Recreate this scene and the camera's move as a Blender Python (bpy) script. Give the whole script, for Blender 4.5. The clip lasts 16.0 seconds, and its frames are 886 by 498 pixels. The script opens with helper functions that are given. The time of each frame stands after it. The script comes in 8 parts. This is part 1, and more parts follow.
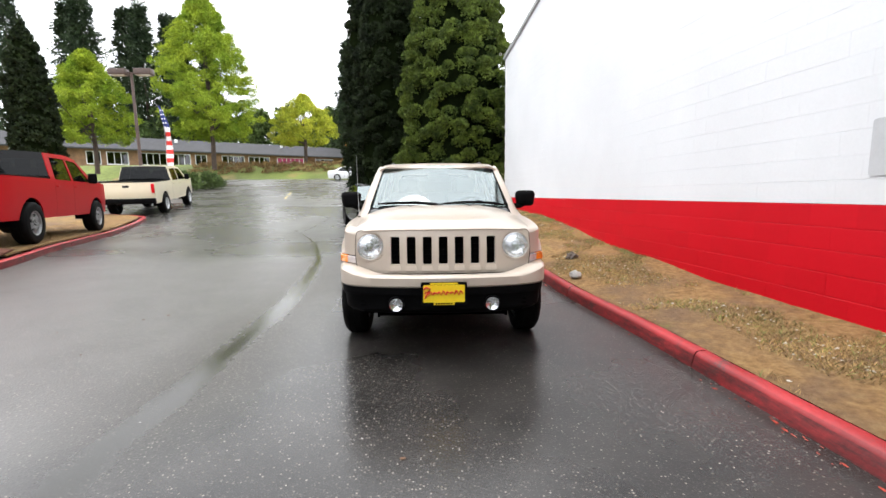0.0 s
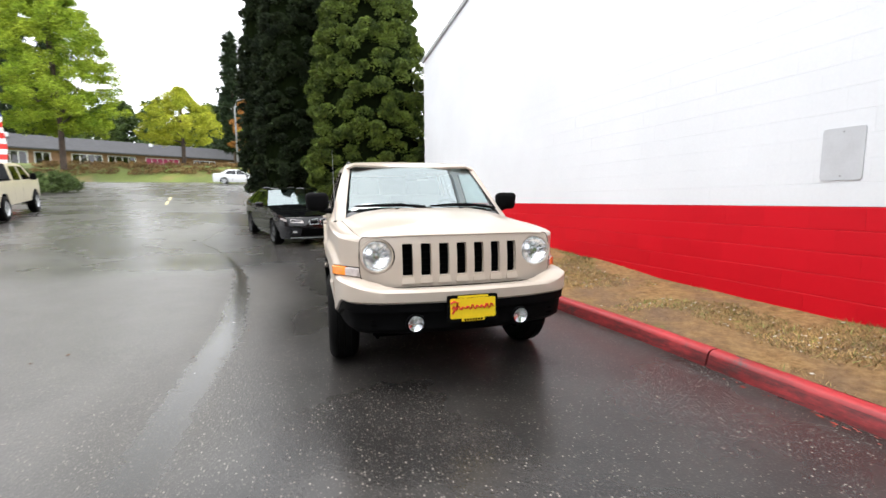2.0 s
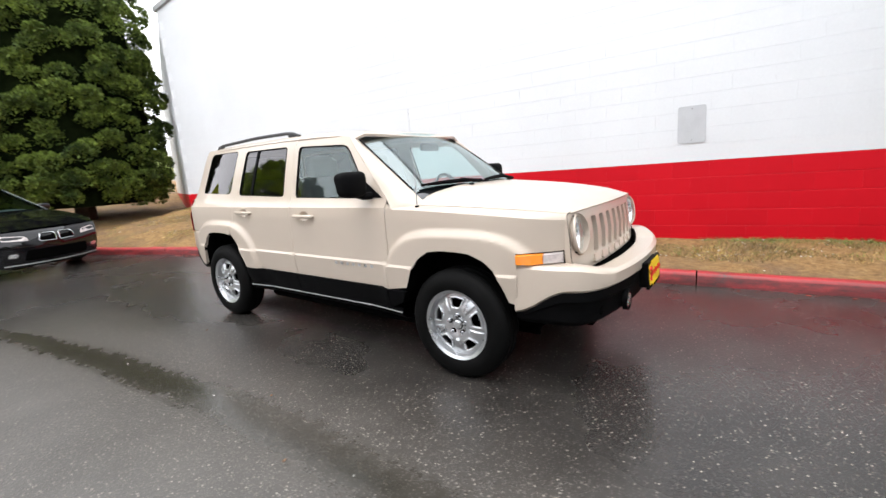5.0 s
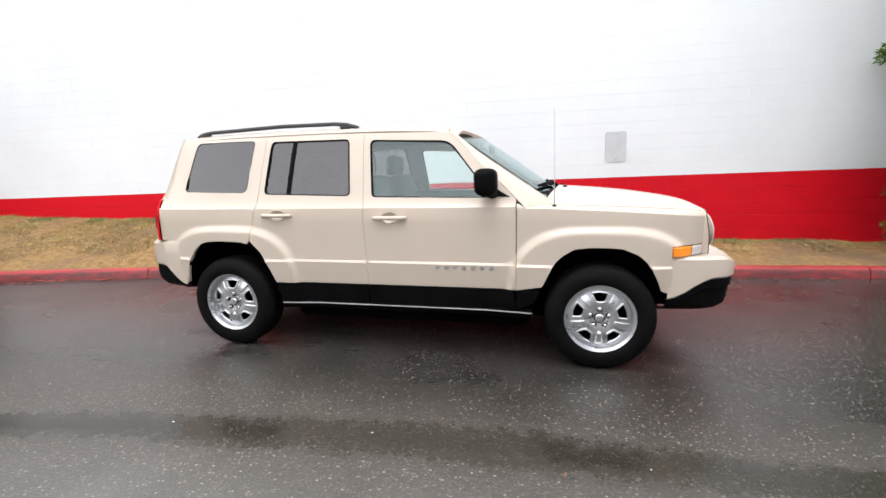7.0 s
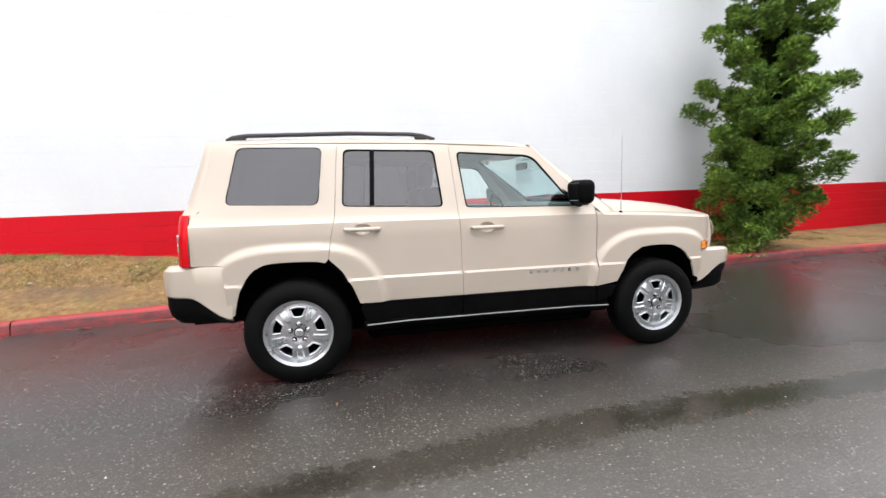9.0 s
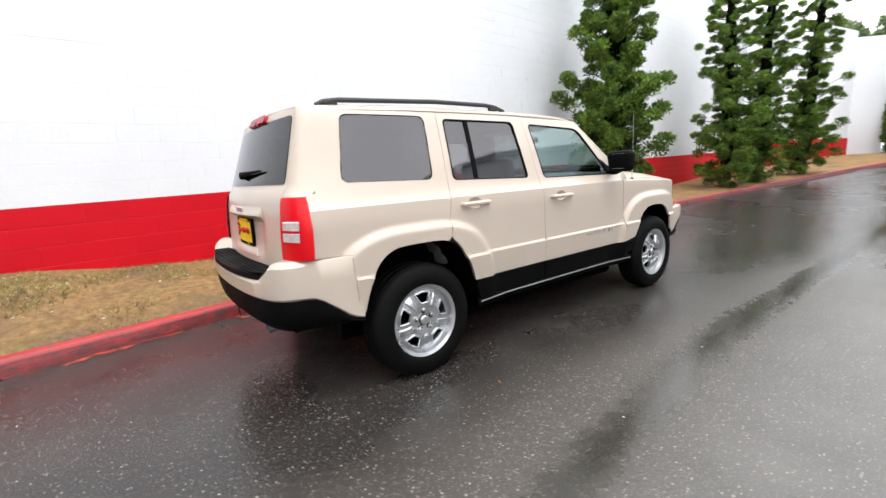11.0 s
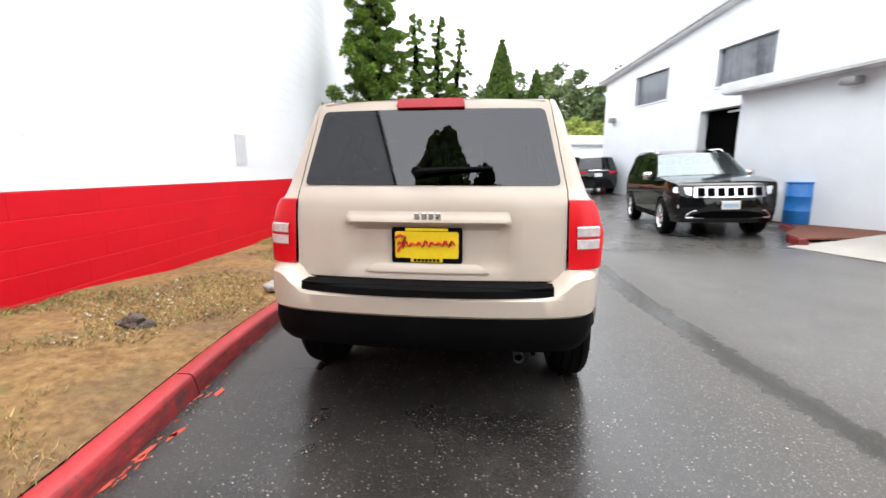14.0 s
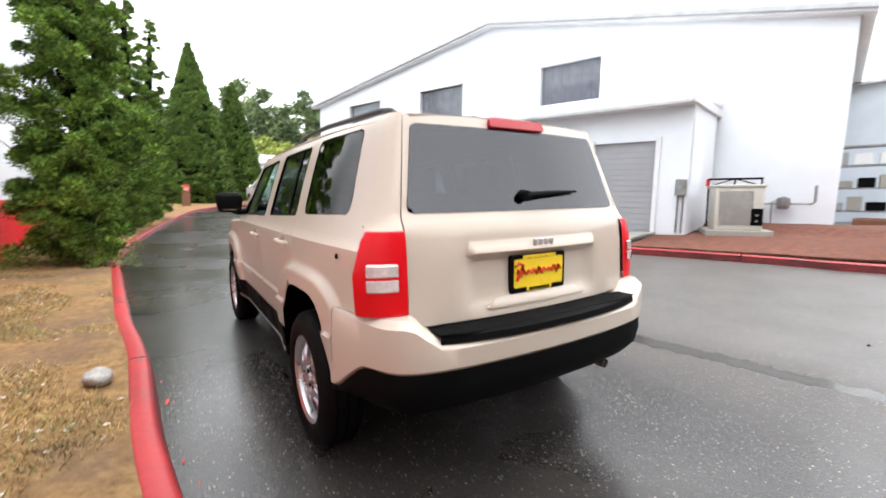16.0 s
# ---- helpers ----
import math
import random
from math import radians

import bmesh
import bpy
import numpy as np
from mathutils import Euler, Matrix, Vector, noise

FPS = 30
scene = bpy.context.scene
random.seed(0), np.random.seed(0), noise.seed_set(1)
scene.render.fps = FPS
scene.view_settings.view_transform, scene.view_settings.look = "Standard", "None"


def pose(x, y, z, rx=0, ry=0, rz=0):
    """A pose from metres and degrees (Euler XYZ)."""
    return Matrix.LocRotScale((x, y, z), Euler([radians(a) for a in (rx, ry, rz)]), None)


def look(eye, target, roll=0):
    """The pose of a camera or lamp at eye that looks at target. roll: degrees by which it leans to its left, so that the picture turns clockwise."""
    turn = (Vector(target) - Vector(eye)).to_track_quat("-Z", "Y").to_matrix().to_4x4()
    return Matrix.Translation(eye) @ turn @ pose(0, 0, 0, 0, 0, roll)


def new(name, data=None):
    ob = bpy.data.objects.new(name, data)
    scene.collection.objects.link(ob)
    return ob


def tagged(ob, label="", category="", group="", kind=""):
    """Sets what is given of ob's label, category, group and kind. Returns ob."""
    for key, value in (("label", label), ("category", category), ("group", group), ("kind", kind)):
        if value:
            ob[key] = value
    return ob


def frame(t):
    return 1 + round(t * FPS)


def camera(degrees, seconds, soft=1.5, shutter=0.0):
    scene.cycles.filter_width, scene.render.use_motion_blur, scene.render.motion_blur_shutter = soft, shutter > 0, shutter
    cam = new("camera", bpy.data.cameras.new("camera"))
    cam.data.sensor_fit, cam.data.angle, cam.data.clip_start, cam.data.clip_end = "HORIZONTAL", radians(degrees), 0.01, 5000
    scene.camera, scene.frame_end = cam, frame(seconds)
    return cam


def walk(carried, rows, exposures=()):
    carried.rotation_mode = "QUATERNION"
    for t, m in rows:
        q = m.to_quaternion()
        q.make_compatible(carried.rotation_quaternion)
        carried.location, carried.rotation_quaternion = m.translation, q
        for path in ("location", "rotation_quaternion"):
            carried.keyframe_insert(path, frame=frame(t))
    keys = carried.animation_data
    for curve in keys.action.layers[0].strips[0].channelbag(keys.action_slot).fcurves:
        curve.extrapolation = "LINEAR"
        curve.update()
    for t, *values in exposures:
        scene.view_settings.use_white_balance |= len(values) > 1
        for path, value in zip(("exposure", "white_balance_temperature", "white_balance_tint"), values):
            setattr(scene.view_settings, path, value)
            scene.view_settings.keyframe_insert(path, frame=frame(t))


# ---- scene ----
cam = camera(91.7, 16.0, soft=1.5, shutter=0.4)
PATH = [
    (0, (-0.123, -5.226, 1.305), (-0.061, -3.247, 1.026), -0.5),
    (0.5, (-0.167, -5.197, 1.295), (-0.071, -3.218, 1.018), 1.4),
    (1, (-0.404, -5.094, 1.283), (-0.148, -3.131, 1.002), 0.5),
    (1.5, (-0.65, -4.957, 1.27), (-0.283, -3.009, 1.005), 1.0),
    (2, (-0.908, -4.696, 1.262), (-0.371, -2.787, 1.009), -0.1),
    (2.5, (-1.24, -4.446, 1.239), (-0.522, -2.592, 1.025), -0.5),
    (3, (-1.584, -4.173, 1.238), (-0.692, -2.404, 0.966), -2.1),
    (3.5, (-1.888, -3.815, 1.244), (-0.848, -2.132, 0.95), -1.3),
    (4, (-2.248, -3.502, 1.265), (-1.001, -1.975, 0.927), -3.3),
    (6.5, (-3.459, -1.373, 1.256), (-1.588, -0.744, 0.934), -1.2),
    (7, (-3.583, -0.943, 1.243), (-1.661, -0.506, 0.905), -1.4),
    (7.5, (-3.65, -0.477, 1.261), (-1.692, -0.231, 0.936), 0.4),
    (8, (-3.758, 0.012, 1.279), (-1.793, 0.039, 0.907), -0.9),
    (8.5, (-3.733, 0.466, 1.197), (-1.765, 0.298, 0.88), -2.1),
    (9, (-3.682, 0.969, 1.187), (-1.742, 0.548, 0.944), -1.4),
    (9.5, (-3.541, 1.445, 1.189), (-1.665, 0.81, 0.912), -1.3),
    (12, (-2.218, 3.326, 1.185), (-0.938, 1.813, 0.919), -2.5),
    (12.5, (-1.804, 3.614, 1.198), (-0.726, 1.944, 0.982), -1.4),
    (13, (-1.351, 3.836, 1.206), (-0.523, 2.037, 0.921), -1.0),
    (13.5, (-0.835, 3.941, 1.205), (-0.192, 2.067, 0.932), 1.5),
    (14, (-0.335, 3.996, 1.211), (-0.096, 2.038, 0.88), -0.0),
    (14.5, (0.157, 3.914, 1.21), (0.161, 1.932, 0.939), 0.8),
    (15, (0.611, 3.839, 1.196), (0.264, 1.9, 0.851), 0.7),
    (15.5, (1.017, 3.646, 1.184), (0.241, 1.842, 0.806), 0.0),
    (16, (1.36, 3.416, 1.238), (0.288, 1.746, 0.991), -0.5),
]
EXPOSURES = [(0, 1.36), (4, 1.4), (9, 1.38), (12, 1.48), (16, 1.74)]
walk(cam, [(t, look(e, a, r)) for t, e, a, r in PATH], EXPOSURES)

# overcast daylight
world = bpy.data.worlds.new("overcast")
world.use_nodes = True
scene.world = world
wn, wl = world.node_tree.nodes, world.node_tree.links
bg = wn["Background"]
sky = wn.new("ShaderNodeTexSky")
sky.sky_type = "NISHITA"
sky.sun_disc = False
sky.sun_elevation, sky.sun_rotation = radians(77), radians(270)
sky.air_density, sky.dust_density = 1.0, 4.0
cloud = wn.new("ShaderNodeTexNoise")
cloud.inputs["Scale"].default_value = 1.6
cloud.inputs["Detail"].default_value = 5
cramp = wn.new("ShaderNodeValToRGB")
cramp.color_ramp.elements[0].position, cramp.color_ramp.elements[1].position = 0.3, 0.7
cramp.color_ramp.elements[0].color = (8.6, 8.9, 9.3, 1)
cramp.color_ramp.elements[1].color = (10.6, 10.7, 10.8, 1)
wtc = wn.new("ShaderNodeTexCoord")
wmix = wn.new("ShaderNodeMix")
wmix.data_type = "RGBA"
wmix.inputs["Factor"].default_value = 0.9
wl.new(wtc.outputs["Generated"], cloud.inputs["Vector"])
wl.new(cloud.outputs["Fac"], cramp.inputs["Fac"])
wl.new(sky.outputs["Color"], wmix.inputs["A"])
wl.new(cramp.outputs["Color"], wmix.inputs["B"])
wl.new(wmix.outputs["Result"], bg.inputs["Color"])
bg.inputs["Strength"].default_value = 0.12

sun = new("sun", bpy.data.lights.new("sun", "SUN"))
sun.data.energy, sun.data.angle, sun.data.color = 0.6, radians(35), (1.0, 0.97, 0.93)
sun.matrix_world = look((-5, 0, 22), (0, 0, 0))

# ---- materials ----
def material(name, color, rough=0.6, metal=0.0, spec=0.5, coat=0.0):
    m = bpy.data.materials.new(name)
    m.use_nodes = True
    b = m.node_tree.nodes["Principled BSDF"]
    b.inputs["Base Color"].default_value = (*color, 1)
    b.inputs["Roughness"].default_value = rough
    b.inputs["Metallic"].default_value = metal
    b.inputs["Specular IOR Level"].default_value = spec
    b.inputs["Coat Weight"].default_value = coat
    b.inputs["Coat Roughness"].default_value = 0.06
    return m


def N(m, kind, **inputs):
    n = m.node_tree.nodes.new(kind)
    for k, v in inputs.items():
        n.inputs[k.replace("_", " ")].default_value = v
    return n


def L(m, a, b):
    m.node_tree.links.new(a, b)


def bsdf(m):
    return m.node_tree.nodes["Principled BSDF"]


def coords(m, scale=(1, 1, 1), world_space=False):
    """Object or world coordinates through a mapping."""
    mp = N(m, "ShaderNodeMapping", Scale=scale)
    if world_space:
        L(m, N(m, "ShaderNodeNewGeometry").outputs["Position"], mp.inputs["Vector"])
    else:
        L(m, N(m, "ShaderNodeTexCoord").outputs["Object"], mp.inputs["Vector"])
    return mp.outputs["Vector"]


def noise_tex(m, vec, scale, detail=4, rough=0.55):
    n = N(m, "ShaderNodeTexNoise", Scale=scale, Detail=detail, Roughness=rough)
    L(m, vec, n.inputs["Vector"])
    return n.outputs["Fac"]


def ramp(m, fac, *stops):
    r = N(m, "ShaderNodeValToRGB")
    e = r.color_ramp.elements
    while len(e) < len(stops):
        e.new(0.5)
    for el, (p, c) in zip(e, stops):
        el.position = p
        el.color = (*c, 1) if len(c) == 3 else c
    L(m, fac, r.inputs["Fac"])
    return r.outputs["Color"]


def grey(v):
    return (v, v, v)


def mix(m, fac, a, b, mode="MIX"):
    n = N(m, "ShaderNodeMix")
    n.data_type, n.blend_type = "RGBA", mode
    for slot, v in (("Factor", fac), ("A", a), ("B", b)):
        sock = [s for s in n.inputs if s.name == slot and s.type == ("VALUE" if slot == "Factor" else "RGBA")][0]
        if isinstance(v, (int, float)):
            sock.default_value = v
        elif isinstance(v, tuple):
            sock.default_value = (*v, 1)
        else:
            L(m, v, sock)
    return [s for s in n.outputs if s.type == "RGBA"][0]


def math_node(m, op, a, b=0.0, c=0.0):
    n = N(m, "ShaderNodeMath")
    n.operation = op
    for i, v in enumerate((a, b, c)):
        if isinstance(v, (int, float)):
            n.inputs[i].default_value = v
        else:
            L(m, v, n.inputs[i])
    return n.outputs[0]


def bump(m, height, strength=0.3, distance=0.01):
    b = N(m, "ShaderNodeBump", Strength=strength, Distance=distance)
    L(m, height, b.inputs["Height"])
    L(m, b.outputs["Normal"], bsdf(m).inputs["Normal"])


def varied(name, color, rough=0.6, amount=0.25, scale=3.0, fine=40.0, bumps=0.2, dist=0.004, metal=0.0, spec=0.5, coat=0.0, world_space=False):
    """A surface whose colour drifts at two scales, with fine relief."""
    m = material(name, color, rough, metal, spec, coat)
    v = coords(m, world_space=world_space)
    big, small = noise_tex(m, v, scale), noise_tex(m, v, fine, 3)
    lo, hi = tuple(c * (1 - amount) for c in color), tuple(min(1, c * (1 + amount)) for c in color)
    c1 = ramp(m, big, (0.3, lo), (0.7, hi))
    c2 = ramp(m, small, (0.3, grey(1 - amount * 0.6)), (0.7, grey(1)))
    L(m, mix(m, 1.0, c1, c2, "MULTIPLY"), bsdf(m).inputs["Base Color"])
    L(m, ramp(m, big, (0.3, grey(rough * 0.85)), (0.7, grey(min(1, rough * 1.15)))), bsdf(m).inputs["Roughness"])
    bump(m, small, bumps, dist)
    return m


def car_paint(name, color, rough=0.3, drops=0.05, coat=0.7):
    """Clear-coated paint, wet with rain drops."""
    m = material(name, color, rough, 0, 0.3, coat)
    v = coords(m)
    big = noise_tex(m, v, 2.2, 3)
    L(m, ramp(m, big, (0.3, tuple(c * 0.95 for c in color)), (0.7, color)), bsdf(m).inputs["Base Color"])
    w = N(m, "ShaderNodeTexVoronoi", Scale=95.0)
    L(m, v, w.inputs["Vector"])
    spots = ramp(m, w.outputs["Distance"], (0.0, grey(1)), (0.28, grey(0)))
    patch = ramp(m, noise_tex(m, v, 9, 3), (0.52, grey(0)), (0.66, grey(1)))
    bump(m, mix(m, 1.0, spots, patch, "MULTIPLY"), drops, 0.002)
    return m


def glass(name, tint, mirror=0.04, gloss=(0.86, 0.96, 0.96)):
    """Thin car or window glass: tinted see-through, mirrored more at a slant."""
    m = bpy.data.materials.new(name)
    m.use_nodes = True
    t = m.node_tree
    t.nodes.remove(t.nodes["Principled BSDF"])
    out = t.nodes["Material Output"]
    tr = t.nodes.new("ShaderNodeBsdfTransparent")
    tr.inputs["Color"].default_value = (*tint, 1)
    gl = t.nodes.new("ShaderNodeBsdfGlossy")
    gl.inputs["Roughness"].default_value = 0.015
    gl.inputs["Color"].default_value = (*gloss, 1)
    lw = t.nodes.new("ShaderNodeLayerWeight")
    lw.inputs["Blend"].default_value = 0.5
    pw = math_node(m, "POWER", lw.outputs["Facing"], 5.0)
    fac = math_node(m, "MULTIPLY_ADD", pw, 1 - mirror, mirror)
    mx = t.nodes.new("ShaderNodeMixShader")
    t.links.new(fac, mx.inputs["Fac"])
    t.links.new(tr.outputs["BSDF"], mx.inputs[1])
    t.links.new(gl.outputs["BSDF"], mx.inputs[2])
    t.links.new(mx.outputs["Shader"], out.inputs["Surface"])
    return m


PAINT_TAN = car_paint("paint_tan", (0.520, 0.441, 0.368), coat=0.5)
PAINT_BLACK = car_paint("paint_black", (0.004, 0.004, 0.005), 0.06, coat=0.35)
PAINT_GREY = car_paint("paint_dark_grey", (0.005, 0.0053, 0.006), 0.06, coat=0.35)
PAINT_RED = car_paint("paint_red", (0.42, 0.003, 0.008), 0.35, coat=0.0)
bsdf(PAINT_RED).inputs["Specular IOR Level"].default_value = 0.08
PAINT_CREAM = car_paint("paint_cream", (0.72, 0.64, 0.47), 0.3)
PAINT_WHITE = car_paint("paint_white", (0.75, 0.76, 0.77), 0.3)
PAINT_BLUE = car_paint("paint_blue", (0.30, 0.42, 0.55), 0.3)
PLASTIC = varied("black_plastic", (0.0038, 0.0038, 0.0042), 0.6, 0.3, 6, 220, 0.25, 0.001, spec=0.045)
RUBBER = varied("tyre_rubber", (0.0045, 0.0045, 0.0045), 0.62, 0.35, 8, 160, 0.3, 0.001, spec=0.07)
# near-black with the shade of hollows in its colour; also black print and bands
DARK = material("cavity_shade_black", (0.002, 0.002, 0.002), 0.9, 0, 0.02)
INTERIOR = varied("grey_interior_cloth", (0.15, 0.152, 0.158), 0.8, 0.25, 8, 160, 0.2, 0.002)
ALLOY = varied("silver_alloy", (0.56, 0.57, 0.585), 0.30, 0.1, 9, 120, 0.05, 0.001, metal=0.85)
CHROME = material("chrome", (0.75, 0.76, 0.78), 0.12, 1.0)
LAMP_CHROME = material("lamp_reflector", (0.97, 0.975, 0.98), 0.16, 0.9)
GLASS_CLEAR = glass("clear_glass", (0.80, 0.88, 0.87), 0.09)
GLASS_SHIELD = glass("windscreen_glass", (0.62, 0.80, 0.80), 0.27)
GLASS_TINT = glass("tinted_glass", (0.17, 0.16, 0.17), 0.095, (0.95, 0.92, 0.94))
GLASS_DARK = glass("dark_tinted_glass", (0.05, 0.050, 0.055), 0.065, (0.93, 0.93, 0.97))
GLASS_CAB = glass("black_cab_glass", (0.03, 0.03, 0.033), 0.018, (0.9, 0.92, 0.95))
LENS_CLEAR = glass("lamp_lens", (0.95, 0.96, 0.97), 0.05)
LENS_RED = material("red_lens", (0.60, 0.004, 0.010), 0.3, 0, 0.25, 0.0)
LENS_WHITE = varied("white_lens", (0.56, 0.50, 0.49), 0.2, 0.2, 30, 90, 0.3, 0.003, coat=1.0)
LENS_STOP = material("dark_red_lens", (0.34, 0.008, 0.016), 0.25, 0, 0.4, 0.0)
RAIL_GREY = varied("dark_grey_rail", (0.035, 0.035, 0.037), 0.45, 0.2, 6, 120, 0.15, 0.001, spec=0.3)
LENS_AMBER = material("amber_lens", (0.85, 0.25, 0.02), 0.15, 0, 0.6, 1.0)
PLATE_YELLOW = varied("yellow_plate", (0.85, 0.60, 0.015), 0.4, 0.08, 10, 120, 0.05)
PLATE_RED = material("red_print", (0.62, 0.02, 0.012), 0.5)
STEEL = varied("dull_steel", (0.30, 0.30, 0.30), 0.45, 0.3, 8, 60, 0.15, metal=0.7)

# ---- mesh tools ----
from mathutils.geometry import delaunay_2d_cdt


def part(name, bm, mat, parent=None, label="", smooth=35, kind="", recalc=False):
    """Links a bmesh as one mesh object, under a thing or part if given."""
    if recalc:
        bmesh.ops.recalc_face_normals(bm, faces=bm.faces)
    me = bpy.data.meshes.new(name)
    bm.to_mesh(me)
    bm.free()
    me.materials.append(mat)
    if smooth:
        me.polygons.foreach_set("use_smooth", [True] * len(me.polygons))
        me.set_sharp_from_angle(angle=radians(smooth))
    else:
        me.polygons.foreach_set("use_smooth", [False] * len(me.polygons))
    ob = new(name, me)
    if parent:
        ob.parent = parent
    return tagged(ob, label=label, kind=kind)


def pydata(name, verts, faces, mat, parent=None, label="", kind="", smooth=False):
    me = bpy.data.meshes.new(name)
    verts, faces = np.asarray(verts, dtype=np.float32), np.asarray(faces, dtype=np.int32)
    k = faces.shape[1]
    me.vertices.add(len(verts))
    me.vertices.foreach_set("co", verts.ravel())
    me.loops.add(faces.size)
    me.loops.foreach_set("vertex_index", faces.ravel())
    me.polygons.add(len(faces))
    me.polygons.foreach_set("loop_start", np.arange(len(faces), dtype=np.int32) * k)
    me.polygons.foreach_set("use_smooth", [bool(smooth)] * len(faces))
    me.update(calc_edges=True)
    me.materials.append(mat)
    ob = new(name, me)
    if parent:
        ob.parent = parent
    return tagged(ob, label=label, kind=kind)


def thing(name, label, category, m=None, group=""):
    ob = new(name)
    ob.empty_display_size = 0.2
    if m is not None:
        ob.matrix_world = m
    return tagged(ob, label=label, category=category, group=group)


def rounded(pts, r, n=4):
    """A closed polygon with its corners rounded; r is one radius or one for each corner."""
    out = []
    k = len(pts)
    rs = [r] * k if isinstance(r, (int, float)) else r
    for i in range(k):
        p, a, b = Vector(pts[i]), Vector(pts[i - 1]), Vector(pts[(i + 1) % k])
        rr = min(rs[i], (a - p).length * 0.48, (b - p).length * 0.48)
        if rr < 1e-4:
            out.append(tuple(p))
            continue
        s, e = p + (a - p).normalized() * rr, p + (b - p).normalized() * rr
        for j in range(n + 1):
            t = j / n
            out.append(tuple((1 - t) ** 2 * s + 2 * t * (1 - t) * p + t * t * e))
    return out


def dense(loop, step):
    out = []
    for i, p in enumerate(loop):
        p, q = Vector(p), Vector(loop[(i + 1) % len(loop)])
        n = max(1, int((q - p).length / step))
        out += [tuple(p.lerp(q, j / n)) for j in range(n)]
    return out


def inside(x, y, loop):
    c = False
    j = len(loop) - 1
    for i in range(len(loop)):
        (xi, yi), (xj, yj) = loop[i], loop[j]
        if (yi > y) != (yj > y) and x < (xj - xi) * (y - yi) / (yj - yi) + xi:
            c = not c
        j = i
    return c


def sheet(loops, fmap, step=0.06, thick=0.0, out=None, levels=None):
    """A surface patch: the first loop is its outline and the others are holes, in (u, v); fmap takes u, v to a place.
    thick gives it depth on the side away from out; levels places the inner rows."""
    loops = [dense(lp, step) for lp in loops]
    vs, es = [], []
    for lp in loops:
        b = len(vs)
        vs += [Vector(p) for p in lp]
        es += [(b + i, b + (i + 1) % len(lp)) for i in range(len(lp))]
    us, ws = [p[0] for p in loops[0]], [p[1] for p in loops[0]]
    border = np.array([tuple(p) for p in vs])
    u = min(us) + step * 0.5
    while u < max(us):
        for w in (levels or np.arange(min(ws) + step * 0.5, max(ws), step)):
            if inside(u, w, loops[0]) and not any(inside(u, w, h) for h in loops[1:]) and np.hypot(border[:, 0] - u, border[:, 1] - w).min() > (0.012 if levels else step * 0.45):
                vs.append(Vector((u, w)))
        u += step
    v2, _, f2, _, _, _ = delaunay_2d_cdt(vs, es, [], 0, 1e-6)
    bm = bmesh.new()
    bv = [bm.verts.new(fmap(p[0], p[1])) for p in v2]
    for f in f2:
        cx, cy = sum(v2[i][0] for i in f) / 3, sum(v2[i][1] for i in f) / 3
        if inside(cx, cy, loops[0]) and not any(inside(cx, cy, h) for h in loops[1:]):
            try:
                bm.faces.new([bv[i] for i in f])
            except ValueError:
                pass
    bmesh.ops.delete(bm, geom=[v for v in bm.verts if not v.link_faces], context="VERTS")
    bm.normal_update()
    if out is not None:
        s = sum((f.normal * f.calc_area() for f in bm.faces), Vector())
        if s.dot(Vector(out)) < 0:
            bmesh.ops.reverse_faces(bm, faces=bm.faces)
            bm.normal_update()
    if thick:
        top = list(bm.faces)
        edge = [e for e in bm.edges if e.is_boundary]
        low = {v: bm.verts.new(v.co - v.normal * thick) for v in list(bm.verts)}
        for f in top:
            bm.faces.new([low[v] for v in reversed(f.verts)])
        for e in edge:
            lp = e.link_loops[0]
            a, b = lp.vert, lp.link_loop_next.vert
            bm.faces.new([b, a, low[a], low[b]])
    return bm


def loft(rows, closed=False, cap=False):
    """Quads between rows of points; closed joins each row's ends."""
    bm = bmesh.new()
    vr = [[bm.verts.new(p) for p in r] for r in rows]
    for a, b in zip(vr, vr[1:]):
        n = len(a)
        for i in range(n if closed else n - 1):
            j = (i + 1) % n
            try:
                bm.faces.new([a[i], a[j], b[j], b[i]])
            except ValueError:
                pass
    if cap:
        for r in (vr[0], vr[-1]):
            try:
                bm.faces.new(r)
            except ValueError:
                pass
    bmesh.ops.recalc_face_normals(bm, faces=bm.faces)
    return bm


def lathe(profile, n=32, axis="x"):
    """Turns (radius, height) pairs about an axis through the origin."""
    rows = []
    for i in range(n):
        a = 2 * math.pi * i / n
        c, s = math.cos(a), math.sin(a)
        rows.append([{"x": (h, r * c, r * s), "y": (r * c, h, r * s), "z": (r * c, r * s, h)}[axis] for r, h in profile])
    rows.append(rows[0])
    bm = loft(rows)
    bmesh.ops.remove_doubles(bm, verts=bm.verts, dist=1e-5)
    bmesh.ops.recalc_face_normals(bm, faces=bm.faces)
    return bm


def block(size, centre=(0, 0, 0), bevel=0.0, seg=2, m=None):
    bm = bmesh.new()
    bmesh.ops.create_cube(bm, size=1)
    bmesh.ops.scale(bm, vec=size, verts=bm.verts)
    if bevel:
        bmesh.ops.bevel(bm, geom=bm.edges[:] + bm.verts[:], offset=bevel, segments=seg, affect="EDGES", profile=0.5)
    bmesh.ops.translate(bm, vec=centre, verts=bm.verts)
    if m is not None:
        bm.transform(m)
    return bm


def merge(*bms):
    a = bms[0]
    for b in bms[1:]:
        me = bpy.data.meshes.new("t")
        b.to_mesh(me)
        a.from_mesh(me)
        bpy.data.meshes.remove(me)
        b.free()
    return a


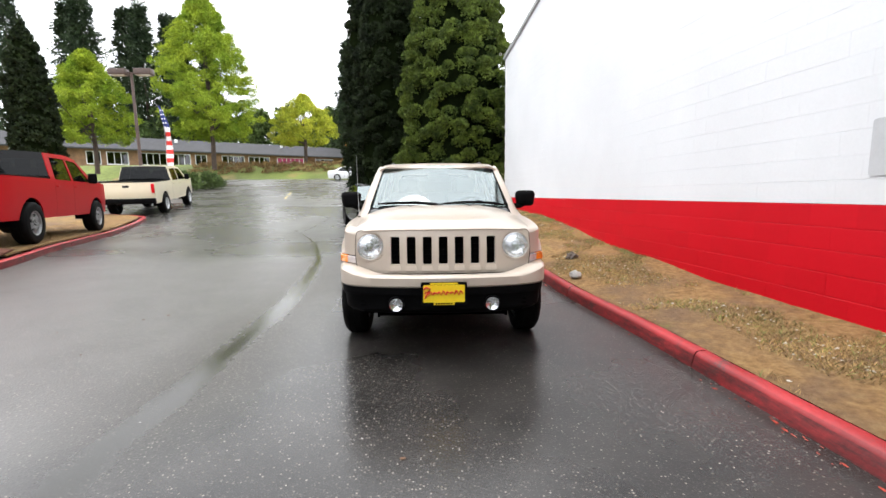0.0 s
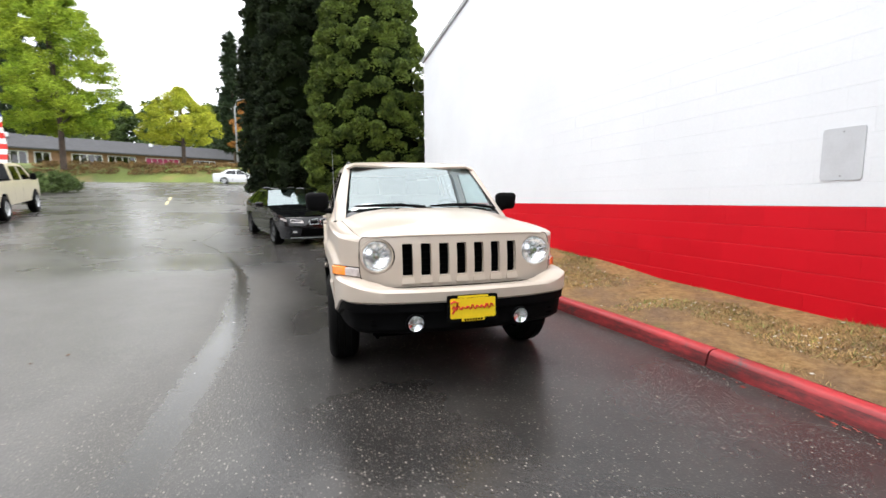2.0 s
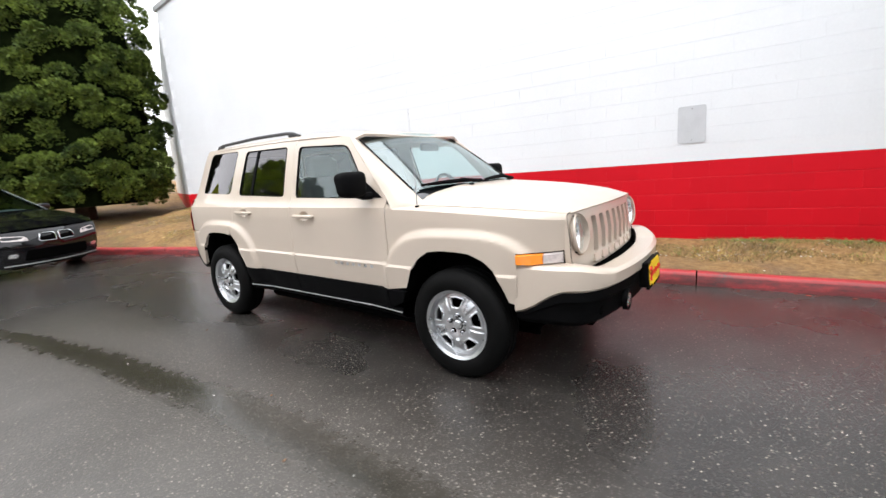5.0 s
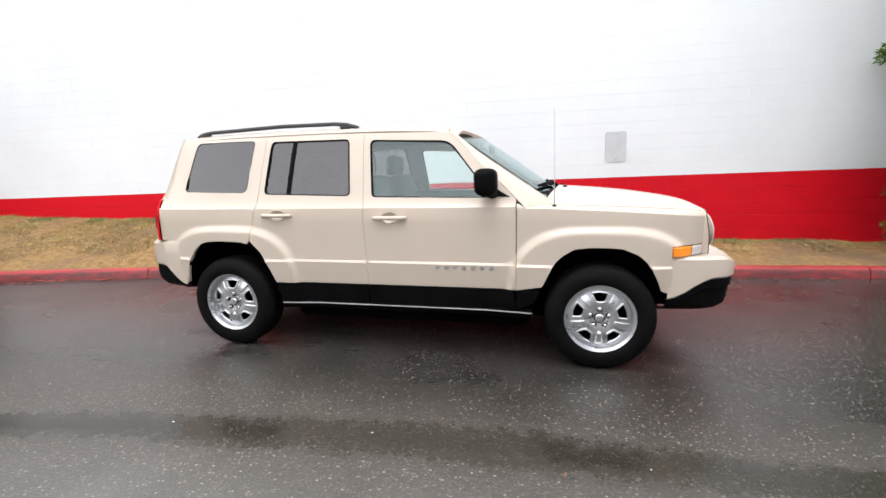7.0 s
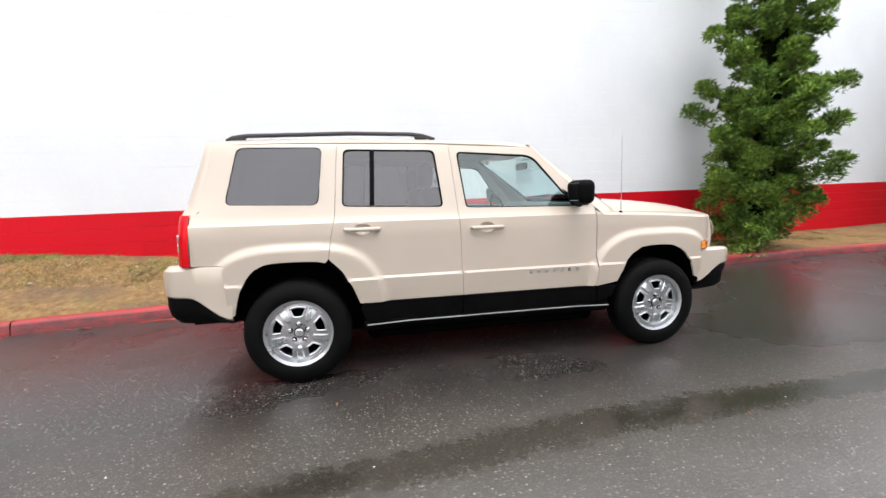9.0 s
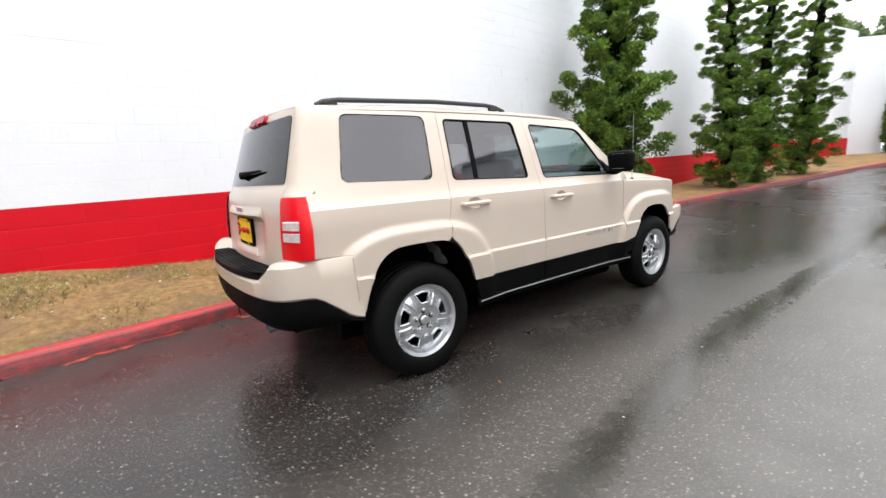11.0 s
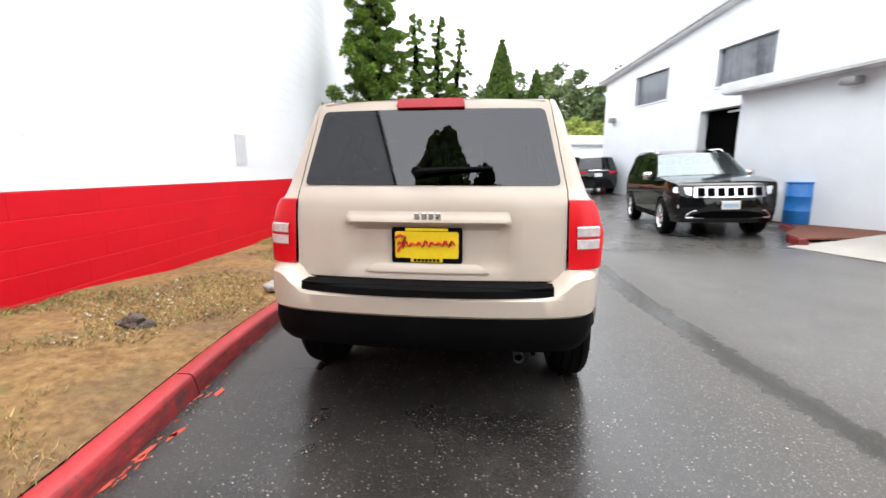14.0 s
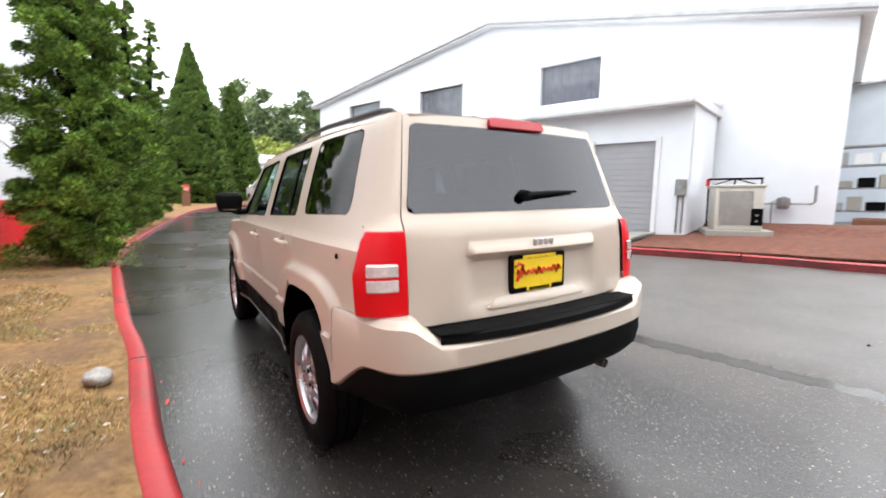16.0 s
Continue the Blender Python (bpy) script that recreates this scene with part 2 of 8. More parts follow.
def tube(pts, r, n=8, cap=True):
    """A round bar along points; r is one radius or one for each point."""
    rs = [r] * len(pts) if isinstance(r, (int, float)) else r
    rows = []
    for i, p in enumerate(pts):
        p = Vector(p)
        d = (Vector(pts[min(i + 1, len(pts) - 1)]) - Vector(pts[max(i - 1, 0)])).normalized()
        side = d.cross(Vector((0, 0, 1)) if abs(d.z) < 0.9 else Vector((1, 0, 0))).normalized()
        up = side.cross(d)
        rows.append([p + (side * math.cos(2 * math.pi * k / n) + up * math.sin(2 * math.pi * k / n)) * rs[i] for k in range(n)])
    return loft(rows, closed=True, cap=cap)


def lerp_table(table, x):
    """Piecewise linear look-up in (x, value) pairs."""
    if x <= table[0][0]:
        return table[0][1]
    for (a, va), (b, vb) in zip(table, table[1:]):
        if x <= b:
            return va + (vb - va) * (x - a) / (b - a)
    return table[-1][1]


def smooth_table(table, x):
    """Smoothed look-up (cubic through the pairs)."""
    if x <= table[0][0]:
        return table[0][1]
    if x >= table[-1][0]:
        return table[-1][1]
    for i in range(len(table) - 1):
        (a, va), (b, vb) = table[i], table[i + 1]
        if x <= b:
            m0 = (vb - table[i - 1][1]) / (b - table[i - 1][0]) if i else (vb - va) / (b - a)
            m1 = (table[i + 2][1] - va) / (table[i + 2][0] - a) if i + 2 < len(table) else (vb - va) / (b - a)
            h, t = b - a, (x - a) / (b - a)
            return (2 * t ** 3 - 3 * t * t + 1) * va + (t ** 3 - 2 * t * t + t) * h * m0 + (3 * t * t - 2 * t ** 3) * vb + (t ** 3 - t * t) * h * m1

# ---- ground, kerbs, walls ----
def soft(t, k=3.0):
    return t * t / (t + k) if t > 0 else 0.0


def step01(a, b, x):
    t = min(1, max(0, (x - a) / (b - a)))
    return t * t * (3 - 2 * t)


def G(x, y):
    """Height of the asphalt."""
    z = 0.068 * soft(min(y, 46) - 7) + 0.042 * soft(-max(y, -34) - 7)
    z += 0.03 * soft(min(-x, 9) - 2.5, 0.8) * (1 - 0.5 * step01(2, 8, y))
    return z


def asphalt():
    m = material("wet_asphalt", (0.04, 0.04, 0.042), 0.3, 0, 0.42)
    v = coords(m, world_space=True)
    sep = N(m, "ShaderNodeSeparateXYZ")
    L(m, N(m, "ShaderNodeNewGeometry").outputs["Position"], sep.inputs[0])
    x, y = sep.outputs[0], sep.outputs[1]
    big = noise_tex(m, v, 0.35, 5)
    mid = noise_tex(m, v, 2.2, 4)
    grain = noise_tex(m, v, 90, 3, 0.7)
    # aggregate: pale chips among dark binder, at two sizes
    vo = N(m, "ShaderNodeTexVoronoi", Scale=62.0)
    L(m, v, vo.inputs["Vector"])
    pick = N(m, "ShaderNodeSeparateColor")
    L(m, vo.outputs["Color"], pick.inputs[0])
    vo2 = N(m, "ShaderNodeTexVoronoi", Scale=135.0)
    L(m, v, vo2.inputs["Vector"])
    pick2 = N(m, "ShaderNodeSeparateColor")
    L(m, vo2.outputs["Color"], pick2.inputs[0])
    chip2 = mix(m, 1.0, ramp(m, vo2.outputs["Distance"], (0.25, grey(1)), (0.4, grey(0))), ramp(m, pick2.outputs[0], (0.6, grey(0)), (0.7, grey(1))), "MULTIPLY")
    base = ramp(m, mid, (0.3, (0.017, 0.0155, 0.0145)), (0.72, (0.036, 0.0325, 0.0300)))
    yy = math_node(m, "MINIMUM", math_node(m, "MAXIMUM", math_node(m, "ADD", y, 1.3), 0.0), 9.0)
    cx = math_node(m, "SUBTRACT", -1.78, math_node(m, "MULTIPLY", math_node(m, "MULTIPLY", yy, yy), 0.027))
    # the lane beside the car is worn down to its stones
    lane = mix(m, 1.0, ramp(m, math_node(m, "ADD", math_node(m, "MULTIPLY", x, -0.25), math_node(m, "MULTIPLY", math_node(m, "SUBTRACT", big, 0.5), 0.25)), (0.28, grey(0)), (0.42, grey(1))),
               ramp(m, math_node(m, "MULTIPLY", math_node(m, "ABSOLUTE", y), 0.2), (0.42, grey(1)), (0.72, grey(0))), "MULTIPLY")
    chip_pick = ramp(m, math_node(m, "ADD", pick.outputs[0], math_node(m, "MULTIPLY", lane, 0.26)), (0.70, grey(0)), (0.80, grey(1)))
    chip = mix(m, 1.0, ramp(m, vo.outputs["Distance"], (0.26, grey(1)), (0.36, grey(0))), chip_pick, "MULTIPLY")
    base = mix(m, math_node(m, "MULTIPLY", lane, 0.45), base, (0.070, 0.060, 0.050))
    # paler base colour on the far side of the drain
    pale = ramp(m, math_node(m, "ADD", math_node(m, "MULTIPLY", math_node(m, "SUBTRACT", cx, x), 0.5), math_node(m, "MULTIPLY", math_node(m, "SUBTRACT", big, 0.5), 0.3)), (0.05, grey(0)), (0.30, grey(0.8)))
    base = mix(m, pale, base, ramp(m, mid, (0.3, (0.070, 0.066, 0.062)), (0.7, (0.108, 0.102, 0.096))))
    base = mix(m, chip2, base, mix(m, lane, (0.075, 0.070, 0.065), (0.16, 0.145, 0.13)))
    base = mix(m, chip, base, ramp(m, pick.outputs[1], (0.0, (0.06, 0.054, 0.048)), (0.6, (0.135, 0.120, 0.103)), (1.0, (0.29, 0.262, 0.228))))
    # drain line down the lane: a meandering run of standing water over dark mud
    wob = math_node(m, "MULTIPLY", math_node(m, "SUBTRACT", noise_tex(m, v, 0.9, 4), 0.5), 0.20)
    frayed = math_node(m, "MULTIPLY", math_node(m, "SUBTRACT", noise_tex(m, v, 11, 5, 0.7), 0.5), 0.24)
    d = math_node(m, "ABSOLUTE", math_node(m, "ADD", math_node(m, "SUBTRACT", x, cx), wob))
    # it narrows to a trickle up the slope
    wide = ramp(m, math_node(m, "MULTIPLY_ADD", y, 0.05, 0.5), (0.20, grey(0.55)), (0.40, grey(1)), (0.56, grey(1)), (0.68, grey(0.35)), (0.86, grey(0)))
    edge_d = math_node(m, "DIVIDE", math_node(m, "ADD", d, frayed), math_node(m, "MAXIMUM", wide, 0.02))
    water = ramp(m, edge_d, (0.03, grey(0.9)), (0.10, grey(0.6)), (0.17, grey(0)))
    base = mix(m, math_node(m, "MULTIPLY", water, 0.88), base, (0.018, 0.0160, 0.011))
    base = mix(m, ramp(m, noise_tex(m, v, 1.1, 5, 0.65), (0.60, grey(0)), (0.80, grey(0.45))), base, (0.015, 0.015, 0.014))
    L(m, base, bsdf(m).inputs["Base Color"])
    wet = ramp(m, big, (0.35, grey(0.20)), (0.65, grey(0.34)))
    wet = mix(m, math_node(m, "MULTIPLY", lane, 0.6), wet, grey(0.46))
    wet = mix(m, water, wet, grey(0.14))
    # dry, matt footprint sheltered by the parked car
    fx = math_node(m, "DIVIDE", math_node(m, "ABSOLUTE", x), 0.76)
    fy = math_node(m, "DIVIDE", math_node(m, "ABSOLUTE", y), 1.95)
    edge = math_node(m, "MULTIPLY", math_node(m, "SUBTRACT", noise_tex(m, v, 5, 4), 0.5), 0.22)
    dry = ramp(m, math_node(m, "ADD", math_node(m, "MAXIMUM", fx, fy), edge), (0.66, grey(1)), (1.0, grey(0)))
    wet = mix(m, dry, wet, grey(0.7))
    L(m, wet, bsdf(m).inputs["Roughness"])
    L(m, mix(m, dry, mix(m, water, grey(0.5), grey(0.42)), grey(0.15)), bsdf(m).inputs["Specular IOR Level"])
    h = mix(m, 0.5, grain, ramp(m, vo.outputs["Distance"], (0.1, grey(1)), (0.6, grey(0))))
    b = N(m, "ShaderNodeBump", Distance=0.003)
    L(m, h, b.inputs["Height"])
    L(m, ramp(m, math_node(m, "SUBTRACT", math_node(m, "ADD", 0.4, math_node(m, "MULTIPLY", lane, 0.6)), water), (0, grey(0.03)), (0.4, grey(0.27)), (1, grey(0.7))), b.inputs["Strength"])
    L(m, b.outputs["Normal"], bsdf(m).inputs["Normal"])
    return m


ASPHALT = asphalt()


def ground_sheet():
    near = np.arange(-14, 40.01, 0.5)
    ys = np.concatenate([[-700, -300, -140, -80, -55, -40], np.arange(-34, -14, 1.0), near, np.arange(41, 60, 2.0), [70, 90, 140, 300, 700]])
    xs = np.concatenate([[-700, -300, -140, -80, -50, -35, -25, -18], np.arange(-14, 10.01, 0.5), [13, 18, 25, 40, 80, 140, 300, 700]])
    verts = [(x, y, G(x, y)) for y in ys for x in xs]
    n = len(xs)
    faces = [(j * n + i, j * n + i + 1, (j + 1) * n + i + 1, (j + 1) * n + i) for j in range(len(ys) - 1) for i in range(n - 1)]
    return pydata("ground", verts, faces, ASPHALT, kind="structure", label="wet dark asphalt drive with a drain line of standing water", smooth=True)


ground_sheet()


def spline(pts, step=0.15):
    """Catmull-Rom through points of any dimension, resampled evenly."""
    P = [Vector(p) for p in pts]
    P = [P[0] * 2 - P[1]] + P + [P[-1] * 2 - P[-2]]
    fine = []
    for i in range(1, len(P) - 2):
        a, b, c, d = P[i - 1:i + 3]
        n = max(2, int((c - b).length / 0.04))
        for k in range(n):
            t = k / n
            fine.append(0.5 * (2 * b + (c - a) * t + (2 * a - 5 * b + 4 * c - d) * t * t + (3 * b - a - 3 * c + d) * t ** 3))
    fine.append(P[-2])
    out, acc = [fine[0]], 0.0
    for p, q in zip(fine, fine[1:]):
        acc += (q - p).length
        if acc >= step:
            out.append(q)
            acc = 0.0
    return out


KERB_EAST = spline([(-1.0, 28), (-4.0, 25.5), (-5.0, 21.5), (-4.0, 17), (-2.5, 13), (-1.0, 10), (-0.1, 7.6), (0.52, 5.9), (0.98, 3.95), (1.18, 2.7), (1.42, 1.2), (1.54, -0.4),
                    (1.70, -1.6), (1.84, -3.1), (1.98, -4.7), (2.20, -8), (1.75, -12.5), (1.2, -16), (0.6, -19.5), (-0.2, -22.5), (-2, -24.8), (-5, -26), (-10, -26.5)])
KERB_WEST = spline([(-14, 12.4), (-11.2, 11.4), (-10.35, 10.2), (-9.5, 8.0), (-8.7, 6.0), (-7.75, 3.5), (-7.0, 1.7), (-6.75, 0.4), (-6.3, -1.3), (-6.1, -1.9)])
KERB_NORTH = spline([(-5.35, -3.75), (-5.55, -4.4), (-6.2, -5.2), (-6.5, -6.2)])


def red_kerb_paint():
    m = varied("red_kerb_paint", (0.36, 0.024, 0.028), 0.5, 0.3, 1.3, 26, 0.4, 0.005, world_space=True)
    v = coords(m, world_space=True)
    worn = mix(m, 1.0, ramp(m, noise_tex(m, v, 6, 6, 0.7), (0.56, grey(0)), (0.66, grey(1))), ramp(m, noise_tex(m, v, 1.1, 2), (0.45, grey(0)), (0.6, grey(1))), "MULTIPLY")
    old = bsdf(m).inputs["Base Color"].links[0].from_socket
    c = mix(m, worn, old, (0.10, 0.055, 0.05))
    # tyre scuffs along the upright face, together with its shade put into the colour
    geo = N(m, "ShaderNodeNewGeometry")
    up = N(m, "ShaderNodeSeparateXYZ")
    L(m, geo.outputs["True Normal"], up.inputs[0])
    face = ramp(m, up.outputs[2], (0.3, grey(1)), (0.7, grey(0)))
    rub_shade = ramp(m, noise_tex(m, coords(m, (2, 2, 9), True), 2.6, 6, 0.75), (0.34, grey(0.25)), (0.60, grey(0.85)))
    L(m, mix(m, mix(m, 1.0, face, rub_shade, "MULTIPLY"), c, (0.03, 0.012, 0.012)), bsdf(m).inputs["Base Color"])
    return m


KERB_RED = red_kerb_paint()


def kerb(name, line, land_right, label, width=0.142, height=0.120, seg=2.0, mat=None):
    """A painted kerb in cast lengths; land_right: which side the bed lies on, going along the line."""
    root = tagged(new(name), label=label, kind="structure")
    pts = [Vector((p[0], p[1])) for p in line]
    per = max(2, int(seg / 0.15))
    prof = [(-0.02, -0.06), (0.0, 0.02), (0.016, height - 0.03), (0.03, height - 0.008), (0.05, height), (width - 0.03, height + 0.003), (width, height - 0.015), (width, -0.06)]
    for i in range(0, len(pts) - 1, per):
        run = pts[i:i + per + 1]
        if len(run) < 2:
            continue
        rows = []
        for k, p in enumerate(run):
            j = i + k
            d = (pts[min(j + 1, len(pts) - 1)] - pts[max(j - 1, 0)]).normalized()
            nrm = Vector((d.y, -d.x)) if land_right else Vector((-d.y, d.x))
            q = p + d * (0.006 if k == 0 else -0.006 if k == len(run) - 1 else 0)
            zg = G(p.x, p.y)
            jit = 0.004 * noise.noise((p.x * 3, p.y * 3, 0))
            rows.append([Vector((q.x + nrm.x * (o + jit), q.y + nrm.y * (o + jit), zg + h + jit)) for o, h in prof])
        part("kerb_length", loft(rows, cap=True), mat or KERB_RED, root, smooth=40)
    return root


KERB_GREY = varied("bare_kerb_concrete", (0.13, 0.125, 0.115), 0.8, 0.3, 2, 30, 0.4, 0.005, world_space=True)
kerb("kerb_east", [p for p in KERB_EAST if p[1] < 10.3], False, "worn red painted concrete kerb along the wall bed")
kerb("kerb_bare", [p for p in KERB_EAST if p[1] > 10.1], False, "bare grey concrete kerb round the end of the bed", mat=KERB_GREY)
kerb("kerb_west", KERB_WEST, False, "red painted concrete kerb round the truck island")
kerb("kerb_north", KERB_NORTH, True, "short red painted kerb end by the bay door")


def paint_flakes():
    """Overspray and flaked red paint on the asphalt along the kerb's foot."""
    rng = random.Random(4)
    vs, fs = [], []
    for k, p in enumerate(KERB_EAST):
        if not -6 < p[1] < 6:
            continue
        for _ in range(9):
            if rng.random() > (0.42 if p[1] > 0 else 0.2) + 0.6 * noise.noise((p[0], p[1] * 0.8, 0)):
                continue
            cx, cy = p[0] - min(0.085, abs(rng.gauss(0.03, 0.03))) - 0.024, p[1] + rng.uniform(-0.1, 0.1)
            r, n, b = rng.choice((0.008, 0.012, 0.018, 0.03) if p[1] > 0 else (0.006, 0.008, 0.010, 0.014)) * rng.uniform(0.7, 1.3), 7, len(vs)
            for i in range(n):
                a = 2 * math.pi * i / n
                rr = r * rng.uniform(0.35, 1.3)
                vs.append((cx + math.cos(a) * rr * 0.55, cy + math.sin(a) * rr * 1.9, G(cx, cy) + 0.003))
            fs += [(b, b + i, b + i + 1) for i in range(1, n - 1)]
    pydata("paint_flakes", vs, fs, varied("orange_red_flakes", (0.45, 0.06, 0.035), 0.7, 0.3, 6, 30, 0.2, world_space=True), kind="stuff", label="flaked red paint on the asphalt by the kerb")


paint_flakes()

WALL_AT, WALL_YAW, TILT = (3.375, -2.05), 4.8, -0.0135


def wall_x(y):
    return WALL_AT[0] - math.tan(radians(WALL_YAW)) * (y - WALL_AT[1])


WALL_FOOT = [(-26, 0.9), (-18, 0.55), (-12, 0.3), (-8, 0.2), (-5.8, 0.17), (-3.4, 0.21), (-2, 0.175), (-0.4, 0.2), (0.64, 0.26), (1.9, 0.3), (2.7, 0.36), (3.4, 0.46), (5.3, 0.6), (7, 0.64), (9, 0.7), (14, 0.9)]


def bed_height(x, y, v):
    """Height of the bed at share v of the way from kerb to wall."""
    foot = smooth_table(WALL_FOOT, y)
    edge = G(x, y) + 0.115
    lump = 0.022 * noise.fractal((x * 1.4, y * 1.4, 3.1), 1.0, 2.0, 3) * min(1, v * 5)
    if y > 9:
        return edge + 0.3 * v + lump
    return edge + (foot - edge) * (v ** 0.8) + lump


def dirt():
    m = material("dry_lawn_soil", (0.3, 0.2, 0.11), 0.95, 0, 0.2)
    v = coords(m, world_space=True)
    straw = ramp(m, noise_tex(m, v, 14, 6, 0.75), (0.28, (0.10, 0.058, 0.027)), (0.5, (0.26, 0.155, 0.066)), (0.75, (0.40, 0.28, 0.13)))
    soil = ramp(m, noise_tex(m, v, 30, 5, 0.7), (0.3, (0.085, 0.054, 0.034)), (0.7, (0.23, 0.15, 0.095)))
    where = ramp(m, noise_tex(m, v, 1.3, 4, 0.6), (0.44, grey(0)), (0.66, grey(0.9)))
    c = mix(m, where, straw, soil)
    green = mix(m, 1.0, ramp(m, noise_tex(m, v, 2.1, 4, 0.6), (0.56, grey(0)), (0.70, grey(0.7))), ramp(m, noise_tex(m, v, 26, 3), (0.45, grey(0)), (0.6, grey(1))), "MULTIPLY")
    L(m, mix(m, green, c, (0.17, 0.19, 0.045)), bsdf(m).inputs["Base Color"])
    bump(m, noise_tex(m, v, 45, 6, 0.8), 0.8, 0.02)
    return m


DIRT = dirt()


def bed_point(p, q, v):
    x, y = p.x + (q.x - p.x) * v, p.y + (q.y - p.y) * v
    return x, y, bed_height(x, y, v)


def bed_target(p):
    if p.y > 9.2:
        return Vector((9.0, p.y + (p.y - 9.2) * 0.3))
    if p.y < -20:
        return Vector((p.x + 4.6 * step01(-26, -20, p.y) + 1, p.y - 9 * step01(-20, -26, p.y)))
    return Vector((wall_x(p.y) + 0.05, p.y))


BED_ROWS = []
for i, p in enumerate(KERB_EAST):
    p = Vector((p[0], p[1]))
    d = Vector(KERB_EAST[min(i + 1, len(KERB_EAST) - 1)]) - Vector(KERB_EAST[max(i - 1, 0)])
    nrm = Vector((-d.y, d.x)).normalized()
    BED_ROWS.append((p + nrm * 0.135, bed_target(p)))
nv = 26
bverts = [bed_point(p, q, j / (nv - 1)) for p, q in BED_ROWS for j in range(nv)]
bfaces = [(i * nv + j, i * nv + j + 1, (i + 1) * nv + j + 1, (i + 1) * nv + j) for i in range(len(BED_ROWS) - 1) for j in range(nv - 1)]
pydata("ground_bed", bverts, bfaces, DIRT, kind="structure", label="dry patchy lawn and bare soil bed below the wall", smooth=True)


def blades(name, spots, mat, label, hmin=0.015, hmax=0.05, seed=2, lean=0.9):
    """Short dry grass blades at spots (x, y, z)."""
    rng = np.random.default_rng(seed)
    P = np.asarray(spots)
    n = len(P)
    a = rng.uniform(0, 2 * np.pi, n)
    h, w = rng.uniform(hmin, hmax, n), rng.uniform(0.002, 0.0048, n)
    side = np.stack([np.cos(a), np.sin(a), np.zeros(n)], 1) * w[:, None]
    la, lv = rng.uniform(0, 2 * np.pi, n), rng.uniform(0.2, lean, n) * h
    tip = P + np.stack([np.cos(la) * lv * 1.5, np.sin(la) * lv * 1.5, h * 0.7], 1)
    base = P - np.array([0, 0, 0.004])
    verts = np.stack([base - side, base + side, tip], 1).reshape(-1, 3)
    faces = np.arange(3 * n).reshape(n, 3)
    return pydata(name, verts, faces, mat, kind="stuff", label=label)


STRAW = varied("straw_blades", (0.38, 0.25, 0.10), 0.8, 0.4, 1.5, 5, 0.0, world_space=True)
GREEN_BLADE = varied("green_blades", (0.20, 0.24, 0.06), 0.8, 0.4, 1.5, 5, 0.0, world_space=True)
for blade_mat in (STRAW, GREEN_BLADE):
    tone = ramp(blade_mat, N(blade_mat, "ShaderNodeNewGeometry").outputs["Random Per Island"], (0, grey(0.4)), (1, grey(1.6)))
    L(blade_mat, mix(blade_mat, 1.0, bsdf(blade_mat).inputs["Base Color"].links[0].from_socket, tone, "MULTIPLY"), bsdf(blade_mat).inputs["Base Color"])
rng_b = random.Random(8)
straw_spots, green_spots, litter = [], [], []
near_rows = [(p, q) for p, q in BED_ROWS if -9 < p.y < 9]
for _ in range(170000):
    p, q = near_rows[rng_b.randrange(len(near_rows))]
    v = rng_b.random() ** 0.9
    x, y, z = bed_point(p, q, v)
    y += rng_b.uniform(-0.1, 0.1)
    dens = noise.fractal((x * 1.3, y * 1.3, 7.7), 1.0, 2.0, 3)
    if dens < -0.12 + rng_b.uniform(-0.2, 0.2) + 0.6 * step01(0.36, 0.10, v):
        continue
    wallside = v > 0.86 and noise.noise((x * 1.5, y * 1.5, 2)) > -0.1
    (green_spots if (rng_b.random() < (0.5 if wallside else 0.10) * (1 + 1.5 * (noise.noise((x, y, 5)) > 0.25))) else straw_spots).append((x, y, z))
    if rng_b.random() < 0.014:
        litter.append((x, y, z))
blades("dry_grass", straw_spots, STRAW, "short dry straw-coloured grass")
blades("green_grass", green_spots, GREEN_BLADE, "scattered green grass and weeds", 0.02, 0.07, 5)


def chips(name, spots, mat, label, rmin=0.006, rmax=0.022, seed=3):
    rng = random.Random(seed)
    vs, fs = [], []
    for x, y, z in spots:
        b, r = len(vs), rng.uniform(rmin, rmax)
        a0, tl = rng.uniform(0, 6.28), rng.uniform(-0.5, 0.5)
        for i in range(5):
            a = a0 + i * 1.2566
            rr = r * rng.uniform(0.6, 1.2)
            vs.append((x + math.cos(a) * rr, y + math.sin(a) * rr * 0.7, z + 0.006 + tl * math.cos(a) * rr))
        vs.append((x, y, z + 0.006 + r * 0.4))
        fs += [(b + i, b + (i + 1) % 5, b + 5) for i in range(5)]
    return pydata(name, vs, fs, mat, kind="stuff", label=label)


chips("wood_chips", litter, varied("pale_chips", (0.55, 0.50, 0.42), 0.8, 0.3, 20, 60, 0.2), "pale bark chips and litter on the bed")
leaf_rng = random.Random(12)
leaf_spots = [(-1.6, -0.47, 0.0)]
for _ in range(46):
    x, y = leaf_rng.uniform(-3.6, 1.4), leaf_rng.uniform(-4.5, 4.0)
    if abs(x) < 0.9 and abs(y) < 2.2:
        continue
    leaf_spots.append((x, y, G(x, y)))
chips("fallen_leaves", leaf_spots[:16], varied("brown_leaf", (0.16, 0.08, 0.04), 0.7, 0.4, 20, 60, 0.2), "small wet brown leaves on the asphalt", 0.010, 0.022)
chips("road_grit", leaf_spots[16:], varied("pale_grit", (0.5, 0.49, 0.47), 0.7, 0.3, 20, 60, 0.2), "pale grit on the asphalt", 0.004, 0.010, 9)


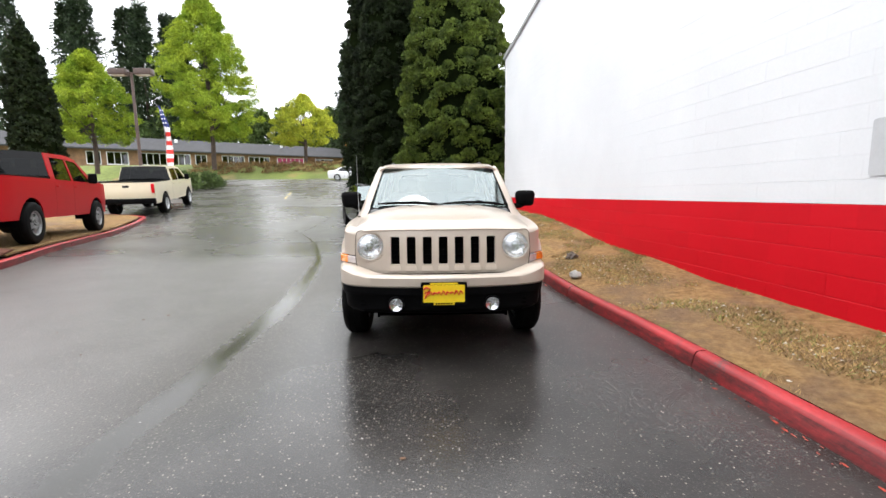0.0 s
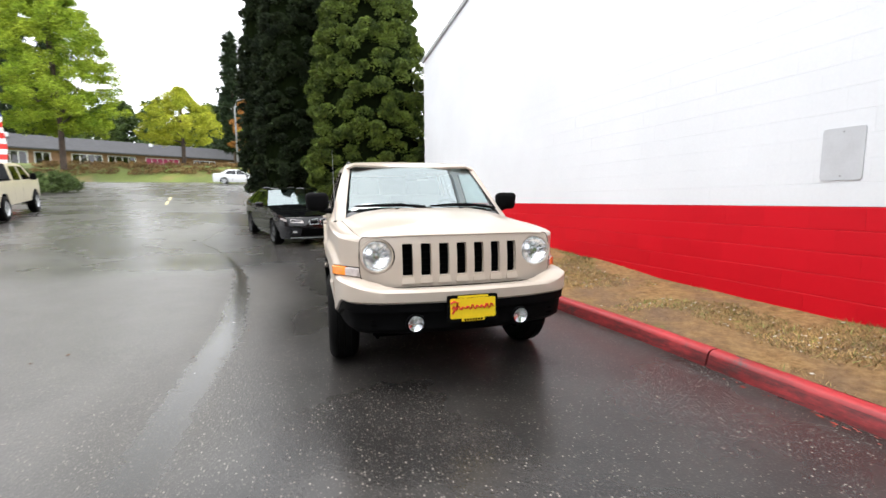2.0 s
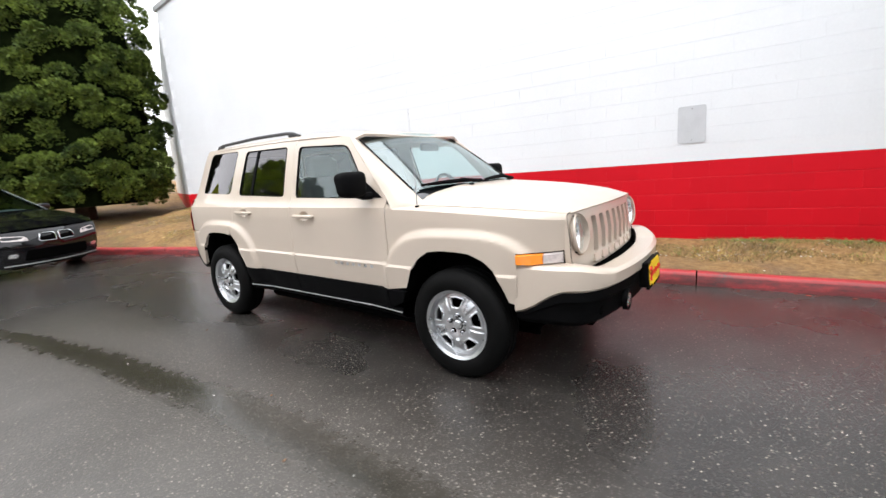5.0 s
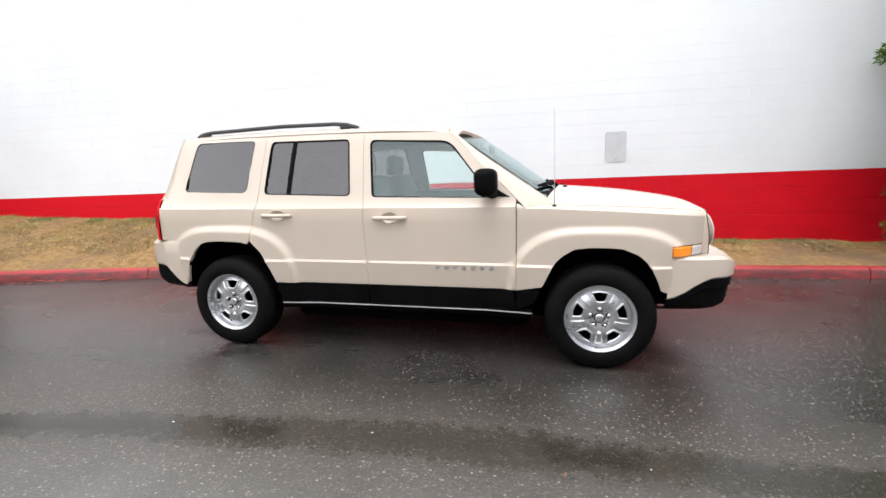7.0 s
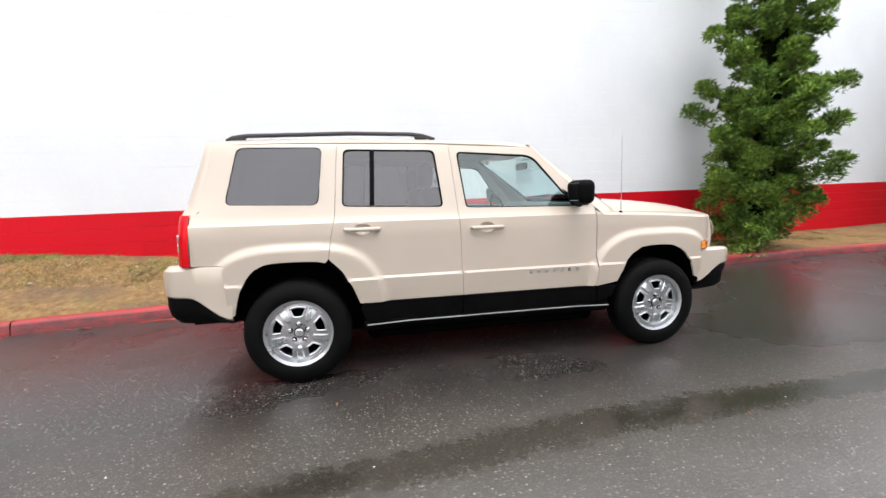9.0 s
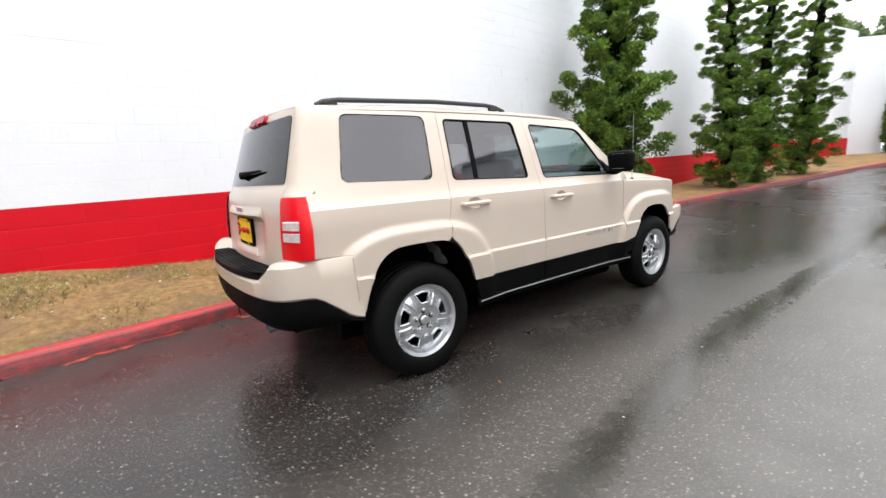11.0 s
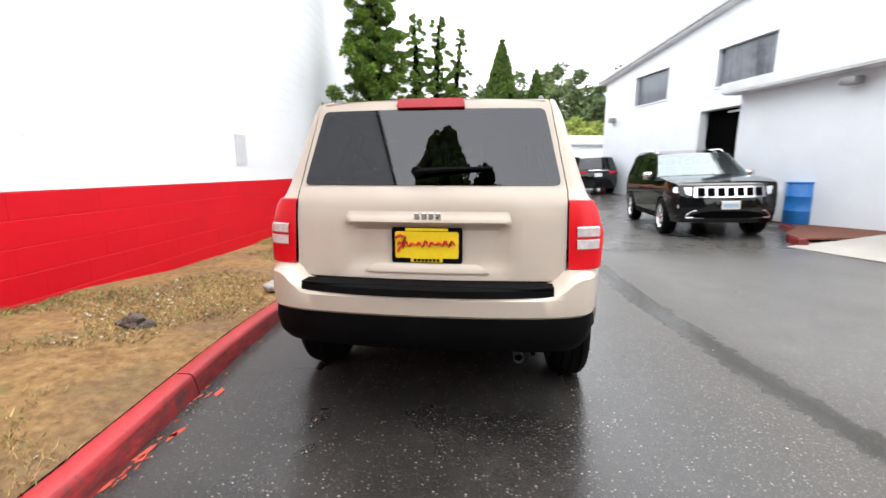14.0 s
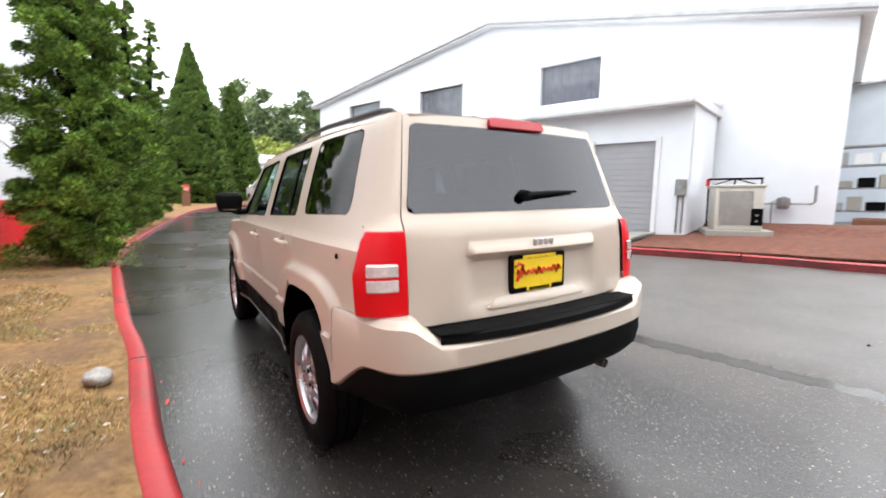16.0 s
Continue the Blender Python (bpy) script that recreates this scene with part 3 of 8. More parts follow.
def rock(name, at, size, mat, label, seed, rough=0.22):
    bm = bmesh.new()
    bmesh.ops.create_icosphere(bm, subdivisions=3, radius=1)
    for v in bm.verts:
        v.co *= 1 + rough * noise.fractal(v.co * 1.3 + Vector((seed, 0, 0)), 1.0, 2.0, 3)
        v.co = Vector((v.co.x * size[0], v.co.y * size[1], max(v.co.z, -0.5) * size[2]))
    ob = part(name, bm, mat, None, smooth=50)
    ob.location = at
    return tagged(ob, label=label, category="rock")


ROCK = varied("grey_rock", (0.36, 0.35, 0.33), 0.85, 0.35, 9, 70, 0.6, 0.01)
rock("rock", (1.77, 0.22, 0.175), (0.075, 0.095, 0.055), ROCK, "grey weathered stone on the bed beside the kerb", 1.0)
rock("stump", (2.12, 1.42, 0.20), (0.095, 0.08, 0.07), varied("rotten_wood", (0.12, 0.095, 0.08), 0.95, 0.5, 12, 60, 0.8, 0.02), "weathered grey stump in the dry lawn", 4.0, 0.7)


# ---- painted block wall of the shop ----
def wall_paint(name, color, rough=0.55):
    m = varied(name, color, rough, 0.05, 0.6, 35, 0.25, 0.004, world_space=True)
    info = N(m, "ShaderNodeObjectInfo")
    old = bsdf(m).inputs["Base Color"].links[0].from_socket
    L(m, mix(m, 1.0, old, ramp(m, info.outputs["Random"], (0, grey(0.93)), (1, grey(1.0))), "MULTIPLY"), bsdf(m).inputs["Base Color"])
    return m


WALL_WHITE = wall_paint("white_wall_paint", (0.76, 0.775, 0.80))
WALL_RED = wall_paint("red_wall_paint", (0.56, 0.005, 0.014), 0.5)
bsdf(WALL_RED).inputs["Specular IOR Level"].default_value = 0.15
FLASH = varied("grey_flashing", (0.42, 0.43, 0.44), 0.5, 0.15, 3, 40, 0.1, metal=0.3)


def wall_matrix():
    return Matrix.Translation((WALL_AT[0], WALL_AT[1], 0)) @ Matrix.Rotation(radians(WALL_YAW), 4, "Z") @ Matrix.Rotation(TILT, 4, "X")


RED_TOP = 1.15
L_NORTH, L_PEAK, L_SOUTH = 11.4, -5.0, -22.0


def wall_top(l):
    return 5.65 + 2.13 * (11.4 - l) / (11.4 - L_PEAK) if l > L_PEAK else 7.78 - 2.2 * (L_PEAK - l) / (L_PEAK - L_SOUTH)


shop = tagged(new("wall_east"), label="white painted block wall with a red band at its foot", kind="structure")
shop.matrix_world = wall_matrix()
outline = [(L_SOUTH, -0.6), (L_NORTH, -0.6), (L_NORTH, wall_top(L_NORTH)), (L_PEAK, wall_top(L_PEAK)), (L_SOUTH, wall_top(L_SOUTH))]
bmw = bmesh.new()
front = [bmw.verts.new((0.010, l, z)) for l, z in outline]
back = [bmw.verts.new((16, l, z)) for l, z in outline]
bmw.faces.new(front)
bmw.faces.new(back)
for i in range(5):
    bmw.faces.new([front[i], front[(i + 1) % 5], back[(i + 1) % 5], back[i]])
part("wall_core", bmw, WALL_WHITE, shop, smooth=0, recalc=True)
for la, lb in ((L_NORTH + 0.06, L_PEAK), (L_PEAK, L_SOUTH - 0.06)):
    za, zb = wall_top(la), wall_top(lb)
    part("roof_flashing", loft([[(-0.05, l, z - 0.06), (-0.05, l, z + 0.05), (0.5, l, z + 0.05), (0.5, l, z + 0.01), (0.012, l, z - 0.06)] for l, z in ((la, za), (lb, zb))], closed=True, cap=True), FLASH if la > L_PEAK else WALL_WHITE, shop, smooth=0)


def block_face(w, h, d):
    """One proud block face with eased edges, centred."""
    e, g = 0.003, 0.0003
    o = [(-w / 2, -h / 2), (w / 2, -h / 2), (w / 2, h / 2), (-w / 2, h / 2)]
    i = [(-w / 2 + g, -h / 2 + e), (w / 2 - g, -h / 2 + e), (w / 2 - g, h / 2 - e), (-w / 2 + g, h / 2 - e)]
    return [(d, a, b) for a, b in o] + [(0.0, a, b) for a, b in i], [(4, 7, 6, 5)] + [(j, 4 + j, 4 + (j + 1) % 4, (j + 1) % 4) for j in range(4)]


bf_v, bf_f = block_face(0.4, 0.2, 0.0022)
red_v = [(0.007, -0.2, -0.1), (0.007, 0.2, -0.1), (0.007, 0.2, 0.1), (0.007, -0.2, 0.1), (0.0, -0.1996, -0.0985), (0.0, 0.1996, -0.0985), (0.0, 0.1996, 0.0905), (0.0, -0.1996, 0.0905)]


def course_blocks():
    """The blocks: those of the red band nearest the drive singly, the rest joined by colour."""
    me = bpy.data.meshes.new("block")
    me.from_pydata(red_v, [], bf_f)
    me.polygons.foreach_set("use_smooth", [False] * len(bf_f))
    me.materials.append(WALL_RED)
    joined = {"red": [], "white": []}
    rng = random.Random(3)
    n0 = -2
    for r in range(n0, 40):
        zc = RED_TOP + (r - 4) * 0.2 + 0.1
        red = zc < RED_TOP
        l = L_SOUTH + 0.2 + (0.2 if r % 2 else 0)
        while l < L_NORTH - 0.15:
            if zc + 0.1 < min(wall_top(l - 0.2), wall_top(l + 0.2)) - 0.06:
                dx = rng.gauss(0, 0.0003)
                use_red = red and l > -19
                if use_red and -4.9 < l < 5.6 and zc > 0.12:
                    ob = new("block", me)
                    ob.parent = shop
                    ob.location = (dx, l, zc)
                elif use_red or zc > 0:
                    joined["red" if use_red else "white"].append((dx, l, zc))
            l += 0.4
    for k, mat in (("red", WALL_RED), ("white", WALL_WHITE)):
        V = np.array(red_v if k == "red" else bf_v)
        P = np.array(joined[k])
        vs = (V[None] + P[:, None]).reshape(-1, 3)
        fs = (np.array(bf_f)[None] + (np.arange(len(P)) * len(V))[:, None, None]).reshape(-1, 4)
        pydata("blocks_" + k, vs, fs, mat, shop, kind="stuff", label=k + " painted concrete blocks")


course_blocks()
part("red_joint_backing", block((0.012, L_NORTH + 19 - 0.02, 1.75), (0.0115, (L_NORTH - 19) / 2, RED_TOP - 0.875)), WALL_RED, shop, smooth=0)





def wall_return():
    """The wall turns away at its north end, behind the tall conifers."""
    w = tagged(new("wall_return"), label="white painted wall with a red band turning away behind conifers", kind="structure")
    c = wall_matrix() @ Vector((0.004, L_NORTH - 0.002, 0))
    d = Vector((math.sin(radians(21)), math.cos(radians(21)), 0))
    n = Vector((d.y, -d.x, 0))
    ends = [(c, wall_top(L_NORTH) - 0.02, 0.99), (c + d * 9.0, wall_top(L_NORTH) - 1.1, 0.90)]
    part("wall_panel", loft([[p + n * o + Vector((0, 0, z - p.z)) for o, z in ((0, -0.5), (0, top), (0.3, top), (0.3, -0.5))] for p, top, _ in ends], closed=True, cap=True), WALL_WHITE, w, smooth=0)
    part("red_band", loft([[p + n * o + Vector((0, 0, z - p.z)) for o, z in ((-0.004, -0.5), (-0.004, red), (0.0, red), (0.0, -0.5))] for p, _, red in ends], closed=True, cap=True), WALL_RED, w, smooth=0)


wall_return()
plate_m = varied("grey_cover_plate", (0.50, 0.51, 0.53), 0.55, 0.08, 4, 60, 0.1)
cover = thing("cover_plate", "plain grey metal cover plate screwed to the white wall", "panel")
cover.matrix_world = wall_matrix() @ Matrix.Translation((-0.009, 0, 0))
part("plate", sheet([rounded([(-0.15, 1.375), (0.15, 1.375), (0.15, 1.815), (-0.15, 1.815)], 0.03)], lambda u, v: Vector((0, u, v)), 0.1, 0.008, (-1, 0, 0)), plate_m, cover)
for z in (1.41, 1.78):
    part("screw", lathe([(0.0, -0.004), (0.007, -0.003), (0.008, 0.002)], 10, "x"), STEEL, cover).location = (0, 0, z)

# ---- the tan SUV ----
HALF = [(0.28, 0.785), (0.36, 0.80), (0.44, 0.815), (0.52, 0.826), (0.66, 0.844), (0.675, 0.832), (0.80, 0.835), (0.96, 0.838), (1.035, 0.832), (1.055, 0.815), (1.08, 0.803), (1.10, 0.796), (1.13, 0.786),
        (1.30, 0.737), (1.46, 0.685), (1.53, 0.658), (1.58, 0.625)]


def flare(y, z):
    """Soft swelling of the panels round each wheel."""
    best = 0.0
    for yc in (-1.3175, 1.3175):
        q = ((abs(y - yc) / 0.60) ** 3.2 + (max(0, z - 0.25) / 0.67) ** 3.2) ** (1 / 3.2)
        t = min(1, max(0, (1 - q) * 0.62 / 0.048))
        best = max(best, t * t * (3 - 2 * t))
    return 0.034 * best


def HX(y, z):
    """Half width of the body at y, z."""
    x = lerp_table(HALF, z) + flare(y, z)
    if y < -1.15:
        x -= 0.085 * ((-1.15 - y) / 0.8) ** 2
    if y < -1.74:
        x -= 0.085 * ((-1.74 - y) / 0.175) ** 2
    if y > 1.1:
        x -= (0.03 + 0.03 * step01(1.0, 1.3, z)) * ((y - 1.1) / 0.8) ** 2
    return x


LEVELS = [0.40, 0.44, 0.48, 0.52, 0.56, 0.60, 0.63, 0.645, 0.66, 0.675, 0.69, 0.705, 0.72, 0.735, 0.75, 0.765, 0.78, 0.795, 0.81, 0.825, 0.84, 0.855, 0.868, 0.880, 0.892, 0.904, 0.916, 0.928, 0.945, 0.97, 1.0, 1.02, 1.035, 1.055, 1.08, 1.105, 1.14, 1.2, 1.26, 1.32, 1.38, 1.44, 1.48, 1.51, 1.54]


def side_map(s, inset=0.0):
    return lambda y, z: Vector((s * (HX(y, z) - inset), y, z))


def front_y(x, z):
    return -2.012 + 0.12 * max(0, z - 0.84) ** 1.2 * 2.2 - 0.02 * max(0, 0.84 - z) + 0.052 * (abs(x) / 0.66) ** 2.4


def tail_y(x, z):
    y = lerp_table([(0.70, 2.075), (0.80, 2.072), (1.02, 2.06), (1.11, 2.045), (1.16, 2.015), (1.56, 1.885), (1.60, 1.858)], z) - 0.05 * (abs(x) / 0.64) ** 2
    rec = step01(0.42, 0.33, abs(x)) * step01(0.765, 0.815, z) * step01(1.01, 0.985, z)
    return y - 0.028 * rec


def hood_edge(y):
    """Half width of the hood, where its seam with the fender runs."""
    return min(lerp_table([(-1.935, 0.650), (-1.88, 0.668), (-1.70, 0.690), (-1.45, 0.706), (-0.80, 0.742)], y), HX(y, 1.0) - 0.02)


def seam_z(y):
    return smooth_table([(-1.94, 0.990), (-1.80, 1.004), (-1.45, 1.026), (-1.05, 1.042), (-0.80, 1.046)], y)


def hood_z(x, y):
    run = max(0.0, y - (front_y(x, 0.99) - 0.004))
    mid = smooth_table([(0.0, 0.998), (0.02, 1.012), (0.07, 1.034), (0.18, 1.060), (0.42, 1.096), (0.72, 1.124), (1.08, 1.150)], run)
    a = min(1.0, abs(x) / hood_edge(y))
    return mid - (mid - seam_z(y)) * a ** 4.5 + 0.006 * step01(0.46, 0.40, abs(x)) * step01(0.03, 0.12, run)


def roof_z(x, y):
    z = smooth_table([(-0.51, 1.520), (-0.47, 1.538), (-0.43, 1.553), (-0.40, 1.561), (-0.25, 1.588), (0.2, 1.606), (1.0, 1.610), (1.7, 1.598), (1.90, 1.574)], y)
    a = abs(x) / max(0.3, HX(y, 1.555))
    return z - 0.016 * a * a - 0.03 * max(0, (a - 0.86) / 0.14) ** 2


def wheel_parts(root, at, flip, R=0.338, W=0.205, rim_r=0.214, spokes=5, rim_mat=None, name="wheel"):
    """A tyre on a five-spoke rim with hub, nuts and brake disc."""
    rim_mat = rim_mat or ALLOY
    w = new(name)
    w.parent = root
    w.matrix_local = Matrix.Translation(at) @ Matrix.Rotation(math.pi if flip else 0, 4, "Z")
    h = W / 2
    prof = [(rim_r - 0.004, -h + 0.012), (rim_r + 0.012, -h), (rim_r + 0.055, -h - 0.006), (R - 0.035, -h + 0.002), (R - 0.010, -h + 0.022), (R - 0.002, -h + 0.04), (R, -0.055), (R - 0.008, -0.053), (R - 0.008, -0.045), (R, -0.043), (R, -0.006), (R - 0.008, -0.004), (R - 0.008, 0.004), (R, 0.006), (R, 0.043), (R - 0.008, 0.045), (R - 0.008, 0.053), (R, 0.055), (R - 0.002, h - 0.04), (R - 0.010, h - 0.022),
            (R - 0.035, h - 0.002), (R - 0.06, h + 0.003), (rim_r + 0.055, h + 0.006), (rim_r + 0.03, h + 0.004), (rim_r + 0.012, h), (rim_r - 0.004, h - 0.012)]
    tyre = lathe(prof, 44)
    part("tyre", tyre, RUBBER, w, smooth=30)
    face = h - 0.028
    part("rim", lathe([(rim_r - 0.012, -h + 0.02), (rim_r - 0.02, 0.0), (rim_r - 0.024, face - 0.012), (rim_r - 0.016, face + 0.012), (rim_r + 0.002, face + 0.022), (rim_r + 0.004, face + 0.012), (rim_r - 0.004, -h + 0.014)], 44), rim_mat, w, smooth=30)
    holes = []
    for k in range(spokes):
        a = 2 * math.pi * k / spokes + math.pi / 2
        c, s_ = math.cos(a), math.sin(a)
        hp = rounded([(rim_r * 0.49, -0.026), (rim_r * 0.75, -0.053), (rim_r * 0.795, 0.0), (rim_r * 0.75, 0.053), (rim_r * 0.49, 0.026)], 0.012, 3)
        holes.append([(u * c - v * s_, u * s_ + v * c) for u, v in hp])
    ring = [(math.cos(2 * math.pi * i / 40) * (rim_r - 0.014), math.sin(2 * math.pi * i / 40) * (rim_r - 0.014)) for i in range(40)]

    def dome(u, v):
        r = math.hypot(u, v)
        return Vector((face - 0.018 + 0.022 * step01(rim_r * 0.95, rim_r * 0.45, r) - 0.014 * step01(rim_r * 0.36, rim_r * 0.20, r), u, v))
    part("spokes", sheet([ring] + holes, dome, 0.026, 0.014, (1, 0, 0)), rim_mat, w, smooth=40)
    for hp in holes:
        part("spoke_edge", tube([dome(u * 1.0, v * 1.0) + Vector((0.004, 0, 0)) for u, v in hp + hp[:1]], 0.0065, 6), rim_mat, w)
    part("rim_step", lathe([(rim_r * 0.955, face - 0.022), (rim_r * 0.93, face - 0.014), (rim_r * 0.895, face - 0.013), (rim_r * 0.872, face - 0.020)], 44), rim_mat, w, smooth=50)
    for k in range(spokes):
        a = 2 * math.pi * (k + 0.5) / spokes + math.pi / 2
        c, s_ = math.cos(a), math.sin(a)
        rib = []
        for r_, hw_, o in ((0.36, 0.010, -0.004), (0.46, 0.017, 0.007), (0.62, 0.021, 0.010), (0.78, 0.026, 0.007), (0.875, 0.034, -0.004)):
            row = []
            for v_, lift in ((-1.0, -0.006), (-0.7, 0.0), (0.7, 0.0), (1.0, -0.006)):
                u, v = rim_r * r_, hw_ * v_
                row.append(dome(u * c - v * s_, u * s_ + v * c) + Vector((o + lift, 0, 0)))
            rib.append(row)
        part("spoke_rib", loft(rib), rim_mat, w, smooth=30)
    part("hub_cap", lathe([(0.0, face + 0.010), (0.020, face + 0.009), (0.027, face + 0.002), (0.029, face - 0.02)], 20), rim_mat, w)
    part("hub_groove", lathe([(0.029, face - 0.006), (0.034, face - 0.0085), (0.036, face - 0.012)], 20), DARK, w)
    for k in range(5):
        a = 2 * math.pi * k / 5 + math.pi / 2
        nut = lathe([(0.0, 0.016), (0.008, 0.014), (0.0095, 0.0), (0.013, -0.002)], 6)
        part("nut_seat", lathe([(0.0, 0.001), (0.0185, 0.001), (0.0195, -0.006)], 12), DARK, w).location = (face - 0.003, math.cos(a) * 0.058, math.sin(a) * 0.058)
        part("nut", nut, CHROME, w).location = (face + 0.004, math.cos(a) * 0.058, math.sin(a) * 0.058)
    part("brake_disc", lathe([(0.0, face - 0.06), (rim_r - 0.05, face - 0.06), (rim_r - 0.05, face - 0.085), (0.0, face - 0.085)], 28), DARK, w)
    return w


def dealer_plate(parent, at):
    """A yellow dealer's plate in a black frame, with a red script stroke and a small strip below."""
    p = new("dealer_plate")
    p.parent = parent
    p.matrix_local = at
    tagged(p, label="yellow dealer plate with red script in a black frame")
    out = (0, -1, 0)
    fm = lambda d: (lambda u, v: Vector((u, d, v)))
    part("plate_frame", sheet([rounded([(-0.165, -0.083), (0.165, -0.083), (0.165, 0.083), (-0.165, 0.083)], 0.012)], fm(0.0), 0.1, 0.016, out), PLASTIC, p)
    part("plate", sheet([rounded([(-0.148, -0.060), (0.148, -0.060), (0.148, 0.064), (-0.148, 0.064)], 0.01)], fm(-0.004), 0.1, 0.003, out), PLATE_YELLOW, p)
    part("plate_strip", sheet([rounded([(-0.075, -0.079), (0.075, -0.079), (0.075, -0.058), (-0.075, -0.058)], 0.004)], fm(-0.006), 0.1, 0.003, out), PLATE_YELLOW, p)
    part("plate_strip", sheet([rounded([(-0.10, 0.067), (0.10, 0.067), (0.10, 0.080), (-0.10, 0.080)], 0.004)], fm(-0.006), 0.1, 0.003, out), PLATE_YELLOW, p)
    # one long looping brush stroke, and a thin second one: a logo as a plain shape
    stroke = [(-0.135 + 0.27 * i / 44, -0.0075, 0.004 + 0.006 * i / 44 + 0.018 * math.sin(i * 1.25) * (0.6 + 0.4 * math.sin(i * 0.37))) for i in range(45)]
    part("red_stroke", tube(stroke, [0.0052 + 0.0022 * math.sin(i * 1.25 + 1) for i in range(45)], 6), PLATE_RED, p)
    part("red_stroke", tube([(-0.145, -0.0075, 0.035), (-0.125, -0.0075, 0.048), (-0.098, -0.0075, 0.038), (-0.112, -0.0075, 0.014), (-0.135, -0.0075, -0.03)], 0.0062, 6), PLATE_RED, p)
    for i in range(7):
        part("print_bar", block((0.012, 0.003, 0.012), (-0.054 + 0.018 * i, -0.0085, -0.0685)), DARK, p, smooth=0)
    return p


def seat(root, x, y, wide=0.5, rest=True):
    s = new("seat")
    s.parent = root
    s.location = (x, y, 0)
    part("seat_cushion", block((wide, 0.52, 0.16), (0, 0, 0.66), 0.05, 3), INTERIOR, s)
    part("seat_back", block((wide, 0.14, 0.60), (0, 0, 0), 0.05, 3, Matrix.Translation((0, 0.30, 0.96)) @ Matrix.Rotation(radians(-14), 4, "X")), INTERIOR, s)
    for dx in ((0,) if wide < 0.7 else (-0.36, 0.36)):
        part("headrest", block((0.26, 0.10, 0.18), (dx, 0.41, 1.345), 0.04, 3), INTERIOR, s)


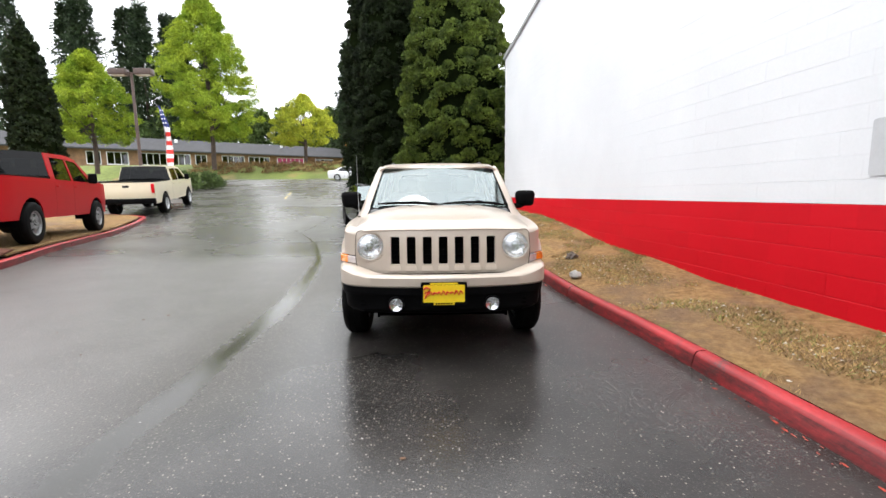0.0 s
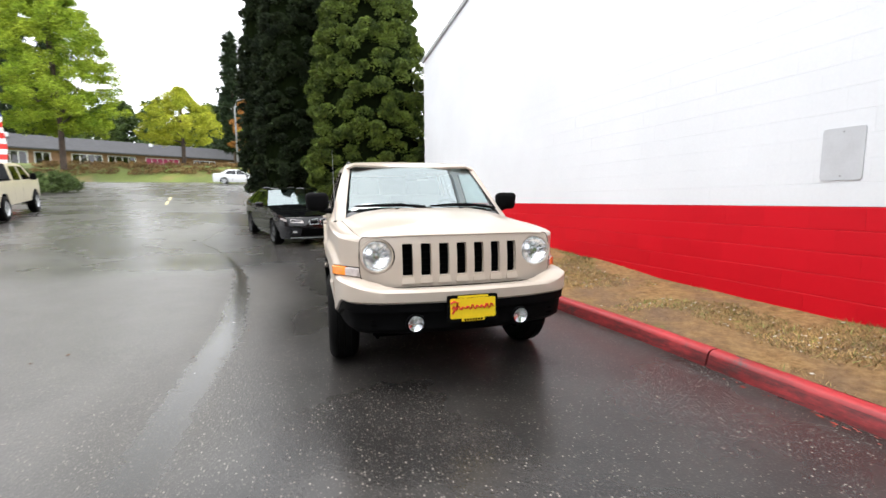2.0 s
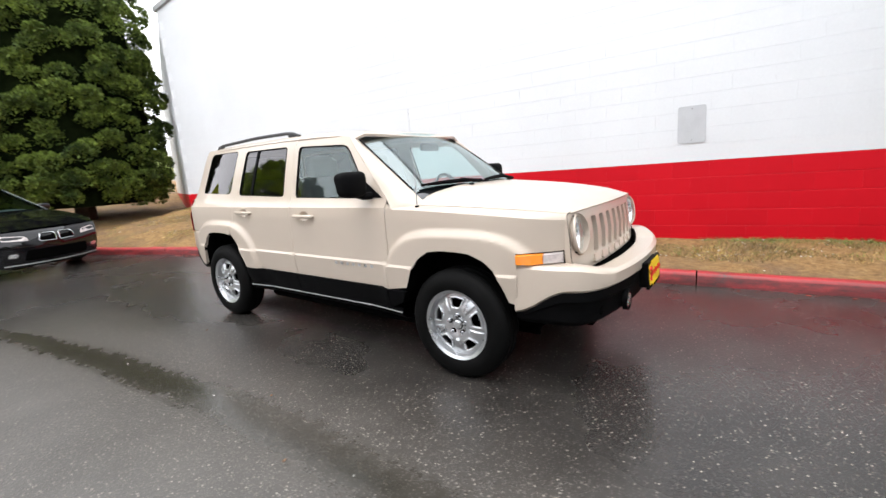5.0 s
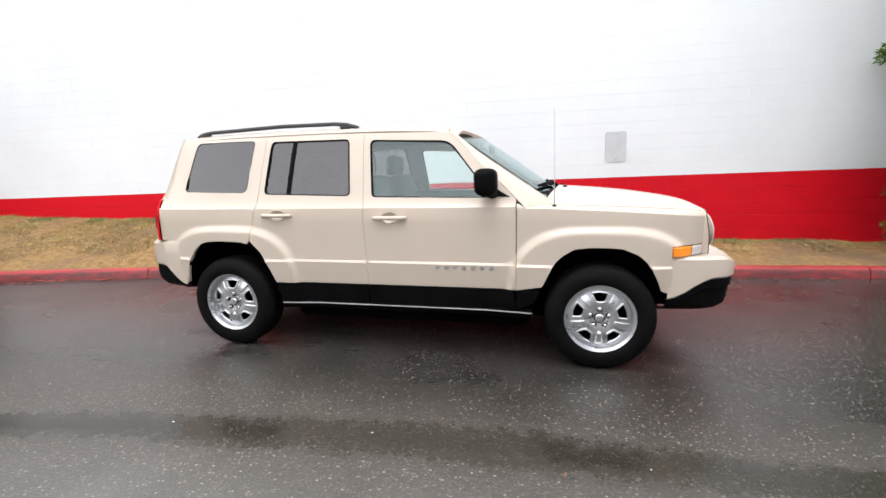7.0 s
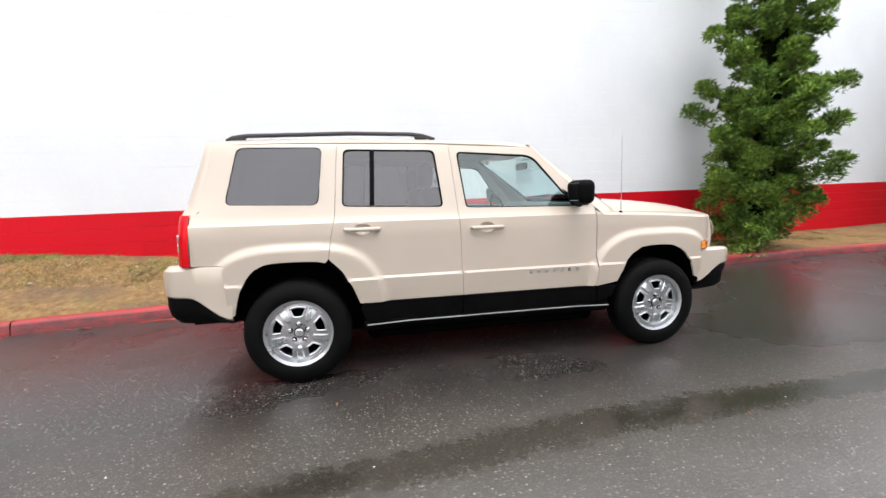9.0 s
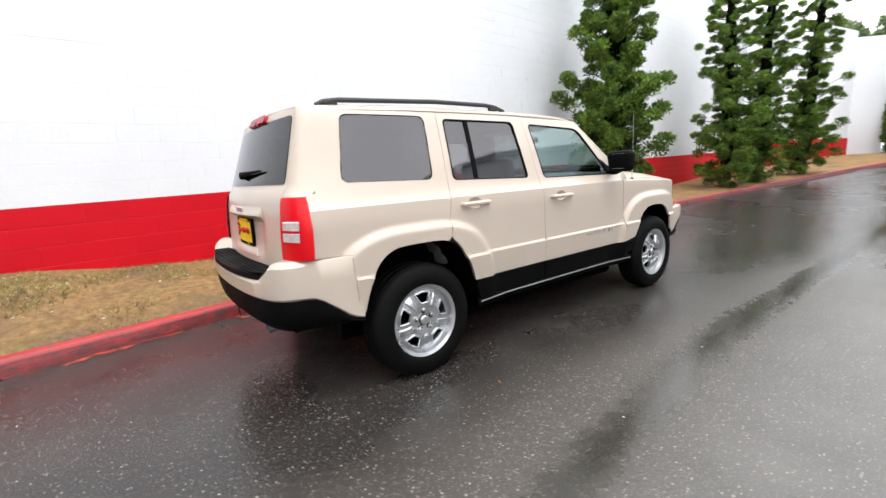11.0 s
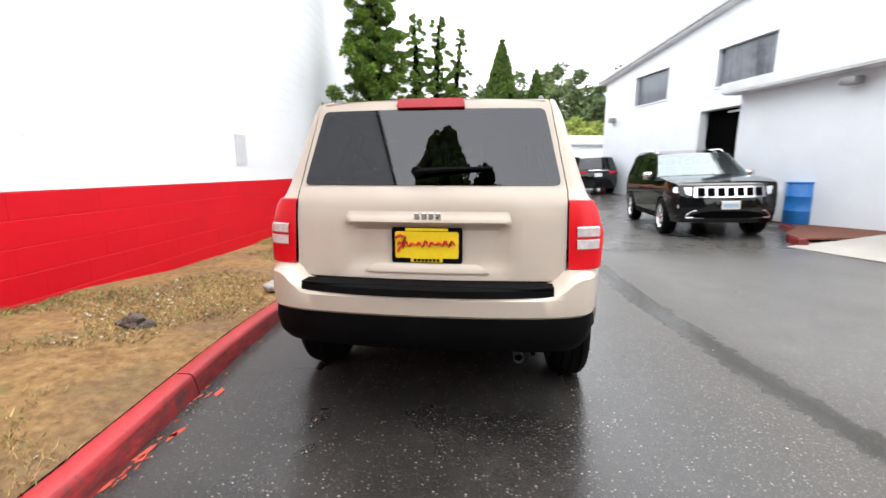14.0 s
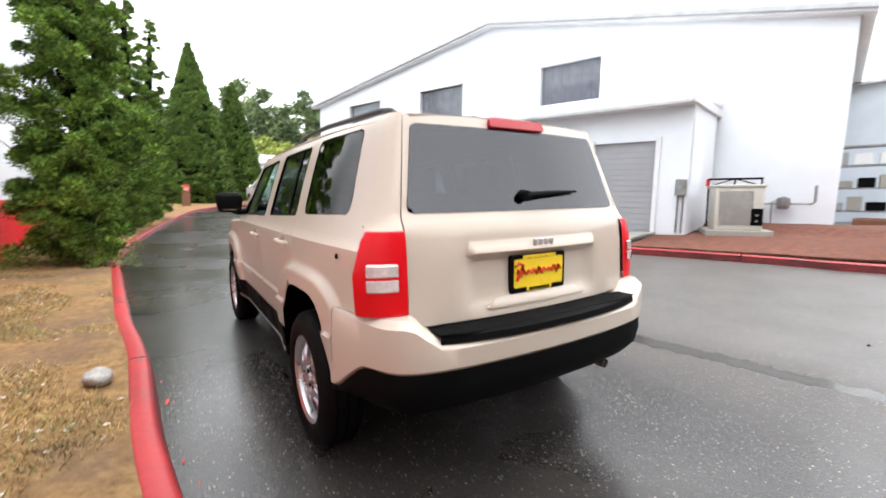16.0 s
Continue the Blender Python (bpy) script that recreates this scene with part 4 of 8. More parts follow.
def suv():
    root = thing("suv", "tan boxy SUV with black lower trim parked by the kerb", "car", pose(-0.02, 0, 0))
    arch_f = [(-1.685, 0.44), (-1.65, 0.56), (-1.58, 0.69), (-1.48, 0.765), (-1.38, 0.785), (-1.20, 0.785), (-1.12, 0.76), (-1.04, 0.69), (-0.98, 0.57), (-0.93, 0.46), (-0.90, 0.39)]
    arch_r = [(0.895, 0.40), (0.93, 0.50), (0.985, 0.62), (1.05, 0.72), (1.13, 0.785), (1.24, 0.80), (1.42, 0.80), (1.51, 0.785), (1.59, 0.73), (1.655, 0.61), (1.69, 0.48)]
    arch_f = [tuple(p) for p in spline(arch_f, 0.04)]
    arch_r = [tuple(p) for p in spline(arch_r, 0.04)]
    top_r = [p for p in arch_r if p[0] > 1.118]
    wins = {
        "front": rounded([(0.168, 1.113), (0.205, 1.492), (-0.345, 1.462), (-0.64, 1.098)], [0.03, 0.04, 0.06, 0.02]),
        "rear": rounded([(0.345, 1.122), (1.0, 1.142), (0.975, 1.508), (0.378, 1.503)], 0.035),
        "quarter": rounded([(1.166, 1.155), (1.712, 1.168), (1.640, 1.52), (1.128, 1.52)], 0.045),
    }

    def grow(lp, d):
        c = Vector((sum(p[0] for p in lp) / len(lp), sum(p[1] for p in lp) / len(lp)))
        return [tuple(Vector(p) + (Vector(p) - c).normalized() * d) for p in lp]

    def cup_loop(yc, zc):
        return [(yc + 0.058 * math.cos(a), zc + 0.004 + 0.036 * math.sin(a)) for a in np.linspace(0, 2 * math.pi, 21)[:-1]]

    for s in (-1, 1):
        out = (s, 0, 0)
        fm = side_map(s)
        # fender
        fl = [(-0.8028, 0.505), (-0.8025, 1.060), (-0.86, seam_z(-0.86) - 0.020), (-1.05, seam_z(-1.05) - 0.022), (-1.25, seam_z(-1.25) - 0.024), (-1.45, seam_z(-1.45) - 0.026), (-1.65, seam_z(-1.65) - 0.028), (-1.80, seam_z(-1.80) - 0.030), (-1.928, 0.958), (-1.931, 0.797), (-1.712, 0.793), (-1.72, 0.50)] + [p for p in arch_f if p[1] > 0.515]
        part("front_fender", sheet([fl], fm, 0.018, 0.012, out, LEVELS), PAINT_TAN, root, smooth=30)
        low_arch = [p for p in arch_f if p[1] < 0.50 and p[0] > -1.2]
        part("fender_trim", sheet([[(-0.803, 0.372), (-0.803, 0.502), (low_arch[0][0] - 0.008, 0.502)] + low_arch], side_map(s, -0.010), 0.05, 0.025, out), PLASTIC, root, "black plastic trim behind the front wheel")
        # rounded top of the fender, up to the hood's seam
        rows = []
        for y in (-0.80, -0.86, -0.95, -1.05, -1.15, -1.25, -1.35, -1.45, -1.55, -1.65, -1.72, -1.80, -1.86, -1.928):
            zb = seam_z(y) - lerp_table([(-1.928, 0.036), (-1.80, 0.030), (-1.45, 0.026), (-1.05, 0.022), (-0.86, 0.020)], y) - (0.004 if y < -1.85 else 0)
            A, B = Vector((HX(y, zb), zb)), Vector((hood_edge(y) + 0.003, seam_z(y) - 0.002))
            C = Vector((A.x - 0.014, B.y - 0.004))
            rows.append([Vector((s * p.x, y, p.y)) for p in (A * (1 - t) ** 2 + C * 2 * t * (1 - t) + B * t * t for t in (0, 0.15, 0.3, 0.5, 0.75, 1.0))] + [Vector((s * (B.x - 0.001), y, B.y - 0.02))])
        part("fender_top", loft(rows), PAINT_TAN, root, smooth=40)
        # front door
        d = part("front_door", sheet([[(-0.800, 0.505), (0.213, 0.505), (0.233, 1.07), (0.262, 1.545), (-0.352, 1.528), (-0.795, 1.085)], grow(wins["front"], 0.009), cup_loop(0.04, 0.967)], fm, 0.04, 0.02, out, LEVELS), PAINT_TAN, root, smooth=30)
        part("window_seal", sheet([grow(wins["front"], 0.011), wins["front"]], side_map(s, -0.001), 0.06, 0.012, out), PLASTIC, d)
        pane = part("window_pane", sheet([wins["front"]], side_map(s, 0.008), 0.15, 0, out), GLASS_CLEAR, d)
        part("door_trim", sheet([[(-0.800, 0.372), (0.213, 0.362), (0.213, 0.502), (-0.76, 0.502), (-0.785, 0.49)]], side_map(s, -0.010), 0.08, 0.025, out), PLASTIC, d, "black plastic lower door trim")
        for i in range(7):
            yb = -0.66 + 0.06 * i
            part("badge_bar", sheet([[(yb + 0.004, 0.629), (yb + 0.030, 0.629), (yb + 0.030, 0.650), (yb + 0.004, 0.650)]], side_map(s, -0.003), 0.2, 0.004, out), ALLOY, d)
        # rear door
        d2 = part("rear_door", sheet([[(0.2158, 0.505), (0.92, 0.505), (0.965, 0.62), (1.03, 0.73), (1.104, 0.805), (1.085, 0.95), (1.056, 1.08), (1.022, 1.562), (0.2648, 1.547), (0.2358, 1.07)], grow(wins["rear"], 0.009), cup_loop(0.885, 0.985)], fm, 0.018, 0.02, out, LEVELS), PAINT_TAN, root, smooth=30)
        part("window_seal", sheet([grow(wins["rear"], 0.011), wins["rear"]], side_map(s, -0.001), 0.06, 0.012, out), PLASTIC, d2)
        part("window_pane", sheet([wins["rear"]], side_map(s, 0.008), 0.15, 0, out), GLASS_TINT, d2)
        part("window_divider", sheet([[(0.80, 1.14), (0.83, 1.14), (0.81, 1.505), (0.78, 1.505)]], side_map(s, 0.002), 0.1, 0.01, out), PLASTIC, d2)
        part("door_trim", sheet([[(0.221, 0.362), (0.872, 0.362), (0.915, 0.46), (0.90, 0.502), (0.221, 0.502)]], side_map(s, -0.010), 0.08, 0.025, out), PLASTIC, d2, "black plastic lower door trim")
        for dd, yc, zc in ((d, 0.04, 0.967), (d2, 0.885, 0.985)):
            bowl = [[Vector((s * (HX(yc, zc) - 0.024 * (1 - k * k) * (1 if k < 1 else 0) - (0.0 if k < 1 else 0.001)), yc + (u - yc) * k, zc + 0.004 + (v - zc - 0.004) * k)) for u, v in cup_loop(yc, zc)] for k in (1.0, 0.94, 0.8, 0.5, 0.05)]
            part("handle_cup", loft(bowl, closed=True), PAINT_TAN, dd, smooth=50)
            pts = [Vector((s * (HX(yc + u, zc) + o), yc + u, zc + 0.003)) for u, o in ((-0.115, 0.000), (-0.105, 0.016), (-0.05, 0.024), (0.05, 0.024), (0.105, 0.016), (0.115, 0.000))]
            part("door_handle", tube(pts, [0.010, 0.0135, 0.014, 0.014, 0.0135, 0.010], 10), PAINT_TAN, dd)
        # quarter panel
        ql = [(1.1068, 0.81), (1.0878, 0.95), (1.0588, 1.08), (1.0248, 1.562), (1.79, 1.572), (1.835, 1.35), (1.868, 1.12), (1.920, 1.105), (1.926, 0.797), (1.742, 0.795), (1.722, 0.46)] + list(reversed(top_r))
        qp = part("quarter_panel", sheet([ql, grow(wins["quarter"], 0.010)], fm, 0.018, 0.02, out, LEVELS), PAINT_TAN, root, smooth=30)
        part("window_pane", sheet([grow(wins["quarter"], 0.012)], side_map(s, 0.003), 0.1, 0.004, out), GLASS_TINT, qp)
        part("window_seal", sheet([grow(wins["quarter"], 0.012), grow(wins["quarter"], 0.006)], side_map(s, 0.000), 0.06, 0.008, out), PLASTIC, qp)
        # D pillar corner, tail lamp and their plan curve
        def corner(z, n=7, off=0.0, ya=None):
            yq = lerp_table([(0.78, 1.926), (1.105, 1.920), (1.12, 1.868), (1.35, 1.835), (1.575, 1.79)], z) if ya is None else ya
            xt = lerp_table([(0.78, 0.646), (1.15, 0.639), (1.575, 0.556)], z) + 0.002
            A, B = Vector((HX(yq, z), yq)), Vector((xt, tail_y(xt, z)))
            C = Vector((A.x - 0.012, B.y - 0.012))
            row = []
            for i in range(n):
                t = i / (n - 1)
                p = A * (1 - t) ** 2 + C * 2 * t * (1 - t) + B * t * t
                row.append(Vector((s * (p.x + off * (1 - t)), p.y + off * t, z)))
            return row
        part("rear_pillar", loft([corner(z) for z in (1.098, 1.106, 1.115, 1.13, 1.145, 1.16, 1.18, 1.2, 1.3, 1.4, 1.5, 1.55, 1.573)]), PAINT_TAN, root, smooth=40)
        lamp = part("tail_lamp", loft([corner(z, 9, o) for z, o in ((0.79, -0.012), (0.796, 0.010), (0.83, 0.013), (0.95, 0.014), (1.07, 0.013), (1.105, 0.010), (1.112, -0.012))]), LENS_RED, root, "red tail lamp with clear reversing lens")
        for za, zb in ((0.884, 0.934), (0.940, 0.990)):
            part("reversing_lens", loft([[p for p in corner(z, 9, o)[3:8]] for z, o in ((za, 0.010), (za + 0.006, 0.021), (zb - 0.006, 0.021), (zb, 0.010))]), LENS_WHITE, lamp)
        # A pillar
        def ws_edge(t):
            return Vector((s * (0.685 - 0.088 * t), -0.925 + 0.605 * t, 1.128 + 0.418 * t))
        rows = []
        for i in range(-1, 9):
            t = i / 8
            y, z = -0.7965 + 0.445 * t, 1.088 + 0.443 * t
            a, b = ws_edge(t), Vector((s * HX(y, z), y, z))
            c = (a + b) / 2 + Vector((s * 0.012, -0.012, 0.012))
            rows.append([a, a.lerp(c, 0.6), c, c.lerp(b, 0.6), b])
        # foot of the pillar, down to the fender's top
        a, b = Vector((s * 0.700, -1.045, 1.036)), Vector((s * (HX(-0.90, 1.01) - 0.012), -0.905, 1.008))
        c = (a + b) / 2 + Vector((0, -0.004, 0.004))
        rows.insert(0, [a, a.lerp(c, 0.6), c, c.lerp(b, 0.6), b])
        part("windscreen_pillar", loft(rows), PAINT_TAN, root, smooth=60)
        rows = [[ws_edge(t) + Vector((-s * 0.014, -0.004, 0.004)), ws_edge(t) + Vector((-s * 0.003, -0.006, 0.007)), ws_edge(t) + Vector((s * 0.004, -0.003, 0.004))] for t in (0, 0.25, 0.5, 0.75, 1)]
        part("windscreen_trim", loft(rows), PLASTIC, root, smooth=60)
        # sill, arches and liner
        part("sill", loft([[Vector((s * (HX(y, 0.36) + o), y, z)) for o, z in ((-0.01, 0.378), (0.014, 0.365), (0.012, 0.335), (-0.03, 0.30), (-0.2, 0.28))] for y in (-0.90, -0.6, -0.2, 0.2, 0.6, 0.90)]), PLASTIC, root, smooth=40)
        # thin steel bar added as the highlight along the sill's lower edge
        part("sill_edge", tube([Vector((s * (HX(y, 0.36) + 0.016), y, 0.352)) for y in (-0.90, -0.6, -0.2, 0.2, 0.6, 0.88)], 0.005, 6), STEEL, root, "thin pale bar for the highlight along the sill")
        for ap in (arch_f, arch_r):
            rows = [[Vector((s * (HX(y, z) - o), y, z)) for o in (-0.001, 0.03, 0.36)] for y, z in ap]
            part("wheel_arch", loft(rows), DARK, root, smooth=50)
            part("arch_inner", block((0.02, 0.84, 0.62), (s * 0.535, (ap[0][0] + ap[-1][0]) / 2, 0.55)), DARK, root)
        for yc in (-1.3175, 1.3175):
            wheel_parts(root, (s * 0.757, yc, 0.336), s < 0)
        # mirror
        mr = new("mirror")
        mr.parent = root
        shell = block((0.185, 0.13, 0.165), (0, 0, 0), 0.045, 4)
        for v in shell.verts:
            v.co.x *= 1 + 0.12 * (v.co.z > 0)
            v.co.y -= 0.02 * (abs(v.co.x) / 0.09) ** 2 * -1
        shell.transform(Matrix.Translation((s * 0.925, -0.63, 1.195)))
        part("mirror_shell", shell, PLASTIC, mr, "black plastic mirror shell", smooth=50)
        part("mirror_glass", sheet([rounded([(-0.075, -0.06), (0.075, -0.06), (0.082, 0.06), (-0.082, 0.06)], 0.025)], lambda u, v: Vector((s * 0.925 + u, -0.563, 1.195 + v)), 0.08, 0.003, (0, 1, 0)), CHROME, mr)
        part("mirror_arm", tube([(s * 0.80, -0.66, 1.115), (s * 0.86, -0.645, 1.115), (s * 0.90, -0.635, 1.13)], 0.026, 8), PLASTIC, mr)
        part("mirror_base", sheet([[(-0.62, 1.105), (-0.755, 1.10), (-0.56, 1.22)]], side_map(s, -0.006), 0.08, 0.012, out), PLASTIC, mr)
        # roof rail
        rp = [(1.73, 0.0), (1.69, 0.016), (1.60, 0.025), (0.95, 0.034), (0.52, 0.032), (0.43, 0.024), (0.34, 0.0)]
        pts = [Vector((s * (HX(y, 1.56) - 0.075), y, roof_z(HX(y, 1.56) - 0.075, y) + o)) for y, o in rp]
        part("roof_rail", tube(pts, [0.012, 0.014, 0.014, 0.014, 0.014, 0.014, 0.012], 8), RAIL_GREY, root, "dark grey roof rail")
        for y in (0.44, 1.65):
            part("rail_foot", block((0.026, 0.09, 0.026), (s * (HX(y, 1.56) - 0.075), y, roof_z(HX(y, 1.56) - 0.075, y) + 0.010), 0.010, 2), RAIL_GREY, root)
        # headlight
        hx, hz, hr = s * 0.556, 0.868, 0.107
        fy = front_y(hx, hz) + 0.014
        tiltm = Matrix.Translation((hx, fy, hz)) @ Matrix.Rotation(radians(-s * 9), 4, "Z") @ Matrix.Rotation(radians(-7), 4, "X")
        hl = new("headlight")
        hl.parent = root
        hl.matrix_local = tiltm
        part("headlight_ring", lathe([(hr + 0.004, 0.004), (hr + 0.002, -0.006), (hr - 0.008, -0.006), (hr - 0.012, 0.02), (hr - 0.012, 0.05)], 36, "y"), PAINT_TAN, hl)
        part("reflector", lathe([(0.0, 0.075), (0.03, 0.073), (0.036, 0.055), (0.06, 0.048), (0.086, 0.03), (0.097, 0.012)], 36, "y"), LAMP_CHROME, hl)
        part("bulb_shield", lathe([(0.0, 0.012), (0.018, 0.014), (0.024, 0.03), (0.022, 0.06)], 18, "y"), LAMP_CHROME, hl)
        for k in range(6):
            a = k * math.pi / 6 - math.pi / 2 + 0.26
            part("reflector_rib", tube([(math.cos(a) * 0.034, 0.05, math.sin(a) * 0.034), (math.cos(a) * 0.084, 0.02, math.sin(a) * 0.084)], 0.003, 5), LAMP_CHROME, hl)
        part("headlight_lens", lathe([(0.0, -0.022), (0.04, -0.019), (0.075, -0.011), (0.097, 0.002)], 36, "y"), LENS_CLEAR, hl)
        # turn signal between fender and bumper
        def sig(y, z, o=0.006):
            return Vector((s * (HX(y, z) + o), y, z))
        def nose(t, z, o=0.0):
            # plan curve from the fender's front edge round to the grille panel
            A, B = Vector((HX(-1.932, z), -1.932)), Vector((0.655, front_y(0.655, z)))
            C = Vector((A.x - 0.018, B.y + 0.012))
            p = A * (1 - t) ** 2 + C * 2 * t * (1 - t) + B * t * t
            return Vector((s * (p.x + o), p.y - o, z))
        part("fender_nose", loft([[nose(i / 6, z, o) for i in range(7)] for z, o in ((0.80, 0.0), (0.85, 0.0), (0.92, 0.0), (0.945, 0.0), (0.962, -0.004), (0.976, -0.014), (0.986, -0.03))]), PAINT_TAN, root, smooth=50)
        amber = [[sig(y, z, o) for z, o in ((0.728, -0.01), (0.735, 0.008), (0.782, 0.008), (0.789, -0.01))] for y in (-1.715, -1.75, -1.79, -1.835)]
        tsig = part("turn_signal", loft(amber, cap=True), LENS_AMBER, root, "amber turn signal")
        clear = [[sig(y, z, o) for z, o in ((0.728, -0.01), (0.735, 0.008), (0.782, 0.008), (0.789, -0.01))] for y in (-1.838, -1.86, -1.88, -1.90, -1.915)]
        part("signal_lens", loft(clear, cap=True), LENS_WHITE, tsig)
        part("under_signal", loft([[nose(t, z, -0.004) for z in (0.70, 0.728)] for t in (0, 0.25, 0.5, 0.75, 1)]), PAINT_TAN, root, smooth=50)
        # fog lamp
        fg = new("fog_lamp")
        fg.parent = root
        fg.matrix_local = Matrix.Translation((s * 0.352, -2.172, 0.468))
        part("fog_ring", lathe([(0.062, 0.02), (0.06, -0.008), (0.05, -0.008), (0.048, 0.02)], 28, "y"), PLASTIC, fg)
        part("fog_reflector", lathe([(0.0, 0.018), (0.02, 0.016), (0.05, -0.001)], 28, "y"), LAMP_CHROME, fg)
        part("fog_lens", lathe([(0.0, -0.014), (0.03, -0.011), (0.05, -0.003)], 28, "y"), LENS_CLEAR, fg)
        part("bumper_vent", merge(*[block((0.15, 0.03, 0.012), (s * 0.54, -2.088, z)) for z in (0.455, 0.485)]), DARK, root)

    # hood
    ys = [-0.93, -1.0, -1.15, -1.3, -1.45, -1.6, -1.75, -1.80, -1.84, -1.87, -1.90, -1.925]
    loop = [(hood_edge(y), y) for y in ys] + [(x, front_y(x, 0.99) - 0.003) for x in (0.62, 0.55, 0.45, 0.3, 0.15, 0.0, -0.15, -0.3, -0.45, -0.55, -0.62)] + [(-hood_edge(y), y) for y in reversed(ys)] + [(-0.70, -0.965), (-0.62, -1.00), (-0.4, -1.055), (0.0, -1.085), (0.4, -1.055), (0.62, -1.00), (0.70, -0.965)]
    part("hood", sheet([loop], lambda x, y: Vector((x, y, hood_z(x, y))), 0.045, 0.010, (0, 0, 1)), PAINT_TAN, root, smooth=30)
    for x in (-0.28, 0.28):
        part("washer_nozzle", block((0.03, 0.03, 0.012), (x, -1.12, hood_z(x, -1.12) + 0.005), 0.004, 1), PLASTIC, root)
    # front panel with seven slots and two lamp openings
    face = rounded([(-0.655, 0.665), (0.655, 0.665), (0.675, 0.83), (0.662, 0.992), (-0.662, 0.992), (-0.675, 0.83)], [0.10, 0.10, 0.1, 0.04, 0.04, 0.1])
    slots = [rounded([(x - 0.034, 0.735), (x + 0.034, 0.735), (x + 0.034, 0.945), (x - 0.034, 0.945)], 0.012) for x in [(-3 + i) * 0.1215 for i in range(7)]]
    lamps = [[(sx * 0.556 + 0.112 * math.cos(a), 0.868 + 0.112 * math.sin(a)) for a in np.linspace(0, 2 * math.pi, 33)[:-1]] for sx in (-1, 1)]
    gp = part("grille_panel", sheet([face] + slots + lamps, lambda x, z: Vector((x, front_y(x, z) + 0.004, z)), 0.04, 0.035, (0, -1, 0)), PAINT_TAN, root, smooth=30)
    part("panel_groove", tube([Vector((x, front_y(x, z) + 0.003, z)) for x, z in face + face[:1]], 0.0022, 6), PLASTIC, gp)
    part("grille_mesh", sheet([rounded([(-0.46, 0.70), (0.46, 0.70), (0.46, 0.97), (-0.46, 0.97)], 0.02)], lambda x, z: Vector((x, front_y(x, z) + 0.055, z)), 0.08, 0.01, (0, -1, 0)), DARK, gp)
    for z in (0.76, 0.80, 0.84, 0.88, 0.92):
        part("grille_bar", block((0.86, 0.012, 0.006), (0, front_y(0, z) + 0.05, z)), DARK, gp)
    for i in range(7):
        x = (-3 + i) * 0.1215
        part("slot_lip", sheet([rounded([(x - 0.045, 0.688), (x + 0.045, 0.688), (x + 0.036, 0.730), (x - 0.036, 0.730)], 0.006)], lambda u, v: Vector((u, front_y(u, v) - 0.004 - 0.18 * (0.722 - v), v)), 0.04, 0.02, (0, -1, 0)), PAINT_TAN, gp)

    # bumpers swept round the plan
    def sweep(plan, rows_of, n=40):
        """rows_of(k) gives (offset, z) pairs; k runs 0 at the side to 1 at the middle."""
        P = spline([Vector(p) for p in plan], 0.03)
        m = len(P)
        rows = []
        for i, p in enumerate(P):
            d = (P[min(i + 1, m - 1)] - P[max(i - 1, 0)]).normalized()
            nrm = Vector((d.y, -d.x))
            k = 1 - abs(i / (m - 1) - 0.5) * 2
            rows.append([Vector((p.x + nrm.x * o, p.y + nrm.y * o, z)) for o, z in rows_of(k)])
        return loft(rows)

    low_f = lambda k: 0.465 + 0.13 * step01(0.0, 0.22, k)
    low_r = lambda k: 0.45 + 0.145 * step01(0.0, 0.24, k)
    half_f = [(0.822, -1.700), (0.812, -1.80), (0.788, -1.95), (0.735, -2.06), (0.60, -2.135), (0.35, -2.185)]
    plan_f = [(-x, y) for x, y in half_f] + [(0.0, -2.205)] + [(x, y) for x, y in reversed(half_f)]
    part("front_bumper", sweep(plan_f, lambda k: [(-0.13, 0.725 - 0.055 * step01(0.3, 0.6, k)), (-0.02, 0.728 - 0.045 * step01(0.25, 0.5, k)), (0.0, 0.712 - 0.045 * step01(0.25, 0.5, k)), (0.002, 0.665), (0.0, low_f(k) + 0.012), (-0.012, low_f(k)), (-0.04, low_f(k) - 0.002)]), PAINT_TAN, root, smooth=40)
    part("lower_bumper", sweep(plan_f, lambda k: [(-0.03, low_f(k) + 0.01), (-0.012, low_f(k)), (-0.014, 0.42 + (low_f(k) - 0.42) * 0.70), (-0.030, 0.42 + (low_f(k) - 0.42) * 0.60), (-0.036, 0.42 + (low_f(k) - 0.42) * 0.20), (-0.040, 0.425), (-0.075, 0.395), (-0.14, 0.368), (-0.26, 0.350)]), PLASTIC, root, "black plastic lower bumper", smooth=40)
    dealer_plate(root, Matrix.Translation((-0.005, -2.242, 0.562)) @ Matrix.Rotation(radians(-3), 4, "X"))
    part("plate_bracket", block((0.30, 0.05, 0.15), (-0.005, -2.21, 0.56), 0.01, 2), PLASTIC, root)
    half_r = [(0.846, 1.700), (0.830, 1.82), (0.808, 1.90), (0.785, 1.98), (0.728, 2.09), (0.58, 2.155), (0.3, 2.19)]
    plan_r = [(x, y) for x, y in half_r] + [(0.0, 2.20)] + [(-x, y) for x, y in reversed(half_r)]
    part("rear_bumper", sweep(plan_r, lambda k: [(-0.14, 0.795 - 0.080 * step01(0.40, 0.52, k)), (-0.006 - 0.024 * step01(0.12, 0.3, k), 0.793 - 0.086 * step01(0.40, 0.52, k)), (0.0, 0.785 - 0.02 * step01(0.12, 0.3, k) - 0.080 * step01(0.40, 0.52, k)), (0.004, 0.68), (0.0, low_r(k) + 0.012), (-0.012, low_r(k)), (-0.04, low_r(k) - 0.002)]), PAINT_TAN, root, smooth=40)
